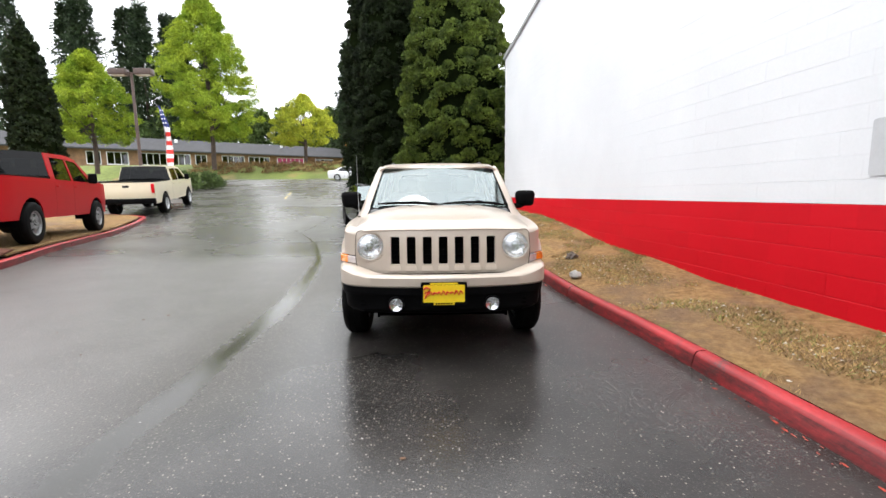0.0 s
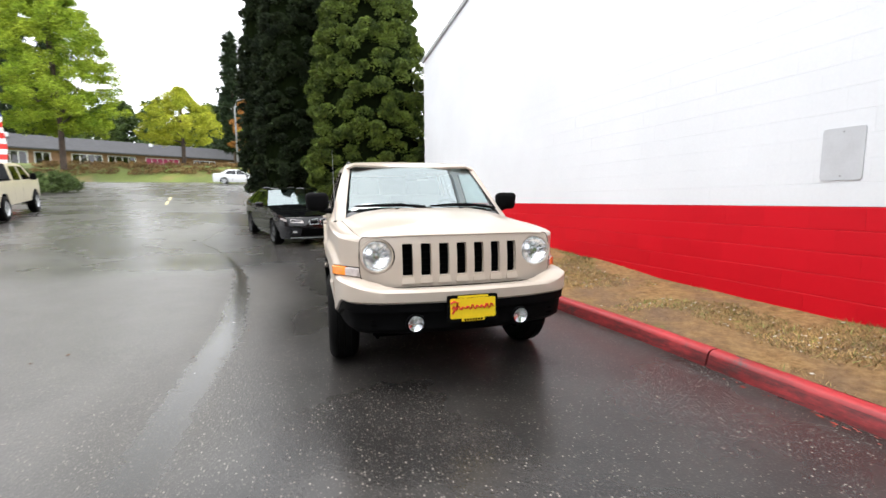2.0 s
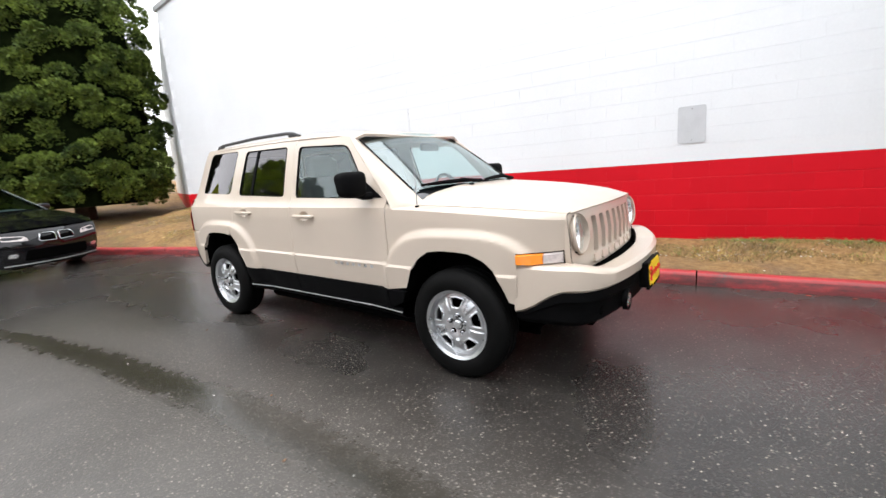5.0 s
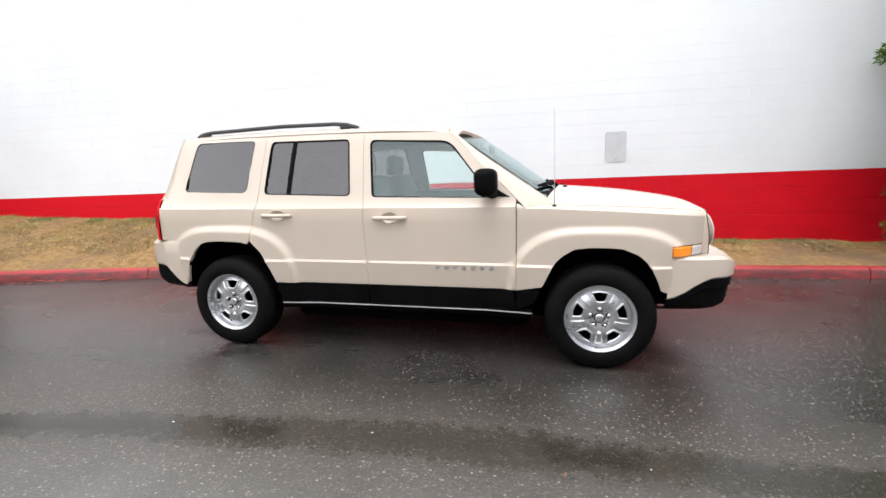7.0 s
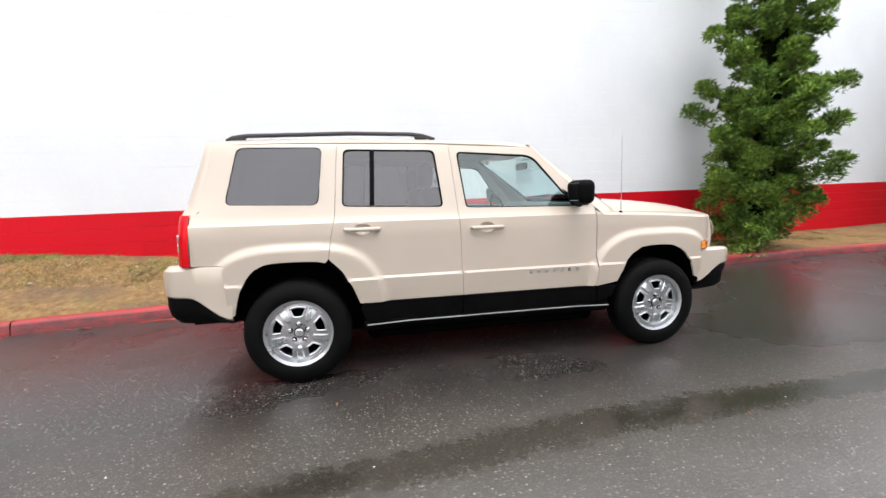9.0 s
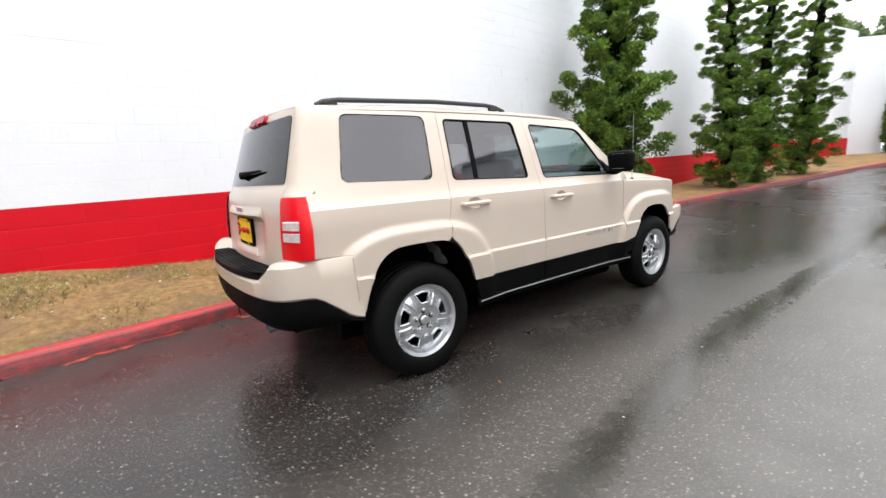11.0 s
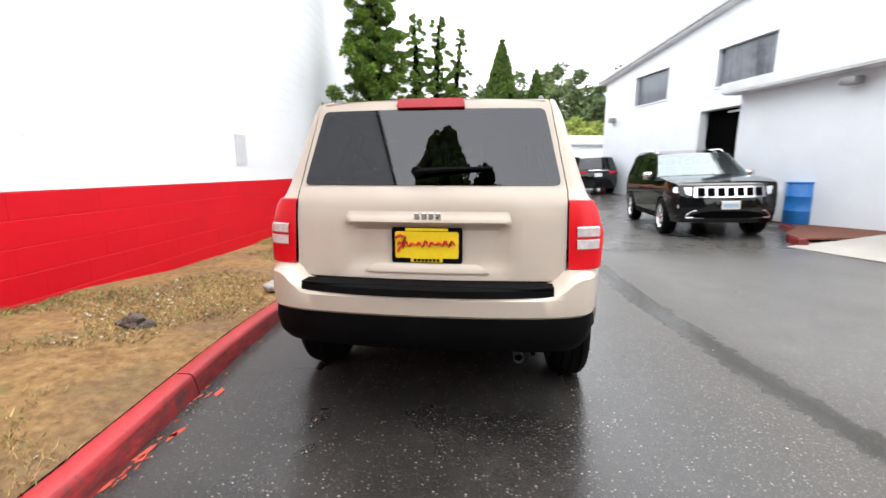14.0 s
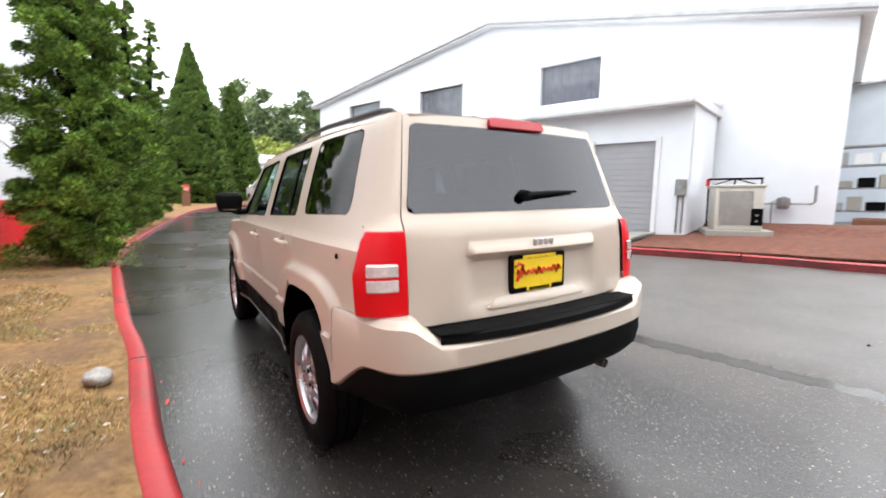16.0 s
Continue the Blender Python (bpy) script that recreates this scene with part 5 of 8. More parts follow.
    part("lower_rear_bumper", sweep(plan_r, lambda k: [(-0.03, low_r(k) + 0.01), (-0.010, low_r(k)), (-0.006, 0.40 + (low_r(k) - 0.40) * 0.7), (-0.02, 0.43 + (low_r(k) - 0.43) * 0.25), (-0.06, 0.425), (-0.2, 0.415)]), PLASTIC, root, "black plastic lower bumper", smooth=40)
    pad = []
    for i in range(25):
        x = -0.575 + 1.15 * i / 24
        yb = 2.205 - 0.075 * (abs(x) / 0.6) ** 2.4
        prof = [(2.045, 0.731)]
        for r in range(5):
            yy = 2.055 + r * 0.024
            prof += [(yy, 0.731), (yy + 0.004, 0.736), (yy + 0.016, 0.736), (yy + 0.020, 0.731)]
        prof += [(yb - 0.012, 0.731), (yb + 0.004, 0.724), (yb + 0.008, 0.698), (yb - 0.004, 0.690)]
        pad.append([Vector((x, min(y, yb + 0.008), z)) for y, z in prof])
    part("step_pad", loft(pad), PLASTIC, root, "ribbed black step pad", smooth=30)
    # tailgate
    glass_l = rounded([(-0.612, 1.172), (0.612, 1.172), (0.535, 1.528), (-0.535, 1.528)], 0.03)
    tg_l = rounded([(-0.640, 0.740), (0.640, 0.740), (0.636, 1.15), (0.556, 1.572), (-0.556, 1.572), (-0.636, 1.15)], [0.02, 0.02, 0, 0.02, 0.02, 0])
    tg = part("tailgate", sheet([tg_l, glass_l], lambda x, z: Vector((x, tail_y(x, z), z)), 0.035, 0.03, (0, 1, 0)), PAINT_TAN, root, smooth=30)
    part("rear_window", sheet([glass_l], lambda x, z: Vector((x, tail_y(x, z) + 0.004, z)), 0.1, 0.0, (0, 1, 0)), GLASS_DARK, tg, "dark tinted rear window")
    part("window_band", sheet([glass_l, rounded([(-0.585, 1.19), (0.585, 1.19), (0.515, 1.505), (-0.515, 1.505)], 0.03)], lambda x, z: Vector((x, tail_y(x, z) - 0.002, z)), 0.1, 0.004, (0, 1, 0)), DARK, tg)
    hb = sheet([rounded([(-0.395, 0.988), (0.395, 0.988), (0.375, 1.055), (-0.375, 1.055)], 0.010)], lambda x, z: Vector((x, tail_y(x, z) + 0.001 + 0.018 * step01(1.055, 0.995, z) * step01(0.395, 0.355, abs(x)), z)), 0.012, 0.03, (0, 1, 0))
    part("handle_bar", hb, PAINT_TAN, tg, smooth=40)
    for i in range(4):
        part("badge_bar", block((0.024, 0.008, 0.030), (0.045 - 0.033 * i - 0.005, tail_y(0, 1.035) + 0.014, 1.035), 0.003, 1), ALLOY, tg)
    part("plate_sill", sheet([rounded([(-0.30, 0.772), (0.30, 0.772), (0.24, 0.812), (-0.24, 0.812)], 0.02)], lambda x, z: Vector((x, tail_y(x, 0.765) + 0.004 - 0.02 * step01(0.785, 0.812, z), z)), 0.02, 0.02, (0, 1, 0)), PAINT_TAN, tg)
    dealer_plate(tg, Matrix.Translation((-0.002, tail_y(0, 0.9) + 0.014, 0.898)) @ Matrix.Rotation(math.pi, 4, "Z"))
    part("stop_lamp", sheet([rounded([(-0.165, 1.535), (0.165, 1.535), (0.155, 1.578), (-0.155, 1.578)], 0.01)], lambda x, z: Vector((x, tail_y(x, z) + 0.022, z)), 0.05, 0.03, (0, 1, 0)), LENS_STOP, tg)
    part("rear_wiper", tube([(0.05, tail_y(0, 1.235) + 0.03, 1.235), (-0.08, tail_y(0, 1.24) + 0.028, 1.245), (-0.30, tail_y(0.3, 1.25) + 0.02, 1.252)], [0.017, 0.012, 0.006], 6), PLASTIC, tg)
    part("wiper_pivot", lathe([(0.0, 0.045), (0.022, 0.04), (0.026, 0.0)], 14, "y"), PLASTIC, tg).location = (0.05, tail_y(0, 1.235), 1.235)
    # roof
    ys = np.linspace(-0.40, 1.80, 14)
    loop = [(HX(y, 1.552) + 0.004, y) for y in ys] + [(0.575, 1.832), (0.53, 1.852), (0, 1.886), (-0.53, 1.852), (-0.575, 1.832)] + [(-HX(y, 1.552) - 0.004, y) for y in reversed(ys)] + [(-0.5, -0.440), (-0.25, -0.490), (0, -0.505), (0.25, -0.490), (0.5, -0.440)]
    part("roof", sheet([loop], lambda x, y: Vector((x, y, roof_z(x, y))), 0.07, 0.02, (0, 0, 1)), PAINT_TAN, root, smooth=40)
    # windscreen
    def ws(u, t):
        hw = 0.672 - 0.085 * t
        x = u * hw
        return Vector((x, -1.062 + 0.61 * t + 0.142 * u * u, 1.122 + 0.432 * t + 0.01 * math.sin(math.pi * t)))
    wsp = rounded([(-1, 0.0), (1, 0.0), (1, 1), (-1, 1)], 0.04)
    part("windscreen", sheet([wsp], ws, 0.12, 0.0, (0, -1, 0.5)), GLASS_SHIELD, root, "clear windscreen mirroring the white sky")
    part("windscreen_band", sheet([wsp, rounded([(-0.975, 0.05), (0.975, 0.05), (0.98, 0.985), (-0.98, 0.985)], 0.03)], lambda u, t: ws(u, t) + Vector((0, 0.006, -0.004)), 0.1, 0.0, (0, -1, 0.5)), DARK, root)
    part("cowl", loft([[Vector((x, -1.12 + 0.142 * (x / 0.68) ** 2, hood_z(x, -1.12) - 0.014)), Vector((x, -1.045 + 0.142 * (x / 0.68) ** 2, 1.128)), Vector((x, -1.00 + 0.142 * (x / 0.68) ** 2, 1.15))] for x in np.linspace(-0.69, 0.69, 15)]), PLASTIC, root)
    for x0, x1 in ((-0.60, -0.02), (0.02, 0.58)):
        pts = [ws(x / 0.66, 0.055 + 0.02 * math.sin((x - x0) / (x1 - x0) * math.pi)) + Vector((0, -0.022, 0.012)) for x in np.linspace(x0, x1, 6)]
        part("windscreen_wiper", merge(tube(pts, [0.008, 0.013, 0.016, 0.016, 0.013, 0.009], 6), tube([pts[3] + Vector((0, -0.004, 0.010)), pts[5] + Vector((0.05, -0.03, -0.02))], 0.013, 6)), PLASTIC, root)
    part("inner_mirror", block((0.22, 0.03, 0.06), (0, -0.56, 1.435), 0.012, 2), PLASTIC, root)
    part("windscreen_sticker", block((0.10, 0.003, 0.035), (0.46, -0.395, 1.505), 0.0, 1, None), PAINT_WHITE, root)
    part("antenna", tube([(-0.780, -1.03, 1.03), (-0.784, -1.03, 1.25), (-0.790, -1.02, 1.62)], [0.005, 0.0018, 0.0012], 6), ALLOY, root)
    part("antenna_base", lathe([(0.0, 0.02), (0.012, 0.016), (0.018, 0.0)], 12, "z"), PLASTIC, root).location = (-0.780, -1.03, 1.028)
    part("fuel_flap_lock", lathe([(0.0, 0.006), (0.010, 0.005), (0.012, 0.0)], 12, "x"), DARK, root).location = (HX(1.75, 1.0) + 0.002, 1.75, 1.0)
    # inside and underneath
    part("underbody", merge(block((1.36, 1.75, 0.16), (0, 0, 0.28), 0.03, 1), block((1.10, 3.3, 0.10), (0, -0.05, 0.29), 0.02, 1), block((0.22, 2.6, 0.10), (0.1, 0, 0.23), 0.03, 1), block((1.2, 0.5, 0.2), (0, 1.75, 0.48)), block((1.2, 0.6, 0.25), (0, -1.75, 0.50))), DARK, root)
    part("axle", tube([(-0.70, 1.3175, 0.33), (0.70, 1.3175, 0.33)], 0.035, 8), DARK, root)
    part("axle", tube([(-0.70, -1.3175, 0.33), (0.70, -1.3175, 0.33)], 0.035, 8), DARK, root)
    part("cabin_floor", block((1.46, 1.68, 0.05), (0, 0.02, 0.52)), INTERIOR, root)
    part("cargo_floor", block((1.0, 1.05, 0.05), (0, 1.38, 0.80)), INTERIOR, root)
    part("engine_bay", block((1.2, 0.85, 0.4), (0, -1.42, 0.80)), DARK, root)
    part("cargo_trim", merge(block((0.05, 0.9, 0.30), (-0.70, 1.45, 1.0)), block((0.05, 0.9, 0.30), (0.70, 1.45, 1.0)), block((1.24, 0.04, 0.55), (0, 1.93, 0.80))), INTERIOR, root)
    for sx in (-1, 1):
        part("door_inner", block((0.05, 1.66, 0.58), (sx * 0.755, 0.02, 0.80)), INTERIOR, root)
    part("headliner", sheet([[(-0.60, -0.33), (0.60, -0.33), (0.56, 1.80), (-0.56, 1.80)]], lambda x, y: Vector((x, y, roof_z(x, y) - 0.045)), 0.2, 0.0, (0, 0, -1)), varied("headliner_cloth", (0.32, 0.32, 0.31), 0.9, 0.1), root)
    part("dashboard", block((1.40, 0.42, 0.22), (0, -0.80, 1.00), 0.06, 3), INTERIOR, root)
    part("steering_wheel", tube([(0.36 + 0.18 * math.cos(a), -0.47 + 0.05 * math.sin(a), 1.03 + 0.175 * math.sin(a)) for a in np.linspace(0, 2 * math.pi, 25)], 0.015, 6), PLASTIC, root)
    for x in (-0.36, 0.36):
        seat(root, x, -0.02)
    seat(root, 0, 0.76, 1.3)
    part("exhaust_tip", tube([(-0.42, 1.7, 0.38), (-0.43, 2.0, 0.395), (-0.435, 2.10, 0.385)], 0.024, 12, cap=False), STEEL, root)
    part("exhaust_inner", tube([(-0.43, 1.9, 0.39), (-0.434, 2.08, 0.386)], 0.020, 10), DARK, root)
    return root


suv()

# ---- other vehicles ----
def vehicle(name, label, at, yaw, spec, paint, group="parked vehicles"):
    """A parked vehicle from its side profile. spec: width, belt height, top points (y, z, part), side outline, window outlines, wheels.
    Its nose points to -y before it is turned by yaw."""
    x0, y0 = at
    root = thing(name, label, "car" if name != "pickup_truck" else "truck", None, group)
    hw, belt, roof = spec["half"], spec["belt"], spec["roof"]
    lean = spec.get("lean", 0.20)

    def W(y, z):
        w = hw - 0.06 * max(0, (0.55 - z) / 0.4) ** 2
        if z > belt:
            w -= lean * (z - belt) / (roof - belt)
        else:
            w -= 0.02 * ((z - belt + 0.25) / 0.4) ** 2
        L0, L1 = spec["front"], spec["back"]
        w -= spec.get("nose", 0.12) * max(0, (L0 + 0.75 - y) / 0.75) ** 2.2 + spec.get("tail", 0.07) * max(0, (y - L1 + 0.6) / 0.6) ** 2.2
        return w

    R, wheels = spec["R"], spec["wheels"]
    arch_r = R + spec.get("gap", 0.05)
    side = []
    low = spec["sill"]
    top = [(y, z) for y, z, _ in spec["top"]]
    for yc in sorted(wheels):
        a0 = math.asin(max(-1, min(1, (low - R) / arch_r)))
        for k in range(13):
            a = math.pi - a0 - (math.pi - 2 * a0) * k / 12
            side.append((yc + arch_r * math.cos(a), R + arch_r * math.sin(a)))
    outline = [top[0]] + [(spec["front"] + 0.06, low)] + side + [(spec["back"] - 0.06, low)] + [top[-1]] + list(reversed(top[1:-1]))
    for s in (-1, 1):
        fm = lambda y, z, s=s: Vector((s * W(y, z), y, z))
        b = part("body_side", sheet([outline] + [rounded(w, 0.03, 3) for w, _ in spec["windows"]], fm, 0.11, 0.02, (s, 0, 0)), paint, root, smooth=40)
        for w, g in spec["windows"]:
            part("side_window", sheet([rounded(w, 0.03, 3)], lambda y, z, s=s: Vector((s * (W(y, z) - 0.012), y, z)), 0.3, 0, (s, 0, 0)), g, b)
        for y in spec.get("gaps", ()):
            z0, z1 = low + 0.05, belt - 0.02
            part("door_gap", loft([[Vector((s * (W(y + o, z) + 0.0015), y + o, z)) for o in (-0.004, 0.004)] for z in np.linspace(z0, z1, 6)]), DARK, b)
            part("door_handle", tube([Vector((s * (W(y, belt - 0.1) + o), y - 0.04 - u, belt - 0.1)) for u, o in ((0, 0.0), (0.02, 0.03), (0.14, 0.03), (0.16, 0.0))], 0.013, 6), spec.get("handle", paint), b)
        if "trim" in spec:
            part("sill_trim", loft([[Vector((s * (W(y, z) + 0.008), y, z)) for z in (low - 0.02, low + spec["trim"])] for y in np.linspace(min(wheels) + arch_r + 0.02, max(wheels) - arch_r - 0.02, 6)]), PLASTIC, b)
        for yc in wheels:
            rows = [[Vector((s * (W(yc, R) - o), yc + arch_r * math.cos(a), R + arch_r * math.sin(a))) for o in (-0.012, 0.02, 0.3)] for a in np.linspace(math.pi + 0.1, -0.1, 15)]
            part("wheel_arch", loft(rows), spec.get("arch", DARK), root, smooth=60)
            wheel_parts(root, (s * (hw - 0.115), yc, R), s < 0, R, spec.get("tw", 0.22), R * spec.get("rim", 0.66), 5, spec.get("rim_mat", ALLOY))
        my, mz = spec["mirror"]
        mr = part("mirror", block((0.19, 0.10, spec.get("mh", 0.15)), (s * (hw + 0.10), my, mz), 0.04, 3), spec.get("mirror_mat", paint), root)
        part("mirror_arm", tube([(s * (W(my, mz - 0.05) - 0.02), my, mz - 0.05), (s * (hw + 0.05), my, mz - 0.03)], 0.02, 6), PLASTIC, mr)
    # the top, from nose to tail, cut where the part changes
    T = spec["top"]
    i = 0
    while i < len(T) - 1:
        nm = T[i][2]
        j = i
        while j < len(T) - 1 and T[j][2] == nm:
            j += 1
        pts = [Vector(T[k][:2]) for k in range(i, j + 1)]
        fine = [pts[0]]
        for a, b in zip(pts, pts[1:]):
            n = max(1, int((b - a).length / 0.12))
            fine += [a.lerp(b, k / n) for k in range(1, n + 1)]
        rows = []
        for p in fine:
            w = W(p.x, p.y) - (0.0 if not nm.startswith("glass") else 0.015)
            bow = spec.get("bow", 0.10) * (1 if p.x < spec["mid"] else -1)
            steep = 1.0 if nm in ("nose", "tail") else 0.55 if nm.startswith("glass") else 0.2
            rows.append([Vector((w * u, p.x - bow * steep * (1 - u * u) + 0.0, p.y + 0.025 * (1 - abs(u) ** 3) * (0 if nm in ("nose", "tail") else 1) + (0.004 if nm.startswith("glass") else 0))) for u in (-1, -0.93, -0.8, -0.6, -0.35, 0, 0.35, 0.6, 0.8, 0.93, 1)])
        mat = {"glass_front": GLASS_SHIELD, "glass_back": spec.get("back_glass", GLASS_DARK), "bed": DARK, "glass_black": GLASS_DARK}.get(nm, paint)
        pn = {"nose": "front_panel", "hood": "hood", "glass_front": "windscreen", "roof": "roof", "glass_back": "rear_window", "deck": "boot_lid", "tail": "tail_panel", "bed": "truck_bed", "glass_black": "sunroof"}[nm]
        part(pn, loft(rows), mat, root, smooth=40)
        i = j
    # cabin and floor
    part("underbody", block((hw * 1.5, spec["back"] - spec["front"] - 0.7, 0.16), (0, (spec["front"] + spec["back"]) / 2, low + 0.06), 0.02, 1), DARK, root)
    cy0, cy1 = spec["cabin"]
    part("dashboard", block((hw * 1.6, 0.35, 0.2), (0, cy0 + 0.35, belt - 0.04), 0.05, 2), INTERIOR, root)
    for y in np.arange(cy0 + 1.05, cy1, 0.95):
        for x in (-0.36, 0.36):
            part("seat", merge(block((0.5, 0.15, 0.65), (x, y, belt), 0.05, 2), block((0.26, 0.10, 0.18), (x, y + 0.02, belt + 0.40), 0.04, 2)), INTERIOR, root)
    part("cabin_floor", block((hw * 1.7, cy1 - cy0, 0.05), (0, (cy0 + cy1) / 2, low + 0.2)), INTERIOR, root)
    m = Matrix.Rotation(radians(yaw), 4, "Z")
    c = [Vector((sx * hw * 0.85, yc, 0)) for sx in (-1, 1) for yc in wheels]
    hs = [spec["ground"](x0 + (m @ v).x, y0 + (m @ v).y) if "ground" in spec else G(x0 + (m @ v).x, y0 + (m @ v).y) for v in c]
    z = sum(hs) / 4
    pitch = math.atan2((hs[1] + hs[3] - hs[0] - hs[2]) / 2, wheels[1] - wheels[0])
    roll = math.atan2((hs[2] + hs[3] - hs[0] - hs[1]) / 2, 1.7 * hw)
    root.matrix_world = Matrix.Translation((x0, y0, z)) @ m @ Matrix.Rotation(pitch, 4, "X") @ Matrix.Rotation(-roll, 4, "Y")
    return root, W


def patch(root, name, loop, fm, mat, out, thick=0.02, label="", step=0.08):
    return part(name, sheet([loop], fm, step, thick, out), mat, root, label)


# black coupe
COUPE = dict(half=0.885, belt=0.90, roof=1.375, front=-2.28, back=2.30, mid=0.3, R=0.322, wheels=(-1.44, 1.32), sill=0.20, lean=0.26, tw=0.23, rim=0.72, rim_mat=RAIL_GREY, nose=0.20, tail=0.14, bow=0.16,
             top=[(-2.22, 0.20, "nose"), (-2.28, 0.45, "nose"), (-2.24, 0.66, "nose"), (-2.14, 0.74, "hood"), (-1.7, 0.84, "hood"), (-0.85, 0.95, "glass_front"), (-0.10, 1.33, "roof"), (0.5, 1.375, "roof"), (1.0, 1.33, "glass_back"),
                  (1.75, 1.03, "deck"), (2.22, 0.99, "tail"), (2.30, 0.7, "tail"), (2.24, 0.22, "tail")],
             windows=[([(-0.62, 0.92), (0.42, 0.93), (0.36, 1.30), (-0.02, 1.29)], GLASS_DARK), ([(0.47, 0.93), (1.25, 0.97), (0.95, 1.26), (0.42, 1.30)], GLASS_DARK)],
             gaps=(0.55,), mirror=(-0.55, 0.98), mh=0.13, cabin=(-0.8, 1.3))
coupe, cw = vehicle("coupe", "black two-door coupe parked behind the SUV on wet asphalt", (-1.76, 8.66), 19, COUPE, PAINT_BLACK)


def coupe_nose(u, v, out=0.006):
    """Point on the coupe's nose at sideways u and height v."""
    y = lerp_table([(0.20, -2.22), (0.45, -2.28), (0.66, -2.24), (0.74, -2.14), (0.80, -1.9)], v)
    return Vector((u, y - 0.16 * (1 - min(1, abs(u) / cw(y, v)) ** 2) - out, v))


for s in (-1, 1):
    lampo = rounded([(s * 0.36, 0.60), (s * 0.655, 0.625), (s * 0.645, 0.70), (s * 0.40, 0.675)], 0.02)
    hl = patch(coupe, "headlight", lampo, lambda u, v: coupe_nose(u, v), LENS_WHITE, (0, -1, 0.2), 0.02)
    patch(hl, "side_lens", rounded([(-2.215, 0.63), (-1.98, 0.69), (-1.99, 0.72), (-2.19, 0.70)], 0.015), lambda y, z, s=s: Vector((s * (cw(y, z) + 0.006), y, z)), LENS_WHITE, (s, 0, 0), 0.02)
    kid = rounded([(s * 0.02, 0.565), (s * 0.25, 0.575), (s * 0.22, 0.69), (s * 0.03, 0.69)], 0.03)
    kg = patch(coupe, "kidney_grille", kid, lambda u, v: coupe_nose(u, v, 0.008), DARK, (0, -1, 0), 0.02)
    part("grille_rim", tube([coupe_nose(x, z, 0.012) for x, z in kid + kid[:1]], 0.005, 6), CHROME, kg)
    patch(coupe, "fog_lamp", rounded([(s * 0.52, 0.36), (s * 0.62, 0.36), (s * 0.62, 0.42), (s * 0.52, 0.42)], 0.02), lambda u, v: coupe_nose(u, v, 0.01), LAMP_CHROME, (0, -1, 0))
patch(coupe, "lower_intake", rounded([(-0.45, 0.29), (0.45, 0.29), (0.42, 0.46), (-0.42, 0.46)], 0.03), lambda u, v: coupe_nose(u, v, 0.006), DARK, (0, -1, 0))
part("splitter", tube([coupe_nose(x, 0.24, 0.01) for x in np.linspace(-0.66, 0.66, 13)], 0.009, 6), STEEL, coupe)

# large dark grey SUV facing the tan one, by the bay door
BIG = dict(half=0.925, belt=1.10, roof=1.76, front=-2.40, back=2.42, mid=0.2, R=0.375, wheels=(-1.50, 1.415), sill=0.32, lean=0.22, tw=0.26, rim=0.66, rim_mat=CHROME, nose=0.13, bow=0.10, trim=0.10,
           top=[(-2.30, 0.32, "nose"), (-2.40, 0.55, "nose"), (-2.36, 0.80, "nose"), (-2.28, 1.02, "nose"), (-2.22, 1.06, "hood"), (-1.7, 1.13, "hood"), (-1.02, 1.18, "glass_front"), (-0.30, 1.66, "roof"), (0.4, 1.76, "roof"), (1.6, 1.74, "roof"),
                (2.0, 1.69, "glass_back"), (2.30, 1.18, "tail"), (2.42, 0.85, "tail"), (2.36, 0.34, "tail")],
           windows=[([(-0.80, 1.13), (0.20, 1.15), (0.22, 1.62), (-0.28, 1.58)], GLASS_TINT), ([(0.28, 1.15), (1.15, 1.17), (1.05, 1.63), (0.30, 1.63)], GLASS_DARK), ([(1.22, 1.17), (1.95, 1.20), (1.68, 1.61), (1.12, 1.63)], GLASS_DARK)],
           gaps=(0.24, 1.15), mirror=(-0.72, 1.20), mh=0.17, cabin=(-1.0, 1.8), mirror_mat=CHROME)


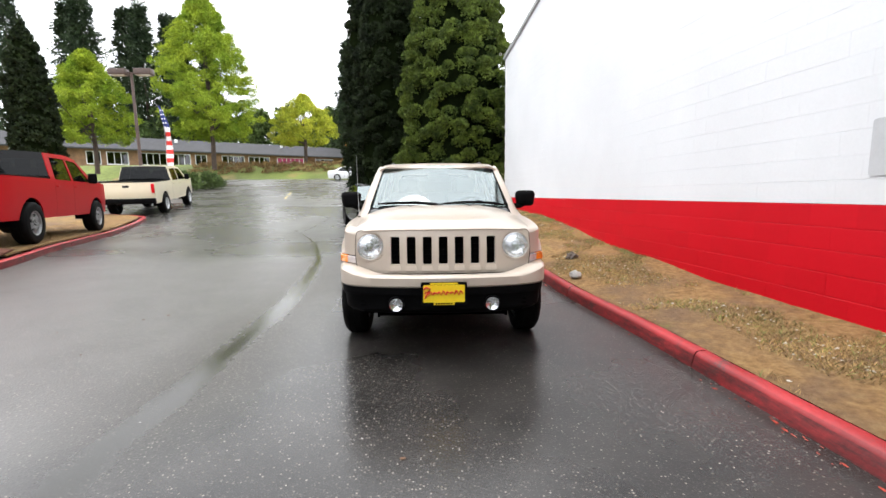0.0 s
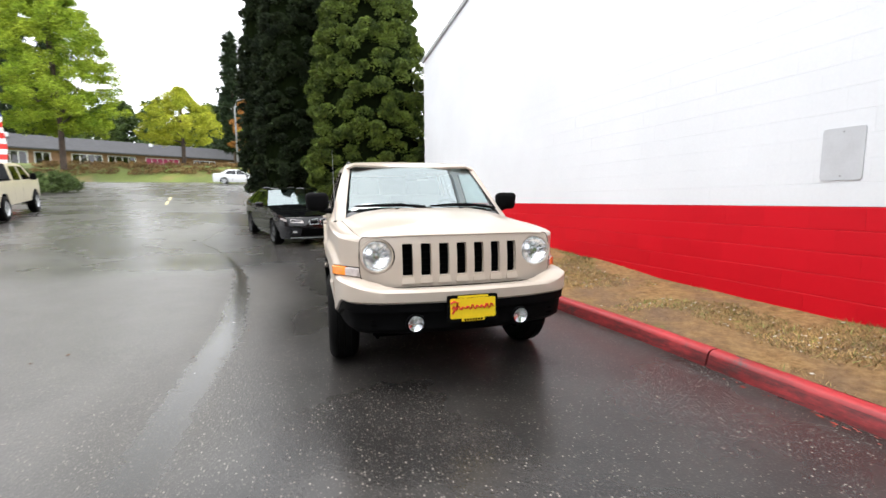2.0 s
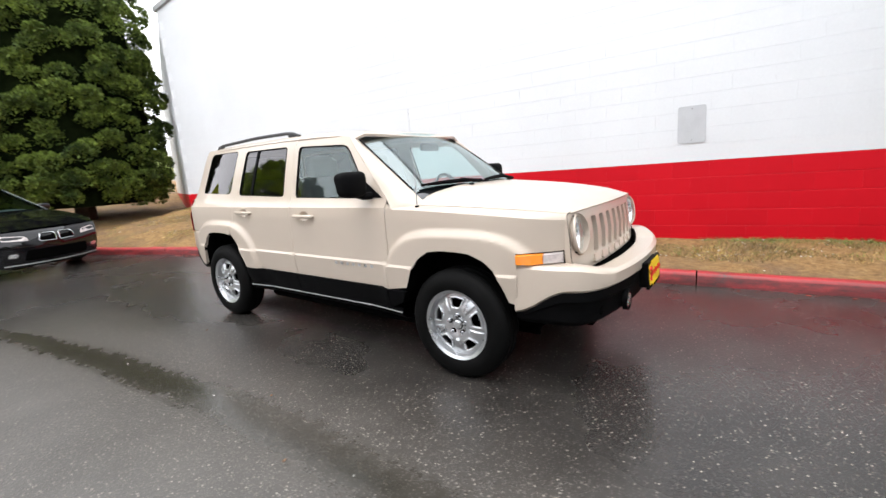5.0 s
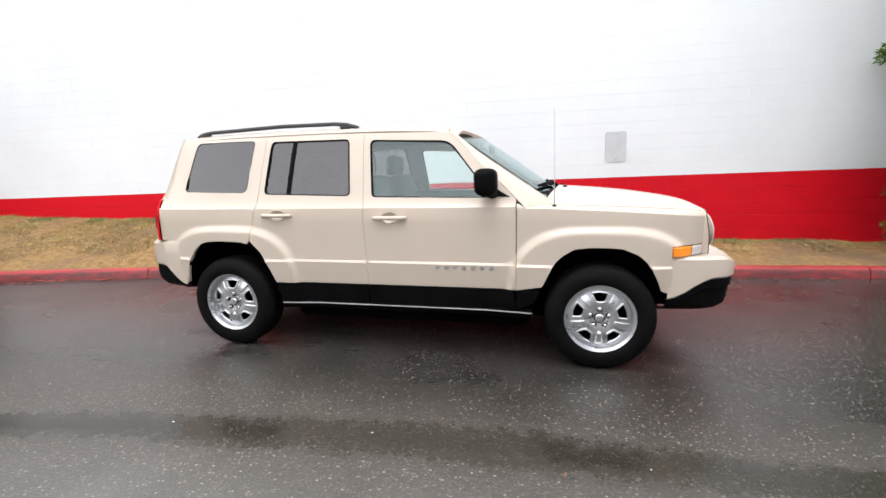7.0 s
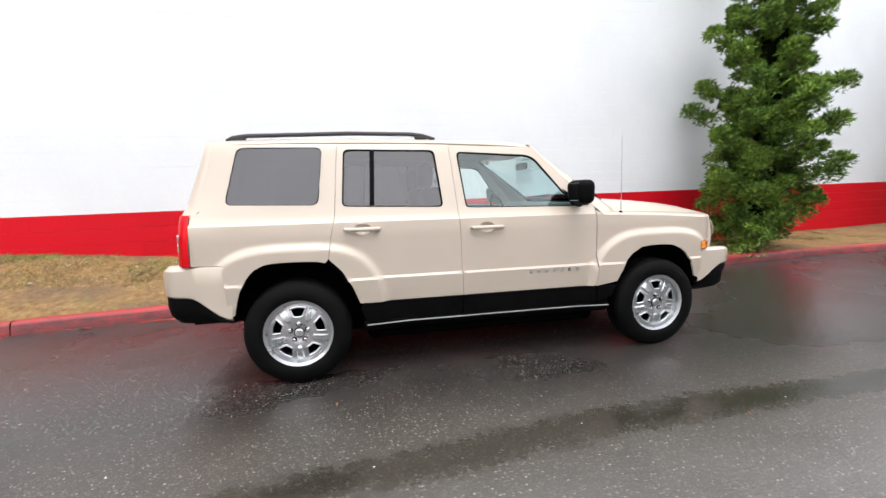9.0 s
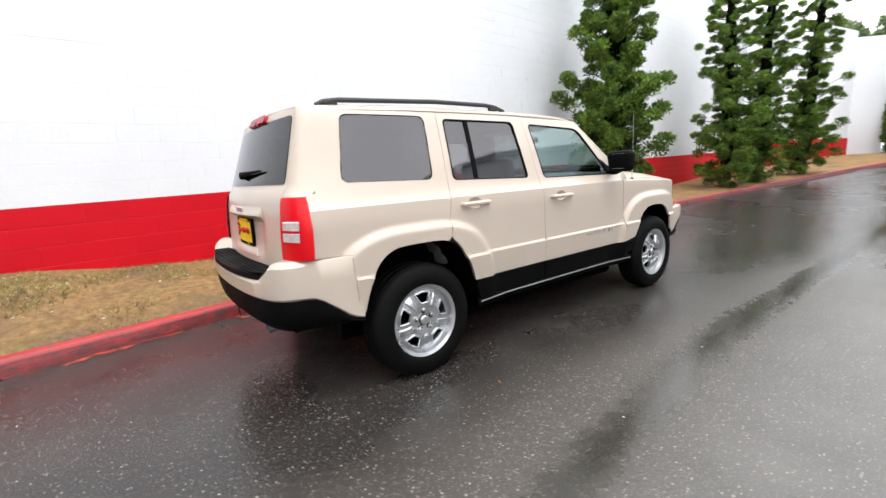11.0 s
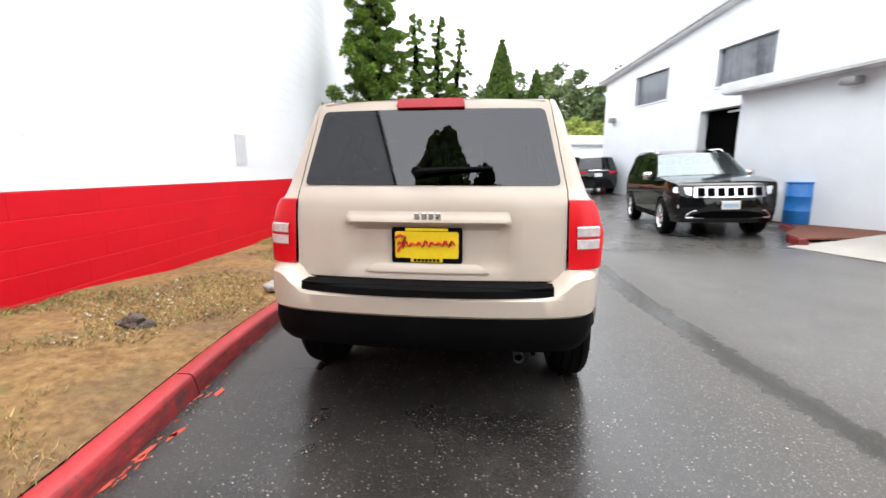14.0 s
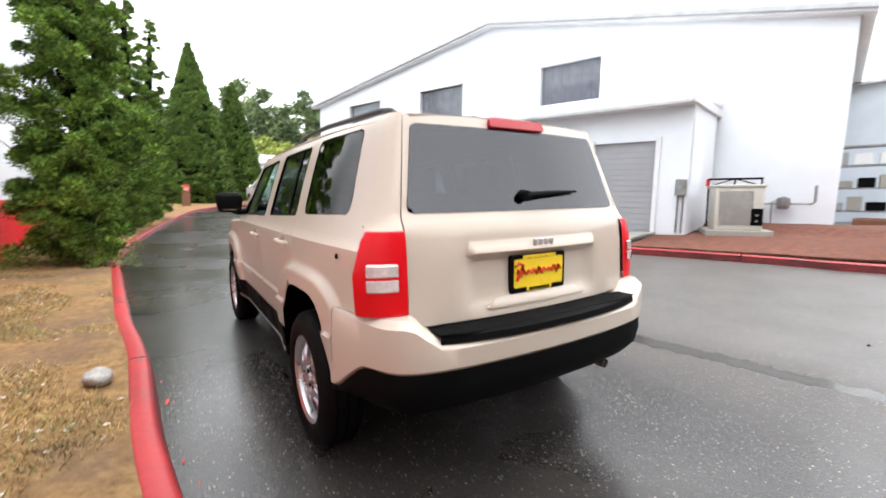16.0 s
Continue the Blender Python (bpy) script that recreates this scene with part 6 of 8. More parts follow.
def big_suv_face(root):
    fy = lambda u, v: -2.41 - 0.10 + 0.0 + 0.23 * (abs(u) / 0.9) ** 2.2 + 0.28 * max(0, v - 0.80)
    gr = patch(root, "grille", rounded([(-0.60, 0.80), (0.60, 0.80), (0.58, 1.0), (-0.58, 1.0)], 0.03), lambda u, v: Vector((u, fy(u, v) - 0.004, v)), CHROME, (0, -1, 0), 0.02)
    for i in range(7):
        x = (-3 + i) * 0.158
        patch(gr, "grille_slot", rounded([(x - 0.058, 0.825), (x + 0.058, 0.825), (x + 0.055, 0.978), (x - 0.055, 0.978)], 0.015), lambda u, v: Vector((u, fy(u, v) - 0.012, v)), DARK, (0, -1, 0), 0.01)
    for s in (-1, 1):
        h = patch(root, "headlight", rounded([(s * 0.63, 0.84), (s * 0.92, 0.90), (s * 0.90, 1.0), (s * 0.62, 0.99)], 0.02), lambda u, v: Vector((u, fy(u, v) - 0.004, v)), LAMP_CHROME, (0, -1, 0), 0.02)
        patch(h, "headlight_lens", rounded([(s * 0.63, 0.84), (s * 0.92, 0.90), (s * 0.90, 1.0), (s * 0.62, 0.99)], 0.02), lambda u, v: Vector((u, fy(u, v) - 0.012, v)), LENS_CLEAR, (0, -1, 0), 0.0)
        patch(root, "fog_lamp", rounded([(s * 0.66, 0.58), (s * 0.84, 0.60), (s * 0.83, 0.68), (s * 0.67, 0.66)], 0.02), lambda u, v: Vector((u, fy(u, v) + 0.004, v)), LENS_WHITE, (0, -1, 0), 0.02)
    pts = rounded([(-0.72, 0.42), (0.72, 0.42), (0.62, 0.55), (-0.62, 0.55)], 0.05)
    part("bumper_rim", tube([Vector((u, fy(u, v) - 0.01, v)) for u, v in pts + pts[:1]], 0.018, 6), CHROME, root)
    patch(root, "lower_intake", pts, lambda u, v: Vector((u, fy(u, v) + 0.006, v)), DARK, (0, -1, 0), 0.02)
    p = part("number_plate", block((0.31, 0.012, 0.155), (0, fy(0, 0.65) - 0.02, 0.66), 0.006, 1), PAINT_WHITE, root)
    part("print_bars", merge(*[block((0.028, 0.004, 0.07), (-0.11 + 0.037 * i, fy(0, 0.65) - 0.028, 0.655)) for i in range(7)]), PAINT_BLUE, p)


grand, gw = vehicle("suv", "dark grey SUV with a chrome slotted grille by the bay door", (-4.85, -7.0), 175, BIG, PAINT_GREY)
big_suv_face(grand)
for s in (-1, 1):
    part("roof_rail", tube([Vector((s * 0.68, y, z)) for y, z in ((-0.2, 1.70), (0.0, 1.765), (1.7, 1.785), (1.9, 1.72))], 0.016, 6), CHROME, grand)


def tail_lights(root, hw, y, z0, z1, x0, wrap=0.0):
    for s in (-1, 1):
        part("tail_lamp", sheet([rounded([(s * x0, z0), (s * hw, z0 + 0.01), (s * hw, z1), (s * x0, z1)], 0.02)], lambda u, v: Vector((u, y - 0.16 * (abs(u) / hw) ** 3, v)), 0.06, 0.03, (0, 1, 0)), LENS_RED, root)


black2, _ = vehicle("suv", "black SUV parked with its tail to the drive", (-4.9, -19.0), 1, BIG, PAINT_BLACK)
tail_lights(black2, 0.90, 2.47, 0.98, 1.10, 0.52)
part("tail_trim", block((0.9, 0.03, 0.05), (0, 2.50, 1.13), 0.01, 1), CHROME, black2)
part("number_plate", block((0.31, 0.012, 0.155), (0, 2.53, 0.93), 0.006, 1), PAINT_WHITE, black2)
white_car, _ = vehicle("suv", "white crossover parked beyond the black SUV", (-4.3, -25.0), 8, BIG, PAINT_WHITE)
tail_lights(white_car, 0.90, 2.47, 0.98, 1.15, 0.5)

# pickups on the left
TRUCK = dict(half=0.99, belt=1.28, roof=1.93, front=-2.95, back=2.88, mid=-0.3, R=0.42, wheels=(-1.85, 1.72), sill=0.50, lean=0.16, gap=0.09, tw=0.28, rim=0.58, nose=0.12, tail=0.03, bow=0.06, arch=PLASTIC,
             top=[(-2.85, 0.55, "nose"), (-2.95, 0.8, "nose"), (-2.90, 1.20, "nose"), (-2.80, 1.28, "hood"), (-1.75, 1.36, "glass_front"), (-1.0, 1.86, "roof"), (-0.4, 1.93, "roof"), (0.66, 1.90, "glass_back"), (0.78, 1.38, "bed"), (0.80, 1.33, "bed"),
                  (2.82, 1.33, "tail"), (2.88, 0.95, "tail"), (2.85, 0.60, "tail")],
             windows=[([(-1.50, 1.32), (-0.42, 1.32), (-0.42, 1.82), (-0.98, 1.80)], GLASS_CAB), ([(-0.34, 1.32), (0.55, 1.33), (0.45, 1.82), (-0.34, 1.83)], GLASS_CAB)], back_glass=GLASS_CAB,
             gaps=(-0.38, 0.62), mirror=(-1.35, 1.42), mh=0.26, cabin=(-1.7, 0.5), mirror_mat=PLASTIC)


def truck(label, at, yaw, paint, lift=0.14, rim=ALLOY):
    spec = dict(TRUCK, ground=lambda x, y: G(x, y) + lift, rim_mat=rim)
    t, _ = vehicle("pickup_truck", label, at, yaw, spec, paint)
    for s in (-1, 1):
        part("tail_lamp", block((0.10, 0.10, 0.36), (s * 0.90, 2.90, 1.10), 0.02, 2), LENS_RED, t)
    b = part("rear_bumper", block((1.95, 0.22, 0.20), (0, 2.98, 0.62), 0.04, 2), PLASTIC, t)
    part("tailgate_handle", block((0.22, 0.02, 0.08), (0, 2.91, 1.18), 0.01, 1), PLASTIC, t)
    part("stop_lamp", block((0.34, 0.03, 0.04), (0, 0.60, 1.885), 0.008, 1), LENS_RED, t)
    [part("bed_rail", block((0.06, 2.05, 0.03), (sx * 0.93, 1.80, 1.345), 0.01, 1), PLASTIC, t) for sx in (-1, 1)]
    return t


truck("red crew-cab pickup with black arches on the island", (-9.55, 4.9), 200.5, PAINT_RED, 0.13, STEEL)
truck("cream crew-cab pickup parked beyond the island", (-12.5, 14.7), 195, PAINT_CREAM, 0.0)

# ---- white service building ----
BLD_YAW = 15.0
bld_m = Matrix.Translation((-10.2, -2.2, 0)) @ Matrix.Rotation(radians(BLD_YAW), 4, "Z") @ Matrix.Rotation(-0.022, 4, "X")
# local: x towards the drive, y along the wall (positive towards the near corner), z up
PANEL = varied("white_siding", (0.74, 0.77, 0.81), 0.5, 0.05, 0.8, 30, 0.15, 0.003, world_space=True)
TRIMW = varied("white_trim", (0.72, 0.73, 0.74), 0.5, 0.08, 2, 40, 0.1)
GLASS_FILM = glass("filmed_glass", (0.75, 0.75, 0.78), 0.03)
CURTAIN = varied("grey_window_film", (0.42, 0.42, 0.435), 0.5, 0.25, 5, 60, 0.1)
DOOR_GREY = varied("grey_roller_door", (0.34, 0.345, 0.36), 0.45, 0.06, 2, 40, 0.1)
CONC = varied("pale_concrete", (0.33, 0.31, 0.275), 0.6, 0.15, 1.5, 30, 0.3, 0.005, world_space=True)
MULCH = varied("red_bark_mulch", (0.16, 0.055, 0.032), 0.95, 0.45, 9, 45, 1.0, 0.03, world_space=True)

service = thing("service_building", "white metal-clad service building with high windows and a lean-to", "building")
service.matrix_world = bld_m
Y0, YP, Y1 = 2.42, -6.8, -17.6
outline = [(Y1, -0.8), (Y0, -0.8), (Y0, 5.0), (YP, 6.85), (Y1, 5.45)]
win_spans = [(-2.95, -4.9), (-8.1, -10.3), (-12.8, -15.0)]
holes = [[(b, 3.92), (a, 3.92), (a, 5.12), (b, 5.12)] for a, b in win_spans]
door_span = (-8.8, -10.75)
holes.append([(door_span[1], -0.75), (door_span[0], -0.75), (door_span[0], 3.45), (door_span[1], 3.45)])
front_wall = part("front_wall", sheet([outline] + holes, lambda u, v: Vector((0, u, v)), 3.0, 0.2, (1, 0, 0)), PANEL, service, smooth=0)
core = bmesh.new()
pr = [(Y1, -0.8), (Y0, -0.8), (Y0, 4.95), (YP, 6.8), (Y1, 5.4)]
a = [core.verts.new((-0.2, y, z)) for y, z in pr]
b = [core.verts.new((-14, y, z)) for y, z in pr]
core.faces.new(b)
for i in range(5):
    core.faces.new([a[i], a[(i + 1) % 5], b[(i + 1) % 5], b[i]])
part("shell", core, PANEL, service, smooth=0, recalc=True)
for (ya, za), (yb, zb) in (((Y0 + 0.25, 4.95), (YP, 6.85)), ((YP, 6.85), (Y1 - 0.25, 5.42))):
    part("eave", loft([[(0.28, y, z - 0.14), (0.30, y, z + 0.10), (-14.2, y, z + 0.10), (-14.2, y, z + 0.02), (0.0, y, z + 0.02), (0.0, y, z - 0.14)] for y, z in ((ya, za), (yb, zb))], closed=True, cap=True), TRIMW, service, smooth=0)
    part("gutter", loft([[(0.30, y, z - 0.10), (0.36, y, z - 0.08), (0.36, y, z + 0.02), (0.30, y, z + 0.02)] for y, z in ((ya, za), (yb, zb))], closed=True, cap=True), FLASH, service, smooth=0)
for a0, b0 in win_spans:
    w = new("window")
    w.parent = service
    for nm, c, sz in (("sill", ((a0 + b0) / 2, 3.90), (abs(b0 - a0) + 0.12, 0.06)), ("head", ((a0 + b0) / 2, 5.14), (abs(b0 - a0) + 0.12, 0.06)), ("jamb", (a0 + 0.03, 4.52), (0.06, 1.2)), ("jamb", (b0 - 0.03, 4.52), (0.06, 1.2))):
        part("window_" + nm, block((0.14, sz[0], sz[1]), (-0.03, c[0], c[1])), TRIMW, w, smooth=0)
    n = 6
    for i in range(1, n):
        y = a0 + (b0 - a0) * i / n
        part("mullion", block((0.02, 0.02, 1.2), (-0.125, y, 4.52)), CURTAIN, w, smooth=0)
    part("pane", block((0.006, abs(b0 - a0), 1.2), (-0.11, (a0 + b0) / 2, 4.52)), GLASS_FILM, w, smooth=0)
    # hanging strips behind the glass
    rows = [[(-0.17 + 0.02 * math.sin(k * 1.7), a0 + (b0 - a0) * k / 40, z) for k in range(41)] for z in (3.9, 5.15)]
    part("blind", loft(rows), CURTAIN, w, smooth=60)
part("bay_floor", block((6, 1.95, 0.1), (-3.1, (door_span[0] + door_span[1]) / 2, 0.35)), CONC, service, smooth=0)
# solid near-black block fills the opening in place of the bay's shade
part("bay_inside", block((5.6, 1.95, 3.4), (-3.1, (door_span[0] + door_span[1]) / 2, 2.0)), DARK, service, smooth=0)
part("roller_box", block((0.3, 2.1, 0.45), (-0.05, (door_span[0] + door_span[1]) / 2, 3.42), 0.02, 1), TRIMW, service, smooth=0)
for y in (door_span[0] + 0.06, door_span[1] - 0.06):
    part("door_jamb", block((0.24, 0.14, 3.6), (0.0, y, 1.7)), TRIMW, service, smooth=0)
part("bay_lamp", block((0.05, 0.7, 0.06), (-0.20, -9.5, 3.1)), PAINT_WHITE, service, smooth=0)
for y, z in ((-7.4, 3.75), (-16.6, 3.5)):
    f = part("wall_lamp", block((0.28, 0.26, 0.22), (0.16, y, z), 0.03, 2), STEEL, service)

# lean-to in front
lean = thing("lean_to", "white lean-to with a flat white eave and grey roller door", "building")
lean.matrix_world = bld_m
LX, LY0, LY1 = 2.40, 0.08, -6.45
dz0, dz1, dy0, dy1 = 0.30, 2.37, -0.60, -1.98
part("front_wall", sheet([[(LY1, -0.6), (LY0, -0.6), (LY0, 3.05), (LY1, 3.05)], [(dy1, -0.55), (dy0, -0.55), (dy0, dz1), (dy1, dz1)]], lambda u, v: Vector((LX, u, v)), 3.0, 0.15, (1, 0, 0)), PANEL, lean, smooth=0)
for y in (LY0, LY1):
    part("end_wall", block((LX - 0.18, 0.15, 3.75), (LX / 2 + 0.06, y - 0.075 * (1 if y == LY0 else -1), 1.2)), PANEL, lean, smooth=0)
part("roof", loft([[(-0.0, y, 3.42), (LX + 0.42, y, 3.30), (LX + 0.42, y, 3.22), (0.0, y, 3.30)] for y in (LY0 + 0.06, LY1 - 0.2)], closed=True, cap=True), TRIMW, lean, smooth=0)
part("eave_board", block((0.05, LY0 - LY1 + 0.26, 0.16), (LX + 0.40, (LY0 + LY1) / 2 - 0.07, 3.16)), TRIMW, lean, smooth=0)
part("soffit", block((0.42, LY0 - LY1 + 0.2, 0.03), (LX + 0.20, (LY0 + LY1) / 2 - 0.06, 3.06)), TRIMW, lean, smooth=0)
part("eave_end", block((LX + 0.4, 0.05, 0.18), (LX / 2 + 0.2, LY0 + 0.045, 3.16)), TRIMW, lean, smooth=0)
rd = part("roller_door", block((0.03, abs(dy1 - dy0), dz1 + 0.3), (LX - 0.10, (dy0 + dy1) / 2, (dz1 - 0.3) / 2 + 0.15)), DOOR_GREY, lean, smooth=0)
for k in range(16):
    part("door_slat", block((0.012, abs(dy1 - dy0) - 0.02, 0.115), (LX - 0.083, (dy0 + dy1) / 2, 0.46 + k * 0.125), 0.004, 1), DOOR_GREY, rd)
part("door_jamb", block((0.1, 0.09, 2.5), (LX + 0.01, dy0 + 0.045, 1.2)), TRIMW, lean, smooth=0)
part("door_jamb", block((0.1, 0.09, 2.5), (LX + 0.01, dy1 - 0.045, 1.2)), TRIMW, lean, smooth=0)
fl = part("flood_lamp", merge(block((0.22, 0.30, 0.14), (LX + 0.20, -3.75, 2.86), 0.03, 2), block((0.12, 0.10, 0.10), (LX + 0.06, -3.75, 2.9))), STEEL, lean)
part("meter_box", block((0.12, 0.20, 0.34), (LX + 0.06, LY0 - 0.12, 1.36), 0.01, 1), STEEL, lean)
for dy in (-0.07, -0.17):
    part("conduit", tube([(LX + 0.03, LY0 + dy, 1.3), (LX + 0.03, LY0 + dy, 0.4)], 0.02, 6), STEEL, lean)


def at_bld(x, y, z=0.0):
    return bld_m @ Vector((x, y, z))


# apron and mulch bed on their own sheets
def flat_patch(name, loop, mat, label, lift, step=0.35, thick=0.03):
    return tagged(part(name, sheet([loop], lambda x, y: Vector((x, y, G(x, y) + lift(x, y))), step, thick, (0, 0, 1)), mat, None, smooth=40), label=label, kind="structure")


q = [at_bld(LX + 0.02, dy0 + 0.12), at_bld(LX + 0.02, dy1 - 0.15)]
flat_patch("pavement_apron", [(q[0].x, q[0].y), (-6.1, -1.95), (-5.5, -2.2), (-5.15, -3.7), (-5.5, -3.85), (q[1].x, q[1].y)], CONC, "pale concrete apron before the roller door", lambda x, y: 0.012 + 0.24 * step01(-5.2, -7.3, x))


def bed_lift(x, y):
    return 0.13 + 0.09 * step01(-6.6, -8.2, x) + 0.14 * step01(-9.2, -9.9, x) + 0.015 * noise.noise((x * 2, y * 2, 0))


pts_w = [(p[0] - 0.13, p[1]) for p in KERB_WEST if p[1] < 2.6]
far = [at_bld(0.0, Y0 + 0.0), at_bld(0.02, LY0), at_bld(LX, LY0), at_bld(LX, dy0 + 0.1)]
flat_patch("ground_mulch", pts_w + [(v.x, v.y) for v in reversed(far)] + [(-12, 1.6), (-12, 2.6)], MULCH, "bed of red-brown bark mulch", bed_lift)
kn = [(p[0] - 0.06, p[1] - 0.1) for p in KERB_NORTH]
q2 = [at_bld(LX, dy1 - 0.2), at_bld(LX, LY1 + 0.2)]
flat_patch("ground_mulch_north", kn + [(q2[1].x, q2[1].y), (q2[0].x, q2[0].y)], MULCH, "strip of red-brown bark mulch by the bin", bed_lift)

# air conditioner on its pad
ac = thing("air_conditioner", "beige outdoor air-conditioning unit on a concrete pad", "air conditioner")
ac_at = Vector((-8.75, -0.92, 0))
ac_at.z = G(ac_at.x, ac_at.y) + bed_lift(ac_at.x, ac_at.y)
ac.matrix_world = Matrix.Translation(ac_at) @ Matrix.Rotation(radians(34), 4, "Z")
BEIGE = varied("beige_enamel", (0.52, 0.50, 0.44), 0.45, 0.08, 4, 60, 0.08)
part("pad", block((1.05, 1.15, 0.12), (0, 0, 0.03), 0.01, 1), CONC, ac)
part("cabinet", block((0.78, 0.84, 0.88), (0, 0, 0.53), 0.03, 2), BEIGE, ac)
part("top_cover", block((0.84, 0.90, 0.06), (0, 0, 0.99), 0.02, 2), BEIGE, ac)
for k in range(22):
    part("fin", block((0.012, 0.010, 0.70), (0.395, -0.34 + k * 0.027, 0.54)), STEEL, ac, smooth=0)
part("service_panel", block((0.02, 0.20, 0.34), (0.392, 0.31, 0.36), 0.005, 1), PLASTIC, ac)
for z in (0.28, 0.40):
    part("valve", tube([(0.40, 0.30, z), (0.47, 0.30, z)], 0.022, 8), STEEL, ac)
rack = thing("handcart", "dark folded metal rack behind the air conditioner", "rack")
rack.matrix_world = Matrix.Translation((ac_at.x - 0.62, ac_at.y - 0.30, ac_at.z)) @ Matrix.Rotation(radians(34), 4, "Z")
for z in (0.92, 1.08):
    part("rail", tube([(0, -0.52, z + 0.08), (0, 0.52, z + 0.08)], 0.025, 6), PLASTIC, rack)
for y in (-0.5, 0, 0.5):
    part("post", tube([(0, y, -0.1), (0, y, 1.18)], 0.02, 6), PLASTIC, rack)
part("brace", tube([(0, -0.5, 1.0), (0, 0, 1.16), (0, 0.5, 1.0)], 0.014, 6), PLASTIC, rack)
part("end_reflector", block((0.03, 0.05, 0.16), (0.02, -0.53, 1.08), 0.005, 1), LENS_RED, rack)
pipes = thing("gas_meter", "grey gas meter and pipes against the white wall", "meter")
gp_at = at_bld(0.22, 1.55)
pipes.matrix_world = Matrix.Translation((gp_at.x, gp_at.y, G(gp_at.x, gp_at.y) + bed_lift(gp_at.x, gp_at.y))) @ Matrix.Rotation(radians(BLD_YAW), 4, "Z")
part("meter", lathe([(0.0, 0.62), (0.12, 0.58), (0.14, 0.45), (0.10, 0.34), (0.0, 0.32)], 16, "z"), STEEL, pipes)
part("pipe", tube([(0, -0.45, -0.1), (0, -0.45, 0.4), (0, -0.4, 0.45), (0, 0.5, 0.45), (0, 0.55, 0.5), (0, 0.55, 0.85)], 0.025, 6), STEEL, pipes)
part("pipe", tube([(0.02, -0.2, -0.1), (0.02, -0.2, 0.5), (0.02, 0.0, 0.55)], 0.02, 6), STEEL, pipes)

bin_ob = thing("drum", "blue plastic drum beside the lean-to", "drum")
bp = Vector((-6.75, -6.0, 0))
bin_ob.location = (bp.x, bp.y, G(bp.x, bp.y) + 0.10)
BLUE = varied("blue_plastic", (0.02, 0.17, 0.50), 0.4, 0.15, 6, 80, 0.1)
part("body", lathe([(0.0, 0.0), (0.27, 0.0), (0.29, 0.03), (0.29, 0.28), (0.30, 0.30), (0.29, 0.32), (0.29, 0.58), (0.30, 0.60), (0.29, 0.62), (0.28, 0.86), (0.26, 0.89), (0.24, 0.88), (0.0, 0.88)], 28, "z"), BLUE, bin_ob)
part("lid_ring", lathe([(0.285, 0.86), (0.30, 0.87), (0.30, 0.895), (0.27, 0.90)], 28, "z"), BLUE, bin_ob)

post = thing("sign_post", "brown timber post with a small red notice", "sign")
post.location = (0.35, -24.6, G(0.35, -24.6) + 0.1)
post.rotation_euler = (0, 0, radians(8))
WOOD = varied("brown_timber", (0.20, 0.085, 0.045), 0.8, 0.3, 5, 50, 0.4)
part("board", block((0.42, 0.10, 1.25), (0, 0, 0.60), 0.015, 1), WOOD, post)
part("notice", block((0.36, 0.02, 0.34), (0, 0.065, 1.02), 0.005, 1), PLATE_RED, post)
part("print_bars", merge(*[block((0.26, 0.004, 0.03), (0, 0.077, z)) for z in (0.94, 1.0, 1.06)]), PAINT_WHITE, post)

# yard beyond the service building: a pale shed, a rack of parts and a planter
shed = thing("shed", "pale blue-grey metal shed behind the service yard", "building")
shed.matrix_world = Matrix.Translation((-21.0, 0.2, 0)) @ Matrix.Rotation(radians(12), 4, "Z")
SHED = varied("pale_blue_siding", (0.50, 0.55, 0.60), 0.6, 0.08, 1.0, 30, 0.2, 0.004)
part("wall", block((3.0, 9.0, 5.0), (0, 0, 2.4)), SHED, shed, smooth=0)
part("roof", loft([[(-1.8, y, 5.4), (1.8, y, 4.95), (1.8, y, 4.85), (-1.8, y, 5.28)] for y in (-4.7, 4.7)], closed=True, cap=True), FLASH, shed, smooth=0)
for z in (3.4, 3.75):
    part("vent", block((0.06, 0.5, 0.12), (1.53, 0.4, z), 0.01, 1), STEEL, shed)
yard_rack = thing("storage_rack", "grey steel rack loaded with car parts and boxes", "rack")
yard_rack.matrix_world = Matrix.Translation((-14.3, -0.15, G(-14.3, -0.15))) @ Matrix.Rotation(radians(14), 4, "Z")
for x in (-0.3, 0.3):
    for y in (-0.75, 0.75):
        part("post", block((0.05, 0.05, 2.3), (x, y, 1.15)), STEEL, yard_rack, smooth=0)
for z in (0.55, 1.15, 1.75, 2.25):
    part("shelf", block((0.66, 1.56, 0.04), (0, 0, z)), STEEL, yard_rack, smooth=0)
ry = random.Random(91)
for z in (0.57, 1.17, 1.77):
    y = -0.68
    while y < 0.5:
        w, h = ry.uniform(0.2, 0.42), ry.uniform(0.16, 0.42)
        box = part("box", block((0.45, w, h), (0.02, y + w / 2, z + h / 2), 0.015, 1), ry.choice((TRIMW, DOOR_GREY, PLASTIC, CONC)), None)
        box.matrix_world = yard_rack.matrix_world.copy()
        tagged(box, label="box of car parts on the steel rack", category="box", group="boxes on the yard rack")
        y += w + ry.uniform(0.03, 0.12)
planter = thing("planter", "low brown timber planter in the service yard", "planter")
planter.matrix_world = Matrix.Translation((-13.0, 0.9, G(-13.0, 0.9))) @ Matrix.Rotation(radians(14), 4, "Z")
for x, y, sx, sy in ((0.42, 0, 0.06, 1.9), (-0.42, 0, 0.06, 1.9), (0, 0.92, 0.78, 0.06), (0, -0.92, 0.78, 0.06)):
    part("board", block((sx, sy, 0.42), (x, y, 0.21), 0.008, 1), WOOD, planter)
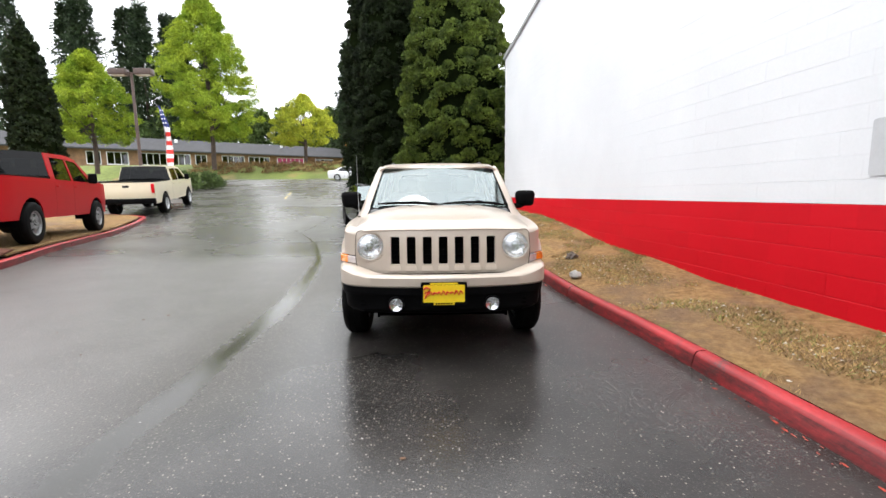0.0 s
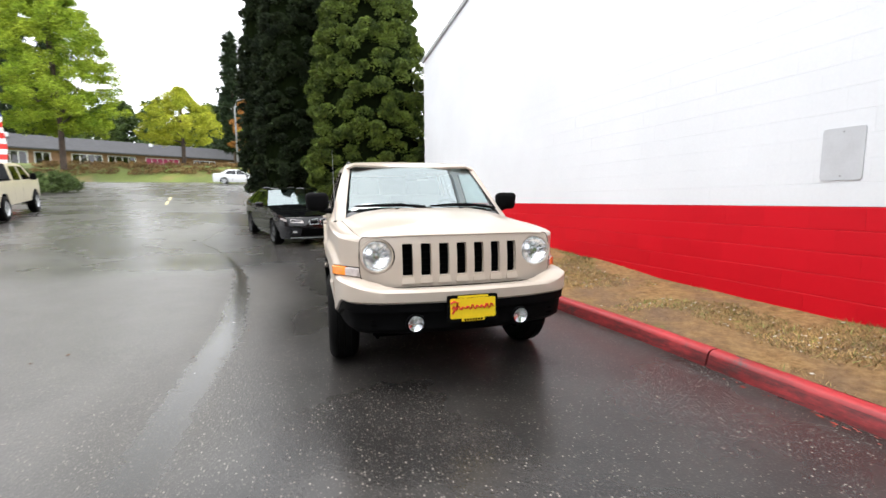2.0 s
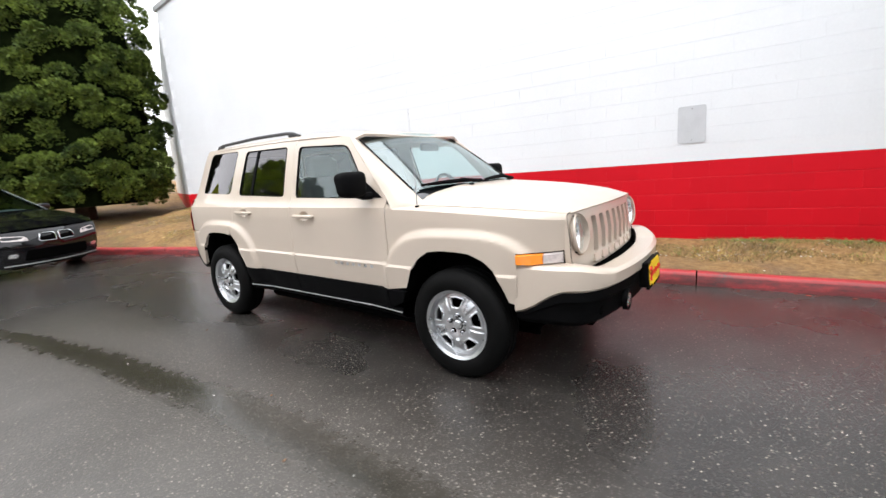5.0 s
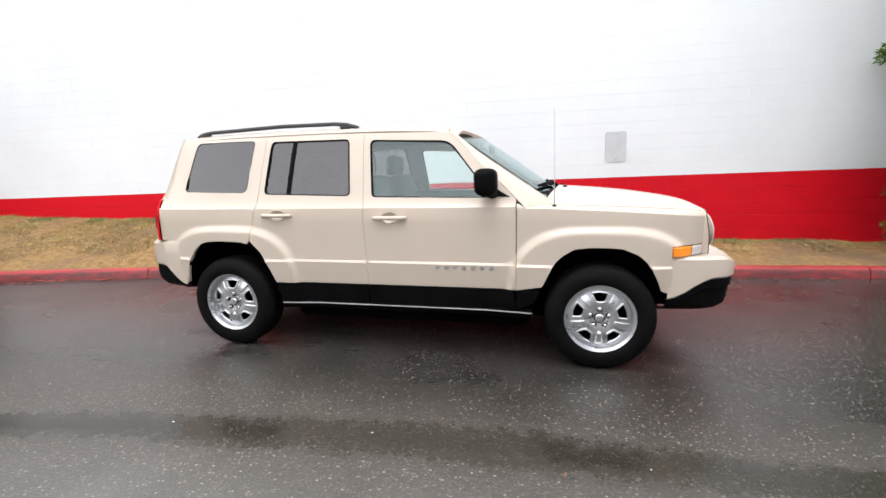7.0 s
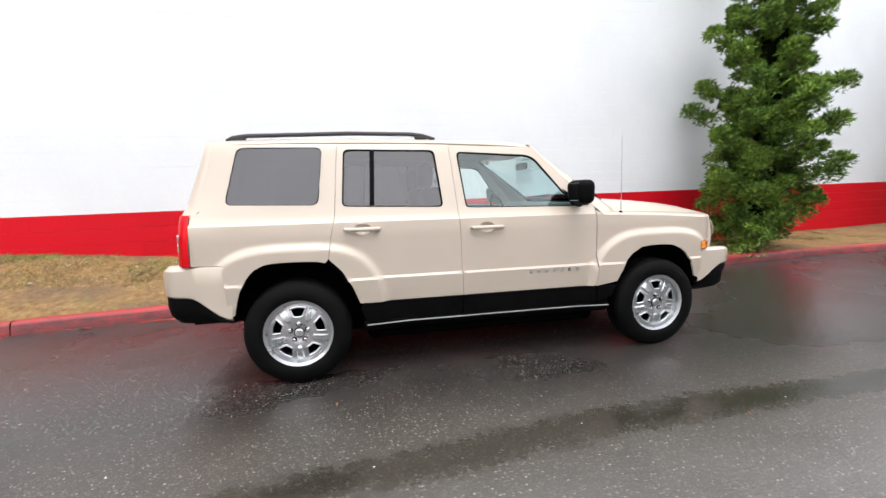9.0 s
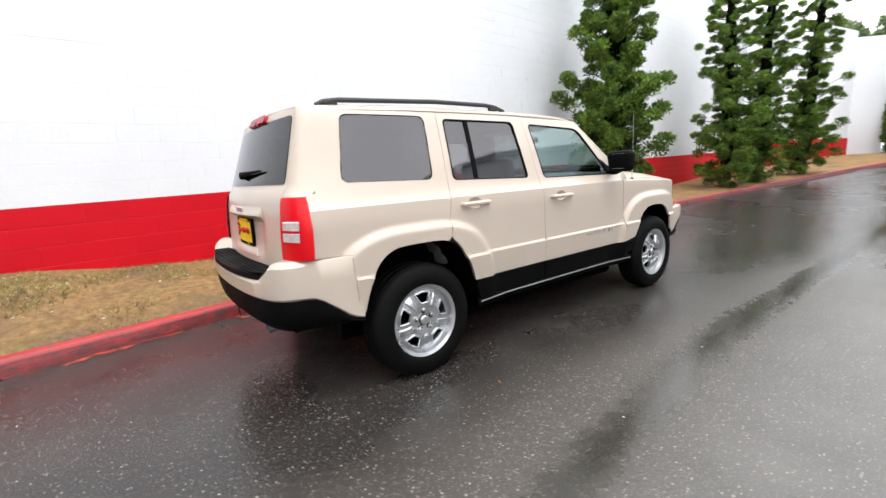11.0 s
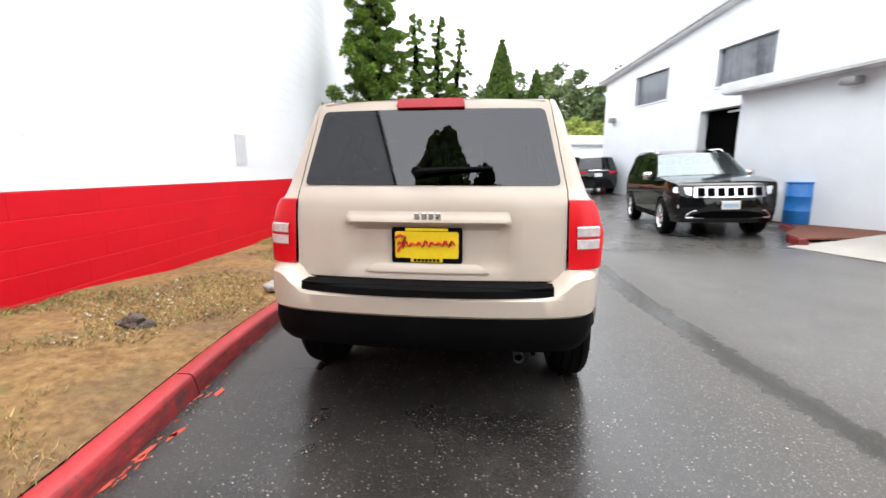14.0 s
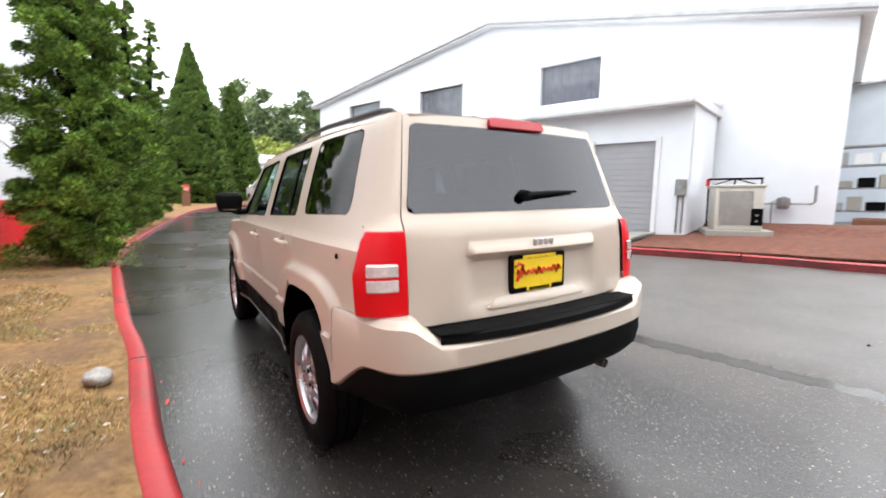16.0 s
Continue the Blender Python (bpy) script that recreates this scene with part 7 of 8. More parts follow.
part("soil", block((0.78, 1.78, 0.05), (0, 0, 0.36)), MULCH, planter)

# low white building beyond
farb = thing("far_building", "white building with a shallow roof beyond the drive", "building")
farb.matrix_world = Matrix.Translation((-11.0, -52, 0.6)) @ Matrix.Rotation(radians(12), 4, "Z")
part("wall", block((26, 12, 4.6), (0, 0, 2.0)), PANEL, farb, smooth=0)
part("roof", loft([[(x, 6.5, 4.2), (x, 0, 5.6), (x, -6.5, 4.2), (x, -6.5, 4.0), (x, 6.5, 4.0)] for x in (-13.5, 13.5)], closed=True, cap=True), FLASH, farb, smooth=0)

# ---- trees and distance ----
def leaf_mat(name, dark, light, scale=1.2, rough=0.75):
    m = material(name, light, rough, 0, 0.25)
    v = coords(m, world_space=True)
    geo = N(m, "ShaderNodeNewGeometry")
    c = ramp(m, noise_tex(m, v, scale, 4, 0.6), (0.3, dark), (0.7, light))
    isl = ramp(m, geo.outputs["Random Per Island"], (0, grey(0.4)), (1, grey(1.3)))
    L(m, mix(m, 1.0, c, isl, "MULTIPLY"), bsdf(m).inputs["Base Color"])
    return m


BARK = varied("bark", (0.085, 0.06, 0.045), 0.95, 0.4, 3, 30, 0.9, 0.03, world_space=True)
LEAF_CYPRESS = leaf_mat("cypress_green", (0.024, 0.046, 0.009), (0.18, 0.24, 0.036), 1.6)
LEAF_DEEP = leaf_mat("deep_green", (0.006, 0.013, 0.0045), (0.025, 0.040, 0.010), 1.3)
LEAF_CEDAR = leaf_mat("cedar_green", (0.035, 0.08, 0.014), (0.22, 0.35, 0.048), 3.0)
LEAF_ARB = leaf_mat("arborvitae_green", (0.05, 0.10, 0.02), (0.13, 0.20, 0.035), 1.2)
LEAF_MAPLE = leaf_mat("maple_yellow_green", (0.17, 0.29, 0.02), (0.43, 0.52, 0.04), 0.5)
LEAF_GOLD = leaf_mat("maple_gold", (0.33, 0.40, 0.03), (0.60, 0.60, 0.06), 0.6)
LEAF_FIR = leaf_mat("fir_green", (0.016, 0.032, 0.014), (0.045, 0.07, 0.028), 0.3)
LEAF_WOOD = leaf_mat("wood_green", (0.05, 0.09, 0.025), (0.13, 0.18, 0.05), 0.12)
LEAF_LIGHT = leaf_mat("light_scrub", (0.24, 0.31, 0.07), (0.44, 0.48, 0.13), 0.2)
# wood green made paler: the distance haze is put into the leaf colour
LEAF_HAZY = leaf_mat("hazy_hill_green", (0.10, 0.15, 0.07), (0.22, 0.28, 0.12), 0.12)
LEAF_ORANGE = leaf_mat("autumn_orange", (0.25, 0.12, 0.03), (0.48, 0.22, 0.05), 0.4)


def sprays(centres, radii, per, blade, rng, up=0.25, flat=0.8, width=0.32, outward=None):
    """Leaf sprays: many small pointed blades standing off each clump. Gives vertices and triangles."""
    C, r = np.asarray(centres, float), np.asarray(radii, float)
    n = len(C) * per
    P = np.repeat(C, per, 0)
    R = np.repeat(r, per)
    d = rng.normal(size=(n, 3))
    d[:, 2] += up
    if outward is not None:
        d += np.repeat(outward, per, 0) * 0.9
    d /= np.linalg.norm(d, axis=1)[:, None]
    base = P + d * (R * rng.uniform(0.35, 0.95, n))[:, None] * np.array([1, 1, flat])
    dirn = d + rng.normal(size=(n, 3)) * 0.45
    dirn /= np.linalg.norm(dirn, axis=1)[:, None]
    ln = blade * rng.uniform(0.6, 1.4, n)
    side = np.cross(dirn, rng.normal(size=(n, 3)))
    side /= np.linalg.norm(side, axis=1)[:, None] + 1e-9
    w = (ln * width)[:, None]
    a = base - side * w * 0.5
    b = base + side * w * 0.5
    t = base + dirn * ln[:, None]
    return np.stack([a, b, t], 1).reshape(-1, 3)


def crown(name, tris, mat, parent, label=""):
    return pydata(name, tris, np.arange(len(tris)).reshape(-1, 3), mat, parent, label)


# near-black for crown cores: the shade between the pads, put into the colour
CROWN_SHADE = leaf_mat("crown_shade", (0.0025, 0.004, 0.0015), (0.006, 0.009, 0.003), 6.0)
bsdf(CROWN_SHADE).inputs["Specular IOR Level"].default_value = 0.0


def tufts(centres, radii, per, blade, rng, out, width=0.42, cap=1.0, fill=0.55):
    """Rounded foliage pads: short scales set over the upper and outer side of each pad, so that their undersides stay open and dark."""
    C, r, O = np.asarray(centres, float), np.asarray(radii, float), np.asarray(out, float)
    n = len(C) * per
    P, R, O = np.repeat(C, per, 0), np.repeat(r, per), np.repeat(O, per, 0)
    d = rng.normal(size=(n, 3)) + (O * 0.75 + np.array([0, 0, 0.45])) * cap
    d /= np.linalg.norm(d, axis=1)[:, None]
    base = P + d * (R * rng.uniform(fill, 1.0, n) ** 0.6)[:, None] * np.array([1.0, 1.0, 0.72])
    dirn = d * 0.8 + np.array([0, 0, 0.35]) + rng.normal(size=(n, 3)) * 0.5
    dirn /= np.linalg.norm(dirn, axis=1)[:, None]
    ln = blade * rng.uniform(0.5, 1.5, n)
    side = np.cross(dirn, d + rng.normal(size=(n, 3)) * 0.5)
    side /= np.linalg.norm(side, axis=1)[:, None] + 1e-9
    w = (ln * width)[:, None]
    return np.stack([base - side * w, base + side * w, base + dirn * ln[:, None]], 1).reshape(-1, 3)


def dense_conifer(at, height, radius, mat, label, seed, clumps=900, per=70, blade=0.16, clump_r=(0.22, 0.42), skirt=0.0, taper=1.0, squat=0.75, core=0.80):
    """A full, billowing column or cone of foliage pads round a hidden trunk and a near-black core that stands for the
    shade inside.
    """
    rng = np.random.default_rng(seed)
    root = thing("tree", label, "tree", pose(*at))
    part("trunk", tube([(0, 0, -0.2), (0.05, 0, height * 0.3), (0, 0.05, height * 0.7), (0, 0, height * 0.98)], [radius * 0.11, radius * 0.09, radius * 0.05, 0.015], 8), BARK, root)

    def env(t):
        return radius * (1 - t ** (1.6 * taper + 0.2)) ** squat * (0.80 + 0.20 * min(1, t * 7))
    t = rng.uniform(skirt / height, 1, clumps * 2)
    keep = rng.uniform(0, 1, len(t)) < np.array([env(x) for x in t]) / radius + 0.08
    t = t[keep][:clumps]
    th = rng.uniform(0, 2 * np.pi, len(t))
    e = np.array([env(x) for x in t])
    wave = np.array([1 + 0.16 * noise.noise((math.cos(a) * 1.9, math.sin(a) * 1.9, x * height * 0.8 + seed)) for a, x in zip(th, t)])
    rad = rng.uniform(*clump_r, len(t)) * (0.5 + 0.5 * e / radius)
    rr = np.maximum(0, e * wave * rng.uniform(0.84, 1.0, len(t)) - rad * 0.4)
    C = np.stack([np.cos(th) * rr, np.sin(th) * rr, t * height], 1)
    out = np.stack([np.cos(th), np.sin(th), np.full(len(t), 0.2)], 1)
    crown("crown", tufts(C, rad, per, blade, rng, out), mat, root)
    # closed core in shade colour, so gaps between pads read dark
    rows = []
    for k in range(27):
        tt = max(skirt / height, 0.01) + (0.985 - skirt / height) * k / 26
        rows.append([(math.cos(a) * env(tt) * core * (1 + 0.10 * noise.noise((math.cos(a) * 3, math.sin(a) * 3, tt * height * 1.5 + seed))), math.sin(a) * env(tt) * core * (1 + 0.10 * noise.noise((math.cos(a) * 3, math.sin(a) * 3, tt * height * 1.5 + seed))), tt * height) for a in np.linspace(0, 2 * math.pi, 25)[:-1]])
    part("inner_foliage", loft(rows, closed=True), CROWN_SHADE, root, smooth=0)
    return root


dense_conifer((1.05, 12.6, 0.6), 10.3, 2.35, LEAF_CYPRESS, "tall dense green conifer beside the shop wall", 11, 640, 400, 0.062, (0.20, 0.38), 0.25, 1.3, 0.5)
dense_conifer((-1.7, 14.8, 0.75), 10.2, 1.7, LEAF_DEEP, "tall dark green columnar conifer", 12, 480, 260, 0.08, (0.20, 0.36), 0.3, 1.4, 0.45)
dense_conifer((-3.15, 17.2, 1.1), 10.5, 1.15, LEAF_DEEP, "tall narrow dark green conifer", 13, 340, 160, 0.11, (0.20, 0.38), 0.4, 1.4, 0.45)
dense_conifer((-0.55, -29.0, 0.85), 9.9, 2.35, LEAF_ARB, "broad green arborvitae at the end of the drive", 14, 1500, 60, 0.13, (0.20, 0.34), 0.0, 0.62, 0.88, 0.88)
dense_conifer((-3.3, -32.0, 0.95), 8.4, 1.9, LEAF_ARB, "green arborvitae at the end of the drive", 15, 1100, 60, 0.13, (0.20, 0.34), 0.0, 0.62, 0.88, 0.88)


def cedar(at, height, radius, label, seed, limbs=70, lean=(0, 0), per=420, bare=0.05, pad=1.2):
    """An open cedar: a visible trunk, rising limbs and separate leafy pads with gaps between them."""
    rng = np.random.default_rng(seed)
    root = thing("cedar_tree", label, "tree", pose(*at), "cedars along the wall")
    trunk = [(lean[0] * t + 0.06 * math.sin(t * 5 + seed), lean[1] * t + 0.06 * math.cos(t * 4 + seed), -0.15 + height * t) for t in np.linspace(0, 1, 9)]
    part("trunk", tube(trunk, [0.10 * (height / 7) * (1 - 0.88 * t) + 0.012 for t in np.linspace(0, 1, 9)], 8), BARK, root)
    C, rad, out = [], [], []
    for i in range(limbs):
        t = bare + (0.98 - bare) * ((i + rng.uniform(-0.4, 0.4)) / limbs)
        t = min(0.99, max(bare, t))
        k = min(8, int(t * 8))
        base = Vector(trunk[k]).lerp(Vector(trunk[min(8, k + 1)]), t * 8 - k)
        az = i * 2.4 + rng.uniform(-0.5, 0.5)
        ln = radius * (1 - t) ** 0.55 * min(1, 0.5 + 2.6 * t) * rng.uniform(0.55, 1.15) * (0.80 + 0.30 * (noise.noise((t * 6, seed, 0)) > -0.1)) + 0.10
        rise = rng.uniform(0.15, 0.55)
        pts = [base]
        for s_ in (0.35, 0.7, 1.0):
            pts.append(base + Vector((math.cos(az) * ln * s_, math.sin(az) * ln * s_, ln * rise * s_ * s_)))
        if ln > 0.3:
            part("limb", tube(pts, [0.022, 0.016, 0.010, 0.005], 5), BARK, root)
        npad = max(1, int(ln / 0.22))
        for j in range(npad):
            s_ = 0.18 + 0.82 * (j + rng.uniform(0, 1)) / npad
            p = pts[0].lerp(pts[3], min(1, s_))
            p.z = base.z + ln * rise * s_ * s_
            C.append((p.x + rng.normal() * 0.09, p.y + rng.normal() * 0.09, p.z + rng.uniform(-0.05, 0.16)))
            rad.append(pad * rng.uniform(0.10, 0.20) * (0.42 + 0.80 * (1 - t)))
            out.append((math.cos(az), math.sin(az), 0.6))
    # narrow added core round the trunk, coloured as the crown's inner shade
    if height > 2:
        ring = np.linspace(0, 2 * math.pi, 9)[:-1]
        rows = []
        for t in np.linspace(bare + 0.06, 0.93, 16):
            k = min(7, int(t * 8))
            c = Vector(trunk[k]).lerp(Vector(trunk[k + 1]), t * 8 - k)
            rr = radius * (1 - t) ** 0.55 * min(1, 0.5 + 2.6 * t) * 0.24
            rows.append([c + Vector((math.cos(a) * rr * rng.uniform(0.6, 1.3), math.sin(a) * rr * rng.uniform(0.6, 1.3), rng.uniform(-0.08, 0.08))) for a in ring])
        part("inner_foliage", loft(rows, closed=True), CROWN_SHADE, root, smooth=0)
    crown("crown", tufts(C, rad, per, 0.055, rng, out, 0.24, 0.5, 0.08), LEAF_CEDAR, root)
    return root


cedar((2.5, -6.0, 0.16), 7.6, 1.0, "open green cedar against the red and white wall", 21, 150, per=560, pad=1.30, bare=0.03)
cedar((2.5, -12.0, 0.2), 7.0, 0.95, "slender leaning cedar beside the wall", 22, 100, (0.15, -0.5), per=420, pad=1.15, bare=0.03)
cedar((2.2, -13.6, 0.26), 7.3, 0.9, "slender green cedar beside the wall", 23, 100, (-0.25, -0.2), per=420, pad=1.15, bare=0.03)
cedar((1.75, -16.5, 0.4), 7.6, 0.95, "slender green cedar with a bare leader", 24, 100, (-0.4, 0.1), per=420, pad=1.15, bare=0.03)
cedar((2.2, -5.55, 0.14), 0.55, 0.34, "low green cedar seedling on the bed", 25, 14, per=60)


def annex():
    """Lower wing of the shop at the far end of the drive."""
    w = tagged(new("wall_annex"), label="white painted wing with a red band beyond the cedars", kind="structure")
    for (xa, ya), (xb, yb), za, zb, band in (((4.6, -19.5), (2.65, -27.8), 7.2, 6.9, True), ((2.65, -27.8), (1.45, -28.3), 6.6, 6.5, False)):
        d = Vector((xb - xa, yb - ya, 0)).normalized()
        n = Vector((-d.y, d.x, 0))
        rows = [[(p[0] + n.x * o, p[1] + n.y * o, z) for o, z in ((0, 0), (0, top), (0.3, top), (0.3, 0))] for p, top in (((xa, ya), za), ((xb, yb), zb))]
        part("wall_panel", loft(rows, closed=True, cap=True), WALL_WHITE, w, smooth=0)
        if band:
            rows = [[(p[0] + n.x * o, p[1] + n.y * o, z) for o, z in ((-0.01, 0), (-0.01, 1.75), (0.0, 1.75), (0.0, 0))] for p in ((xa, ya), (xb, yb))]
            part("red_band", loft(rows, closed=True, cap=True), WALL_RED, w, smooth=0)


annex()


def broadleaf(at, height, width, crown_low, mat, label, seed, clumps=300, per=130, leaf=0.20, pointed=0.5):
    """A broad-leaved tree: trunk, forking limbs and a crown of leaf clumps with gaps."""
    rng = np.random.default_rng(seed)
    root = thing("maple_tree", label, "tree", pose(*at), "trees by the street")
    part("trunk", tube([(0, 0, -0.4), (0.1, 0, crown_low), (0, 0.1, height * 0.75)], [width * 0.022 + 0.06, width * 0.018 + 0.05, 0.04], 8), BARK, root)
    C, rad = [], []
    H = height - crown_low
    while len(C) < clumps:
        t = rng.uniform(0, 1)
        rmax = width / 2 * (math.sin(math.pi * min(1, (t * 0.86 + 0.14)) ** (0.6 + 0.2 * pointed))) ** 0.8 * (1 if t < 0.5 else 1 - 0.35 * pointed * (t - 0.5) * 2)
        a, q = rng.uniform(0, 2 * np.pi), math.sqrt(rng.uniform(0.12, 1))
        lump = 1 + 0.3 * noise.noise((math.cos(a) * 1.3, math.sin(a) * 1.3, t * 4 + seed))
        p = (math.cos(a) * rmax * q * lump, math.sin(a) * rmax * q * lump, crown_low + H * t)
        C.append(p)
        rad.append(rng.uniform(0.04, 0.085) * width)
    for i in range(9):
        p = C[int(rng.integers(len(C)))]
        part("limb", tube([(0, 0, crown_low + 0.1 * i * H / 3), (p[0] * 0.5, p[1] * 0.5, (crown_low + p[2]) / 2), p], [0.09, 0.06, 0.02], 5), BARK, root)
    crown("crown", sprays(C, rad, per, leaf, rng, 0.15, 0.75, 0.7), mat, root)
    return root


broadleaf((-36.5, 44, 3.6), 12.3, 8.6, 3.0, LEAF_MAPLE, "yellow-green maple before the low houses", 31, 340, 300, 0.13)
broadleaf((-24.8, 46, 4.1), 18.6, 10.4, 3.2, LEAF_MAPLE, "tall yellow-green maple on the grass bank", 32, 620, 300, 0.13, 0.9)
broadleaf((-16.0, 52, 4.2), 8.8, 8.6, 3.0, LEAF_GOLD, "golden maple on the grass bank", 33, 260, 220, 0.13)
broadleaf((-6.0, 58, 4.2), 9.5, 8.5, 2.6, LEAF_MAPLE, "yellow-green street tree beyond the saloons", 34, 200)
broadleaf((-9.5, 70, 5.0), 14, 9, 3.0, LEAF_ORANGE, "orange autumn tree behind the houses", 35, 200)
dense_conifer((-31, 30.5, 2.7), 11.5, 1.6, LEAF_DEEP, "dark columnar conifer beyond the pickups", 36, 300, 60, 0.2, (0.25, 0.45), 1.2, 1.2, 0.6)


def fir_verts(rng, at, height, radius, per):
    """Sprays for one far fir, in tiers."""
    n = int(height * 14)
    t = rng.uniform(0.10, 1, n)
    a = rng.uniform(0, 2 * np.pi, n)
    tier = 0.75 + 0.35 * np.sin(t * height * 2.2)
    r = radius * (1 - t) ** 0.95 * rng.uniform(0.15, 1, n) * tier
    C = np.stack([at[0] + np.cos(a) * r, at[1] + np.sin(a) * r, at[2] + t * height], 1)
    out = np.stack([np.cos(a), np.sin(a), np.full(n, -0.2)], 1)
    return sprays(C, np.full(n, radius * 0.16), per, 0.9, rng, 0, 0.6, 0.28, out)


rng_f = np.random.default_rng(50)
for i, (x, y, z, h, r) in enumerate([(-74, 95, 8, 36, 9.5), (-63, 97, 8, 34, 9), (-56, 99, 8, 31, 7.5), (-88, 93, 8, 38, 9), (-69, 101, 9, 33, 8), (-80, 99, 8, 35, 9), (-60, 102, 8, 33, 8), (-52, 103, 8, 29, 7), (-15.5, 82, 7, 22, 4.6), (-13.2, 84, 7, 17, 4.2)]):
    f = thing("fir_tree", "tall dark fir standing behind the houses", "tree", None, "firs behind the houses")
    part("trunk", tube([(x, y, z - 2), (x, y, z + h)], [0.45, 0.04], 6), BARK, f)
    crown("crown", fir_verts(rng_f, (x, y, z), h, r, 22), LEAF_FIR, f)


def woods(name, spots, mat, label, seed, per=26, leaf=1.1):
    """A far belt of mixed trees as one mass of leaf clumps."""
    rng = np.random.default_rng(seed)
    tris = []
    for x, y, z, h, w in spots:
        n = 34
        t = rng.uniform(0.02, 1, n)
        a = rng.uniform(0, 2 * np.pi, n)
        r = w * np.sqrt(np.clip(1 - (2 * t - 0.8) ** 2 * 0.7, 0.05, 1)) * rng.uniform(0.2, 1, n) * (1 - 0.5 * t)
        C = np.stack([x + np.cos(a) * r, y + np.sin(a) * r, z + t * h], 1)
        tris.append(sprays(C, np.full(n, w * 0.30), per, leaf, rng, 0.2, 0.8, 0.6))
    V = np.concatenate(tris)
    return pydata(name, V, np.arange(len(V)).reshape(-1, 3), mat, None, label, "stuff")


rw = random.Random(60)
woods("woods_west", [(-100 + i * 3.4 + rw.uniform(-2, 2), 96 + rw.uniform(-6, 10), 6 + rw.uniform(0, 2), rw.uniform(9, 15), 4.5) for i in range(30)], LEAF_WOOD, "mixed green woods behind the houses", 61, 60, 0.7)
woods("woods_dark", [(-60 + i * 3.4 + rw.uniform(-1, 1), 112 + rw.uniform(-4, 6), 7, rw.uniform(12, 18), 3.6) for i in range(24)], LEAF_FIR, "dark fir woods on the skyline", 62, 60, 0.7)
woods("woods_south", [(-46 + i * 2.6 + rw.uniform(-2, 2), -100 + rw.uniform(-10, 10), 3 + rw.uniform(0, 5), rw.uniform(11, 16) + (4 if 10 < i < 17 else 0), 4.2) for i in range(30)] + [(-50 + i * 2.2 + rw.uniform(-1, 1), -108 + rw.uniform(-8, 4), 5 + rw.uniform(0, 6), rw.uniform(10, 15), 4.6) for i in range(36)], LEAF_HAZY, "green wooded hill beyond the drive", 63, 60, 0.8)
woods("woods_scrub", [(-34 + i * 2.2 + rw.uniform(-1, 1), -76 + rw.uniform(-5, 5), 2.5, rw.uniform(6, 9.5), 4) for i in range(22)], LEAF_LIGHT, "pale yellow-green scrub below the wooded hill", 64, 70, 0.55)
woods("woods_hedge", [(-18.4 + i * 0.5, 26.5 + i * 0.55 + rw.uniform(-0.3, 0.3), 1.5, rw.uniform(0.8, 1.3), 0.8) for i in range(5)], LEAF_WOOD, "low green shrubs by the kerb", 65, 40, 0.16)

# grass bank across the street
GRASS = varied("bank_grass", (0.17, 0.21, 0.05), 0.95, 0.4, 0.25, 3, 0.6, 0.05, world_space=True)
bank_m = GRASS
vb = coords(bank_m, world_space=True)
old = bsdf(bank_m).inputs["Base Color"].links[0].from_socket
L(bank_m, mix(bank_m, ramp(bank_m, noise_tex(bank_m, vb, 0.22, 4), (0.54, grey(0)), (0.68, grey(1))), old, (0.30, 0.20, 0.09)), bsdf(bank_m).inputs["Base Color"])


def bank_z(x, y):
    return G(x, 46) - 0.25 + 2.35 * step01(46.0, 52.5, y + 0.04 * (x + 20)) + 0.05 * max(0, y - 54) * step01(54, 60, y) + 0.06 * noise.noise((x * 0.6, y * 0.6, 1))


xs, ys = np.linspace(-130, 60, 96), np.concatenate([np.linspace(44, 60, 33), np.linspace(62, 130, 16)])
verts = [(x, y, bank_z(x, y)) for y in ys for x in xs]
n = len(xs)
pydata("ground_bank", verts, [(j * n + i, j * n + i + 1, (j + 1) * n + i + 1, (j + 1) * n + i) for j in range(len(ys) - 1) for i in range(n - 1)], GRASS, None, "grass bank with brown groundcover across the street", "structure", True)
tuft = [(rw.uniform(-45, 8), 46.5 + rw.random() * 7) for _ in range(9000)]
blades("bank_tufts", [(x, y, bank_z(x, y)) for x, y in tuft], GREEN_BLADE, "tufts of grass on the bank", 0.15, 0.45, 70)
P = [(rw.uniform(-30, 2), 49 + rw.random() * 4) for _ in range(500)]
V = sprays([(x, y, bank_z(x, y) + 0.1) for x, y in P], [0.35] * len(P), 24, 0.2, np.random.default_rng(71), 0.4, 0.5, 0.6)
pydata("bank_groundcover", V, np.arange(len(V)).reshape(-1, 3), leaf_mat("brown_groundcover", (0.16, 0.10, 0.04), (0.34, 0.22, 0.09), 0.6), None, "brown low groundcover on the bank", "stuff")

# island lawn under the red pickup
isl = [(p[0] - 0.10, p[1] - 0.02) for p in KERB_WEST if p[1] > 2.2]
flat_patch("ground_island", isl + [(-13.5, 2.4)] + [(-24, 2.4), (-24, 12.6), (-14.1, 12.4)], DIRT, "dry grass island under the red pickup", lambda x, y: 0.13, 0.5)
spots = []
for _ in range(26000):
    x, y = rw.uniform(-12, -7.2), rw.uniform(2.2, 11.5)
    if inside(x, y, isl + [(-13.5, 2.2)]):
        spots.append((x, y, G(x, y) + 0.13))
blades("island_grass", spots, STRAW, "dry grass on the island", 0.02, 0.06, 72)

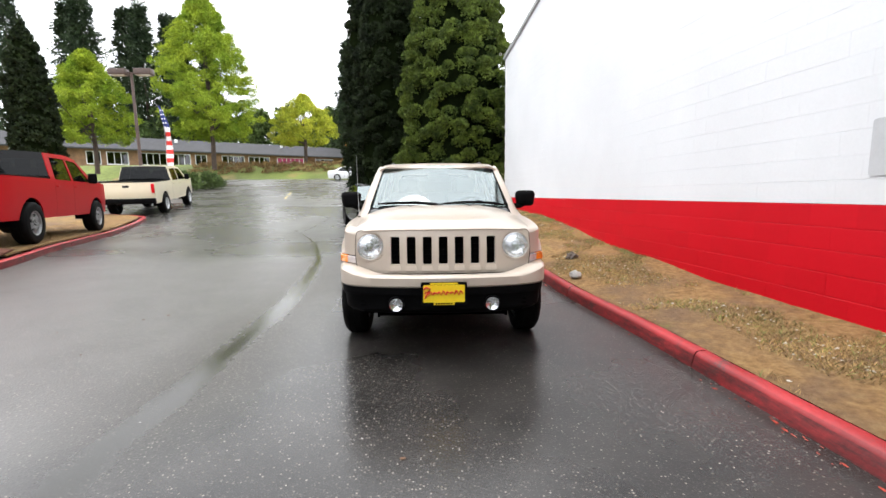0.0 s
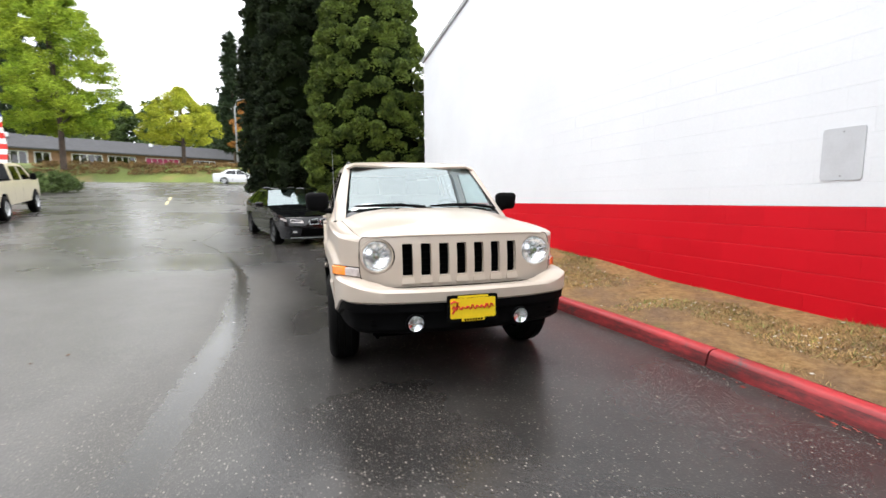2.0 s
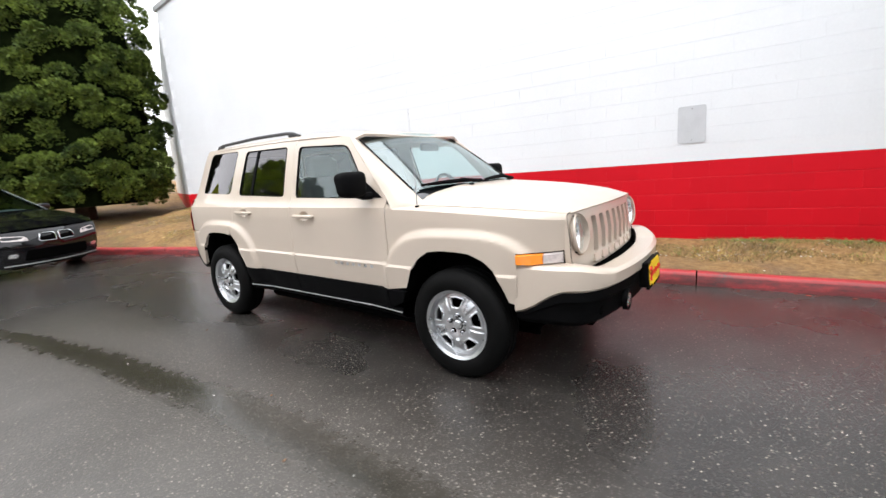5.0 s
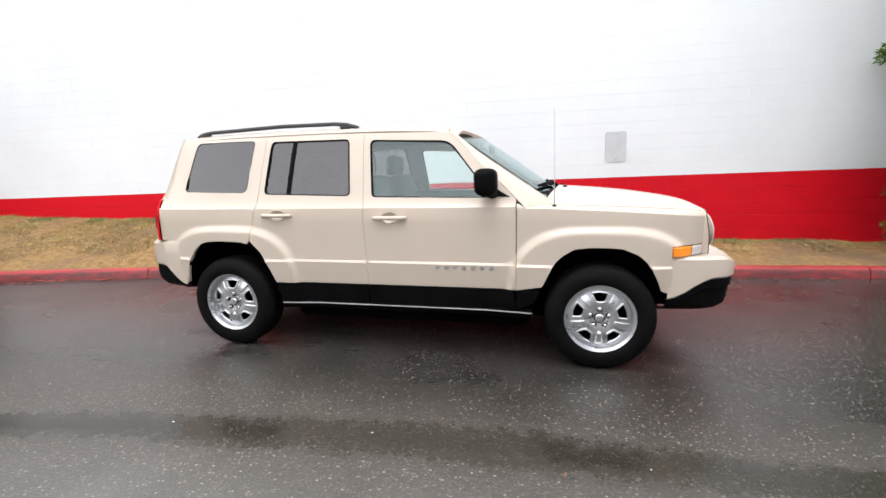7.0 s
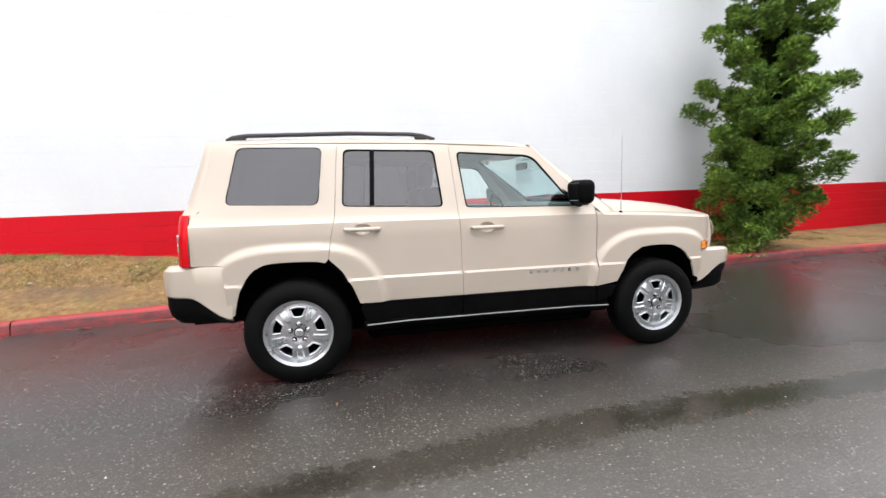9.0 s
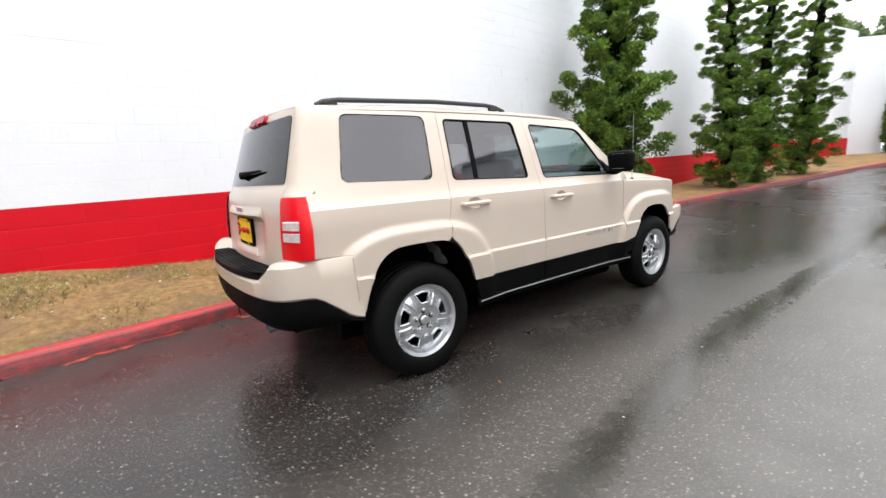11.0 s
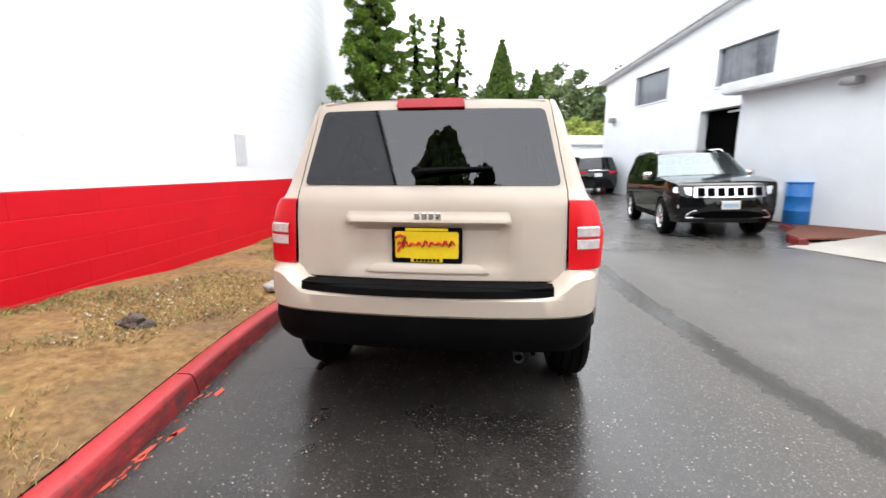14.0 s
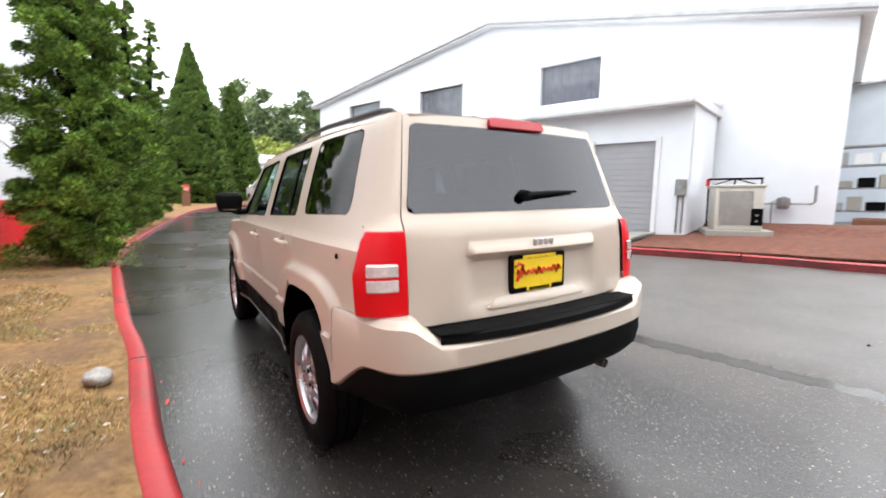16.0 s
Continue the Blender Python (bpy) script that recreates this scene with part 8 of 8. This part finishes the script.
# low brick houses with a long shingled roof
houses = thing("row_house", "long low brick building with a dark shingled roof", "building")
ha, hb = Vector((-75, 47.5, 0)), Vector((-12, 93, 0))
d = (hb - ha).normalized()
hyaw = math.atan2(d.y, d.x)
HL = (hb - ha).length
houses.matrix_world = Matrix.Translation((ha.x, ha.y, 5.2)) @ Matrix.Rotation(hyaw, 4, "Z")
BRICK = varied("tan_brick", (0.26, 0.15, 0.085), 0.85, 0.3, 2, 14, 0.4, 0.02)
SHINGLE = varied("dark_shingles", (0.06, 0.06, 0.065), 0.9, 0.35, 1.5, 9, 0.5, 0.03)
part("wall", block((HL, 8, 3.2), (HL / 2, 4, 1.3)), BRICK, houses, smooth=0)
part("roof", loft([[(x, -1.1, 2.75), (x, 3.6, 5.0), (x, 9, 2.75), (x, 9, 2.6), (x, -1.1, 2.6)] for x in (-1, HL + 1)], closed=True, cap=True), SHINGLE, houses, smooth=0)
part("fascia", block((HL + 2, 0.08, 0.22), (HL / 2, -1.12, 2.64)), SHINGLE, houses, smooth=0)
PINK = varied("pink_display", (0.45, 0.05, 0.16), 0.6, 0.3, 3, 20, 0.1)
rh = random.Random(80)
x = 2.0
k = 0
while x < HL - 5:
    w = rh.choice((2.6, 3.6, 5.0, 1.6))
    o = new("window")
    o.parent = houses
    part("window_frame", sheet([[(x - 0.12, 0.25), (x + w + 0.12, 0.25), (x + w + 0.12, 2.3), (x - 0.12, 2.3)], [(x, 0.4), (x + w, 0.4), (x + w, 2.2), (x, 2.2)]], lambda u, v: Vector((u, -0.06, v)), 3, 0.1, (0, -1, 0)), PAINT_WHITE, o, smooth=0)
    part("pane", block((w, 0.02, 1.8), (x + w / 2, -0.04, 1.3)), PINK if k == 12 else GLASS_DARK, o, smooth=0)
    # near-black panel stands for the unlit room behind the pane
    if k != 12:
        part("dark_room", block((w, 0.01, 1.8), (x + w / 2, -0.015, 1.3)), DARK, o, smooth=0)
    nb = int(w / 0.8)
    for i in range(1, nb):
        part("mullion", block((0.09, 0.06, 1.8), (x + w * i / nb, -0.07, 1.3)), PAINT_WHITE, o, smooth=0)
    x += w + rh.choice((0.9, 1.6, 2.6))
    k += 1
for x in (14, 40, 58):
    part("roof_vent", block((0.5, 0.5, 0.6), (x, 2.2, 4.6), 0.05, 1), PAINT_WHITE, houses)

# street furniture
lamp = thing("street_lamp", "brown twin-head car park lamp on a tall pole", "lamp", pose(-20.2, 26, 1.2))
BROWNM = varied("brown_metal", (0.075, 0.045, 0.035), 0.5, 0.2, 4, 40, 0.1)
part("pole", tube([(0, 0, 0), (0, 0, 8.0)], [0.12, 0.09], 8), BROWNM, lamp)
for s in (-1, 1):
    part("lamp_head", block((1.15, 0.55, 0.42), (s * 0.85, 0, 8.1), 0.06, 2), BROWNM, lamp)
    part("lens", block((0.9, 0.42, 0.03), (s * 0.85, 0, 7.88), 0.01, 1), LENS_WHITE, lamp)
part("cross_arm", tube([(-0.6, 0, 8.05), (0.6, 0, 8.05)], 0.05, 6), BROWNM, lamp)
flag = thing("feather_flag", "tall feather banner in blue, white and red", "flag", pose(-20.7, 30, 1.6))
part("pole", tube([(0, 0, 0), (0, 0, 4.5), (-0.12, 0, 5.8), (-0.45, 0, 6.35)], [0.025, 0.02, 0.015, 0.01], 6), STEEL, flag)
FB = varied("banner_blue", (0.02, 0.035, 0.17), 0.7, 0.2, 6, 40, 0.1)
for i in range(16):
    z0, z1 = 0.9 + i * 0.335, 0.9 + (i + 1) * 0.335
    wv = lambda z: 0.10 * math.sin(z * 2.1)
    wd = lambda z: 0.46 * (1 if z < 4.6 else max(0.15, 1 - (z - 4.6) / 2.2))
    rows = [[(0.03 - (max(0, z - 4.6) * 0.22) - 0.0 + wd(z) * u - 0.6 * (0 if z < 9 else 1), wv(z + u), z) for u in np.linspace(0, 1, 6)] for z in (z0, (z0 + z1) / 2, z1)]
    part("stripe", loft(rows), FB if z0 > 4.4 else (PLATE_RED if i % 2 else PAINT_WHITE), flag, smooth=60)
for i in range(10):
    z = 4.6 + (i // 2) * 0.32
    part("star", lathe([(0.0, -0.02), (0.06, -0.01), (0.06, 0.01), (0.0, 0.02)], 5, "y"), PAINT_WHITE, flag).location = (0.0 - max(0, z - 4.6) * 0.22 + 0.12 + 0.18 * (i % 2), 0.10 * math.sin(z * 2.1 + 0.3) - 0.03, z)
pole2 = thing("street_lamp", "grey street lamp beyond the conifers", "lamp", pose(-11.6, 60, 2.4))
part("pole", tube([(0, 0, 0), (0, 0, 10.5), (0.3, 0, 11.3), (1.4, 0, 11.6)], [0.12, 0.09, 0.06, 0.05], 8), STEEL, pole2)
part("lamp_head", block((0.7, 0.3, 0.15), (1.6, 0, 11.55), 0.04, 1), STEEL, pole2)
def lane_mark():
    pts = [(-8.3, 19.6), (-9.0, 22.5)]
    for i, (x, y) in enumerate(pts):
        bm = sheet([[(x - 0.06, y), (x + 0.06, y), (x - 0.55 + 0.06, y + 2.2), (x - 0.55 - 0.06, y + 2.2)]], lambda u, v: Vector((u, v, G(u, v) + 0.006)), 0.5, 0.0, (0, 0, 1))
        tagged(part("road_marking", bm, varied("yellow_road_paint", (0.6, 0.5, 0.25), 0.6, 0.3, 3, 30, 0.1), None), label="worn pale yellow lane mark", kind="structure")


lane_mark()
# low kerbed planting beside the cream pickup
KERB_FAR = spline([(-15.0, 17.5), (-15.6, 21), (-16.6, 25), (-18.2, 28.5), (-22, 31)])
kerb("kerb_far", KERB_FAR, False, "low bare concrete kerb round the planting by the street", seg=3.0, mat=KERB_GREY)
flat_patch("ground_planting", [(p[0] - 0.1, p[1]) for p in KERB_FAR] + [(-45, 31), (-45, 17.5)], DIRT, "dry planting bed by the street", lambda x, y: 0.13, 0.8)
# parked saloon on the street
SALOON = dict(COUPE, rim_mat=ALLOY, top=[(-2.22, 0.20, "nose"), (-2.28, 0.45, "nose"), (-2.24, 0.66, "nose"), (-2.14, 0.74, "hood"), (-1.7, 0.86, "hood"), (-0.95, 0.95, "glass_front"), (-0.20, 1.38, "roof"), (0.5, 1.42, "roof"), (1.0, 1.38, "glass_back"),
              (1.65, 1.03, "deck"), (2.22, 0.99, "tail"), (2.30, 0.7, "tail"), (2.24, 0.22, "tail")],
              windows=[([(-0.70, 0.95), (0.22, 0.95), (0.22, 1.34), (-0.10, 1.33)], GLASS_DARK), ([(0.28, 0.95), (1.30, 0.98), (0.95, 1.31), (0.28, 1.34)], GLASS_DARK)])
vehicle("saloon_car", "white saloon on the street by the bank", (-8.6, 42.5), 93, SALOON, PAINT_WHITE)
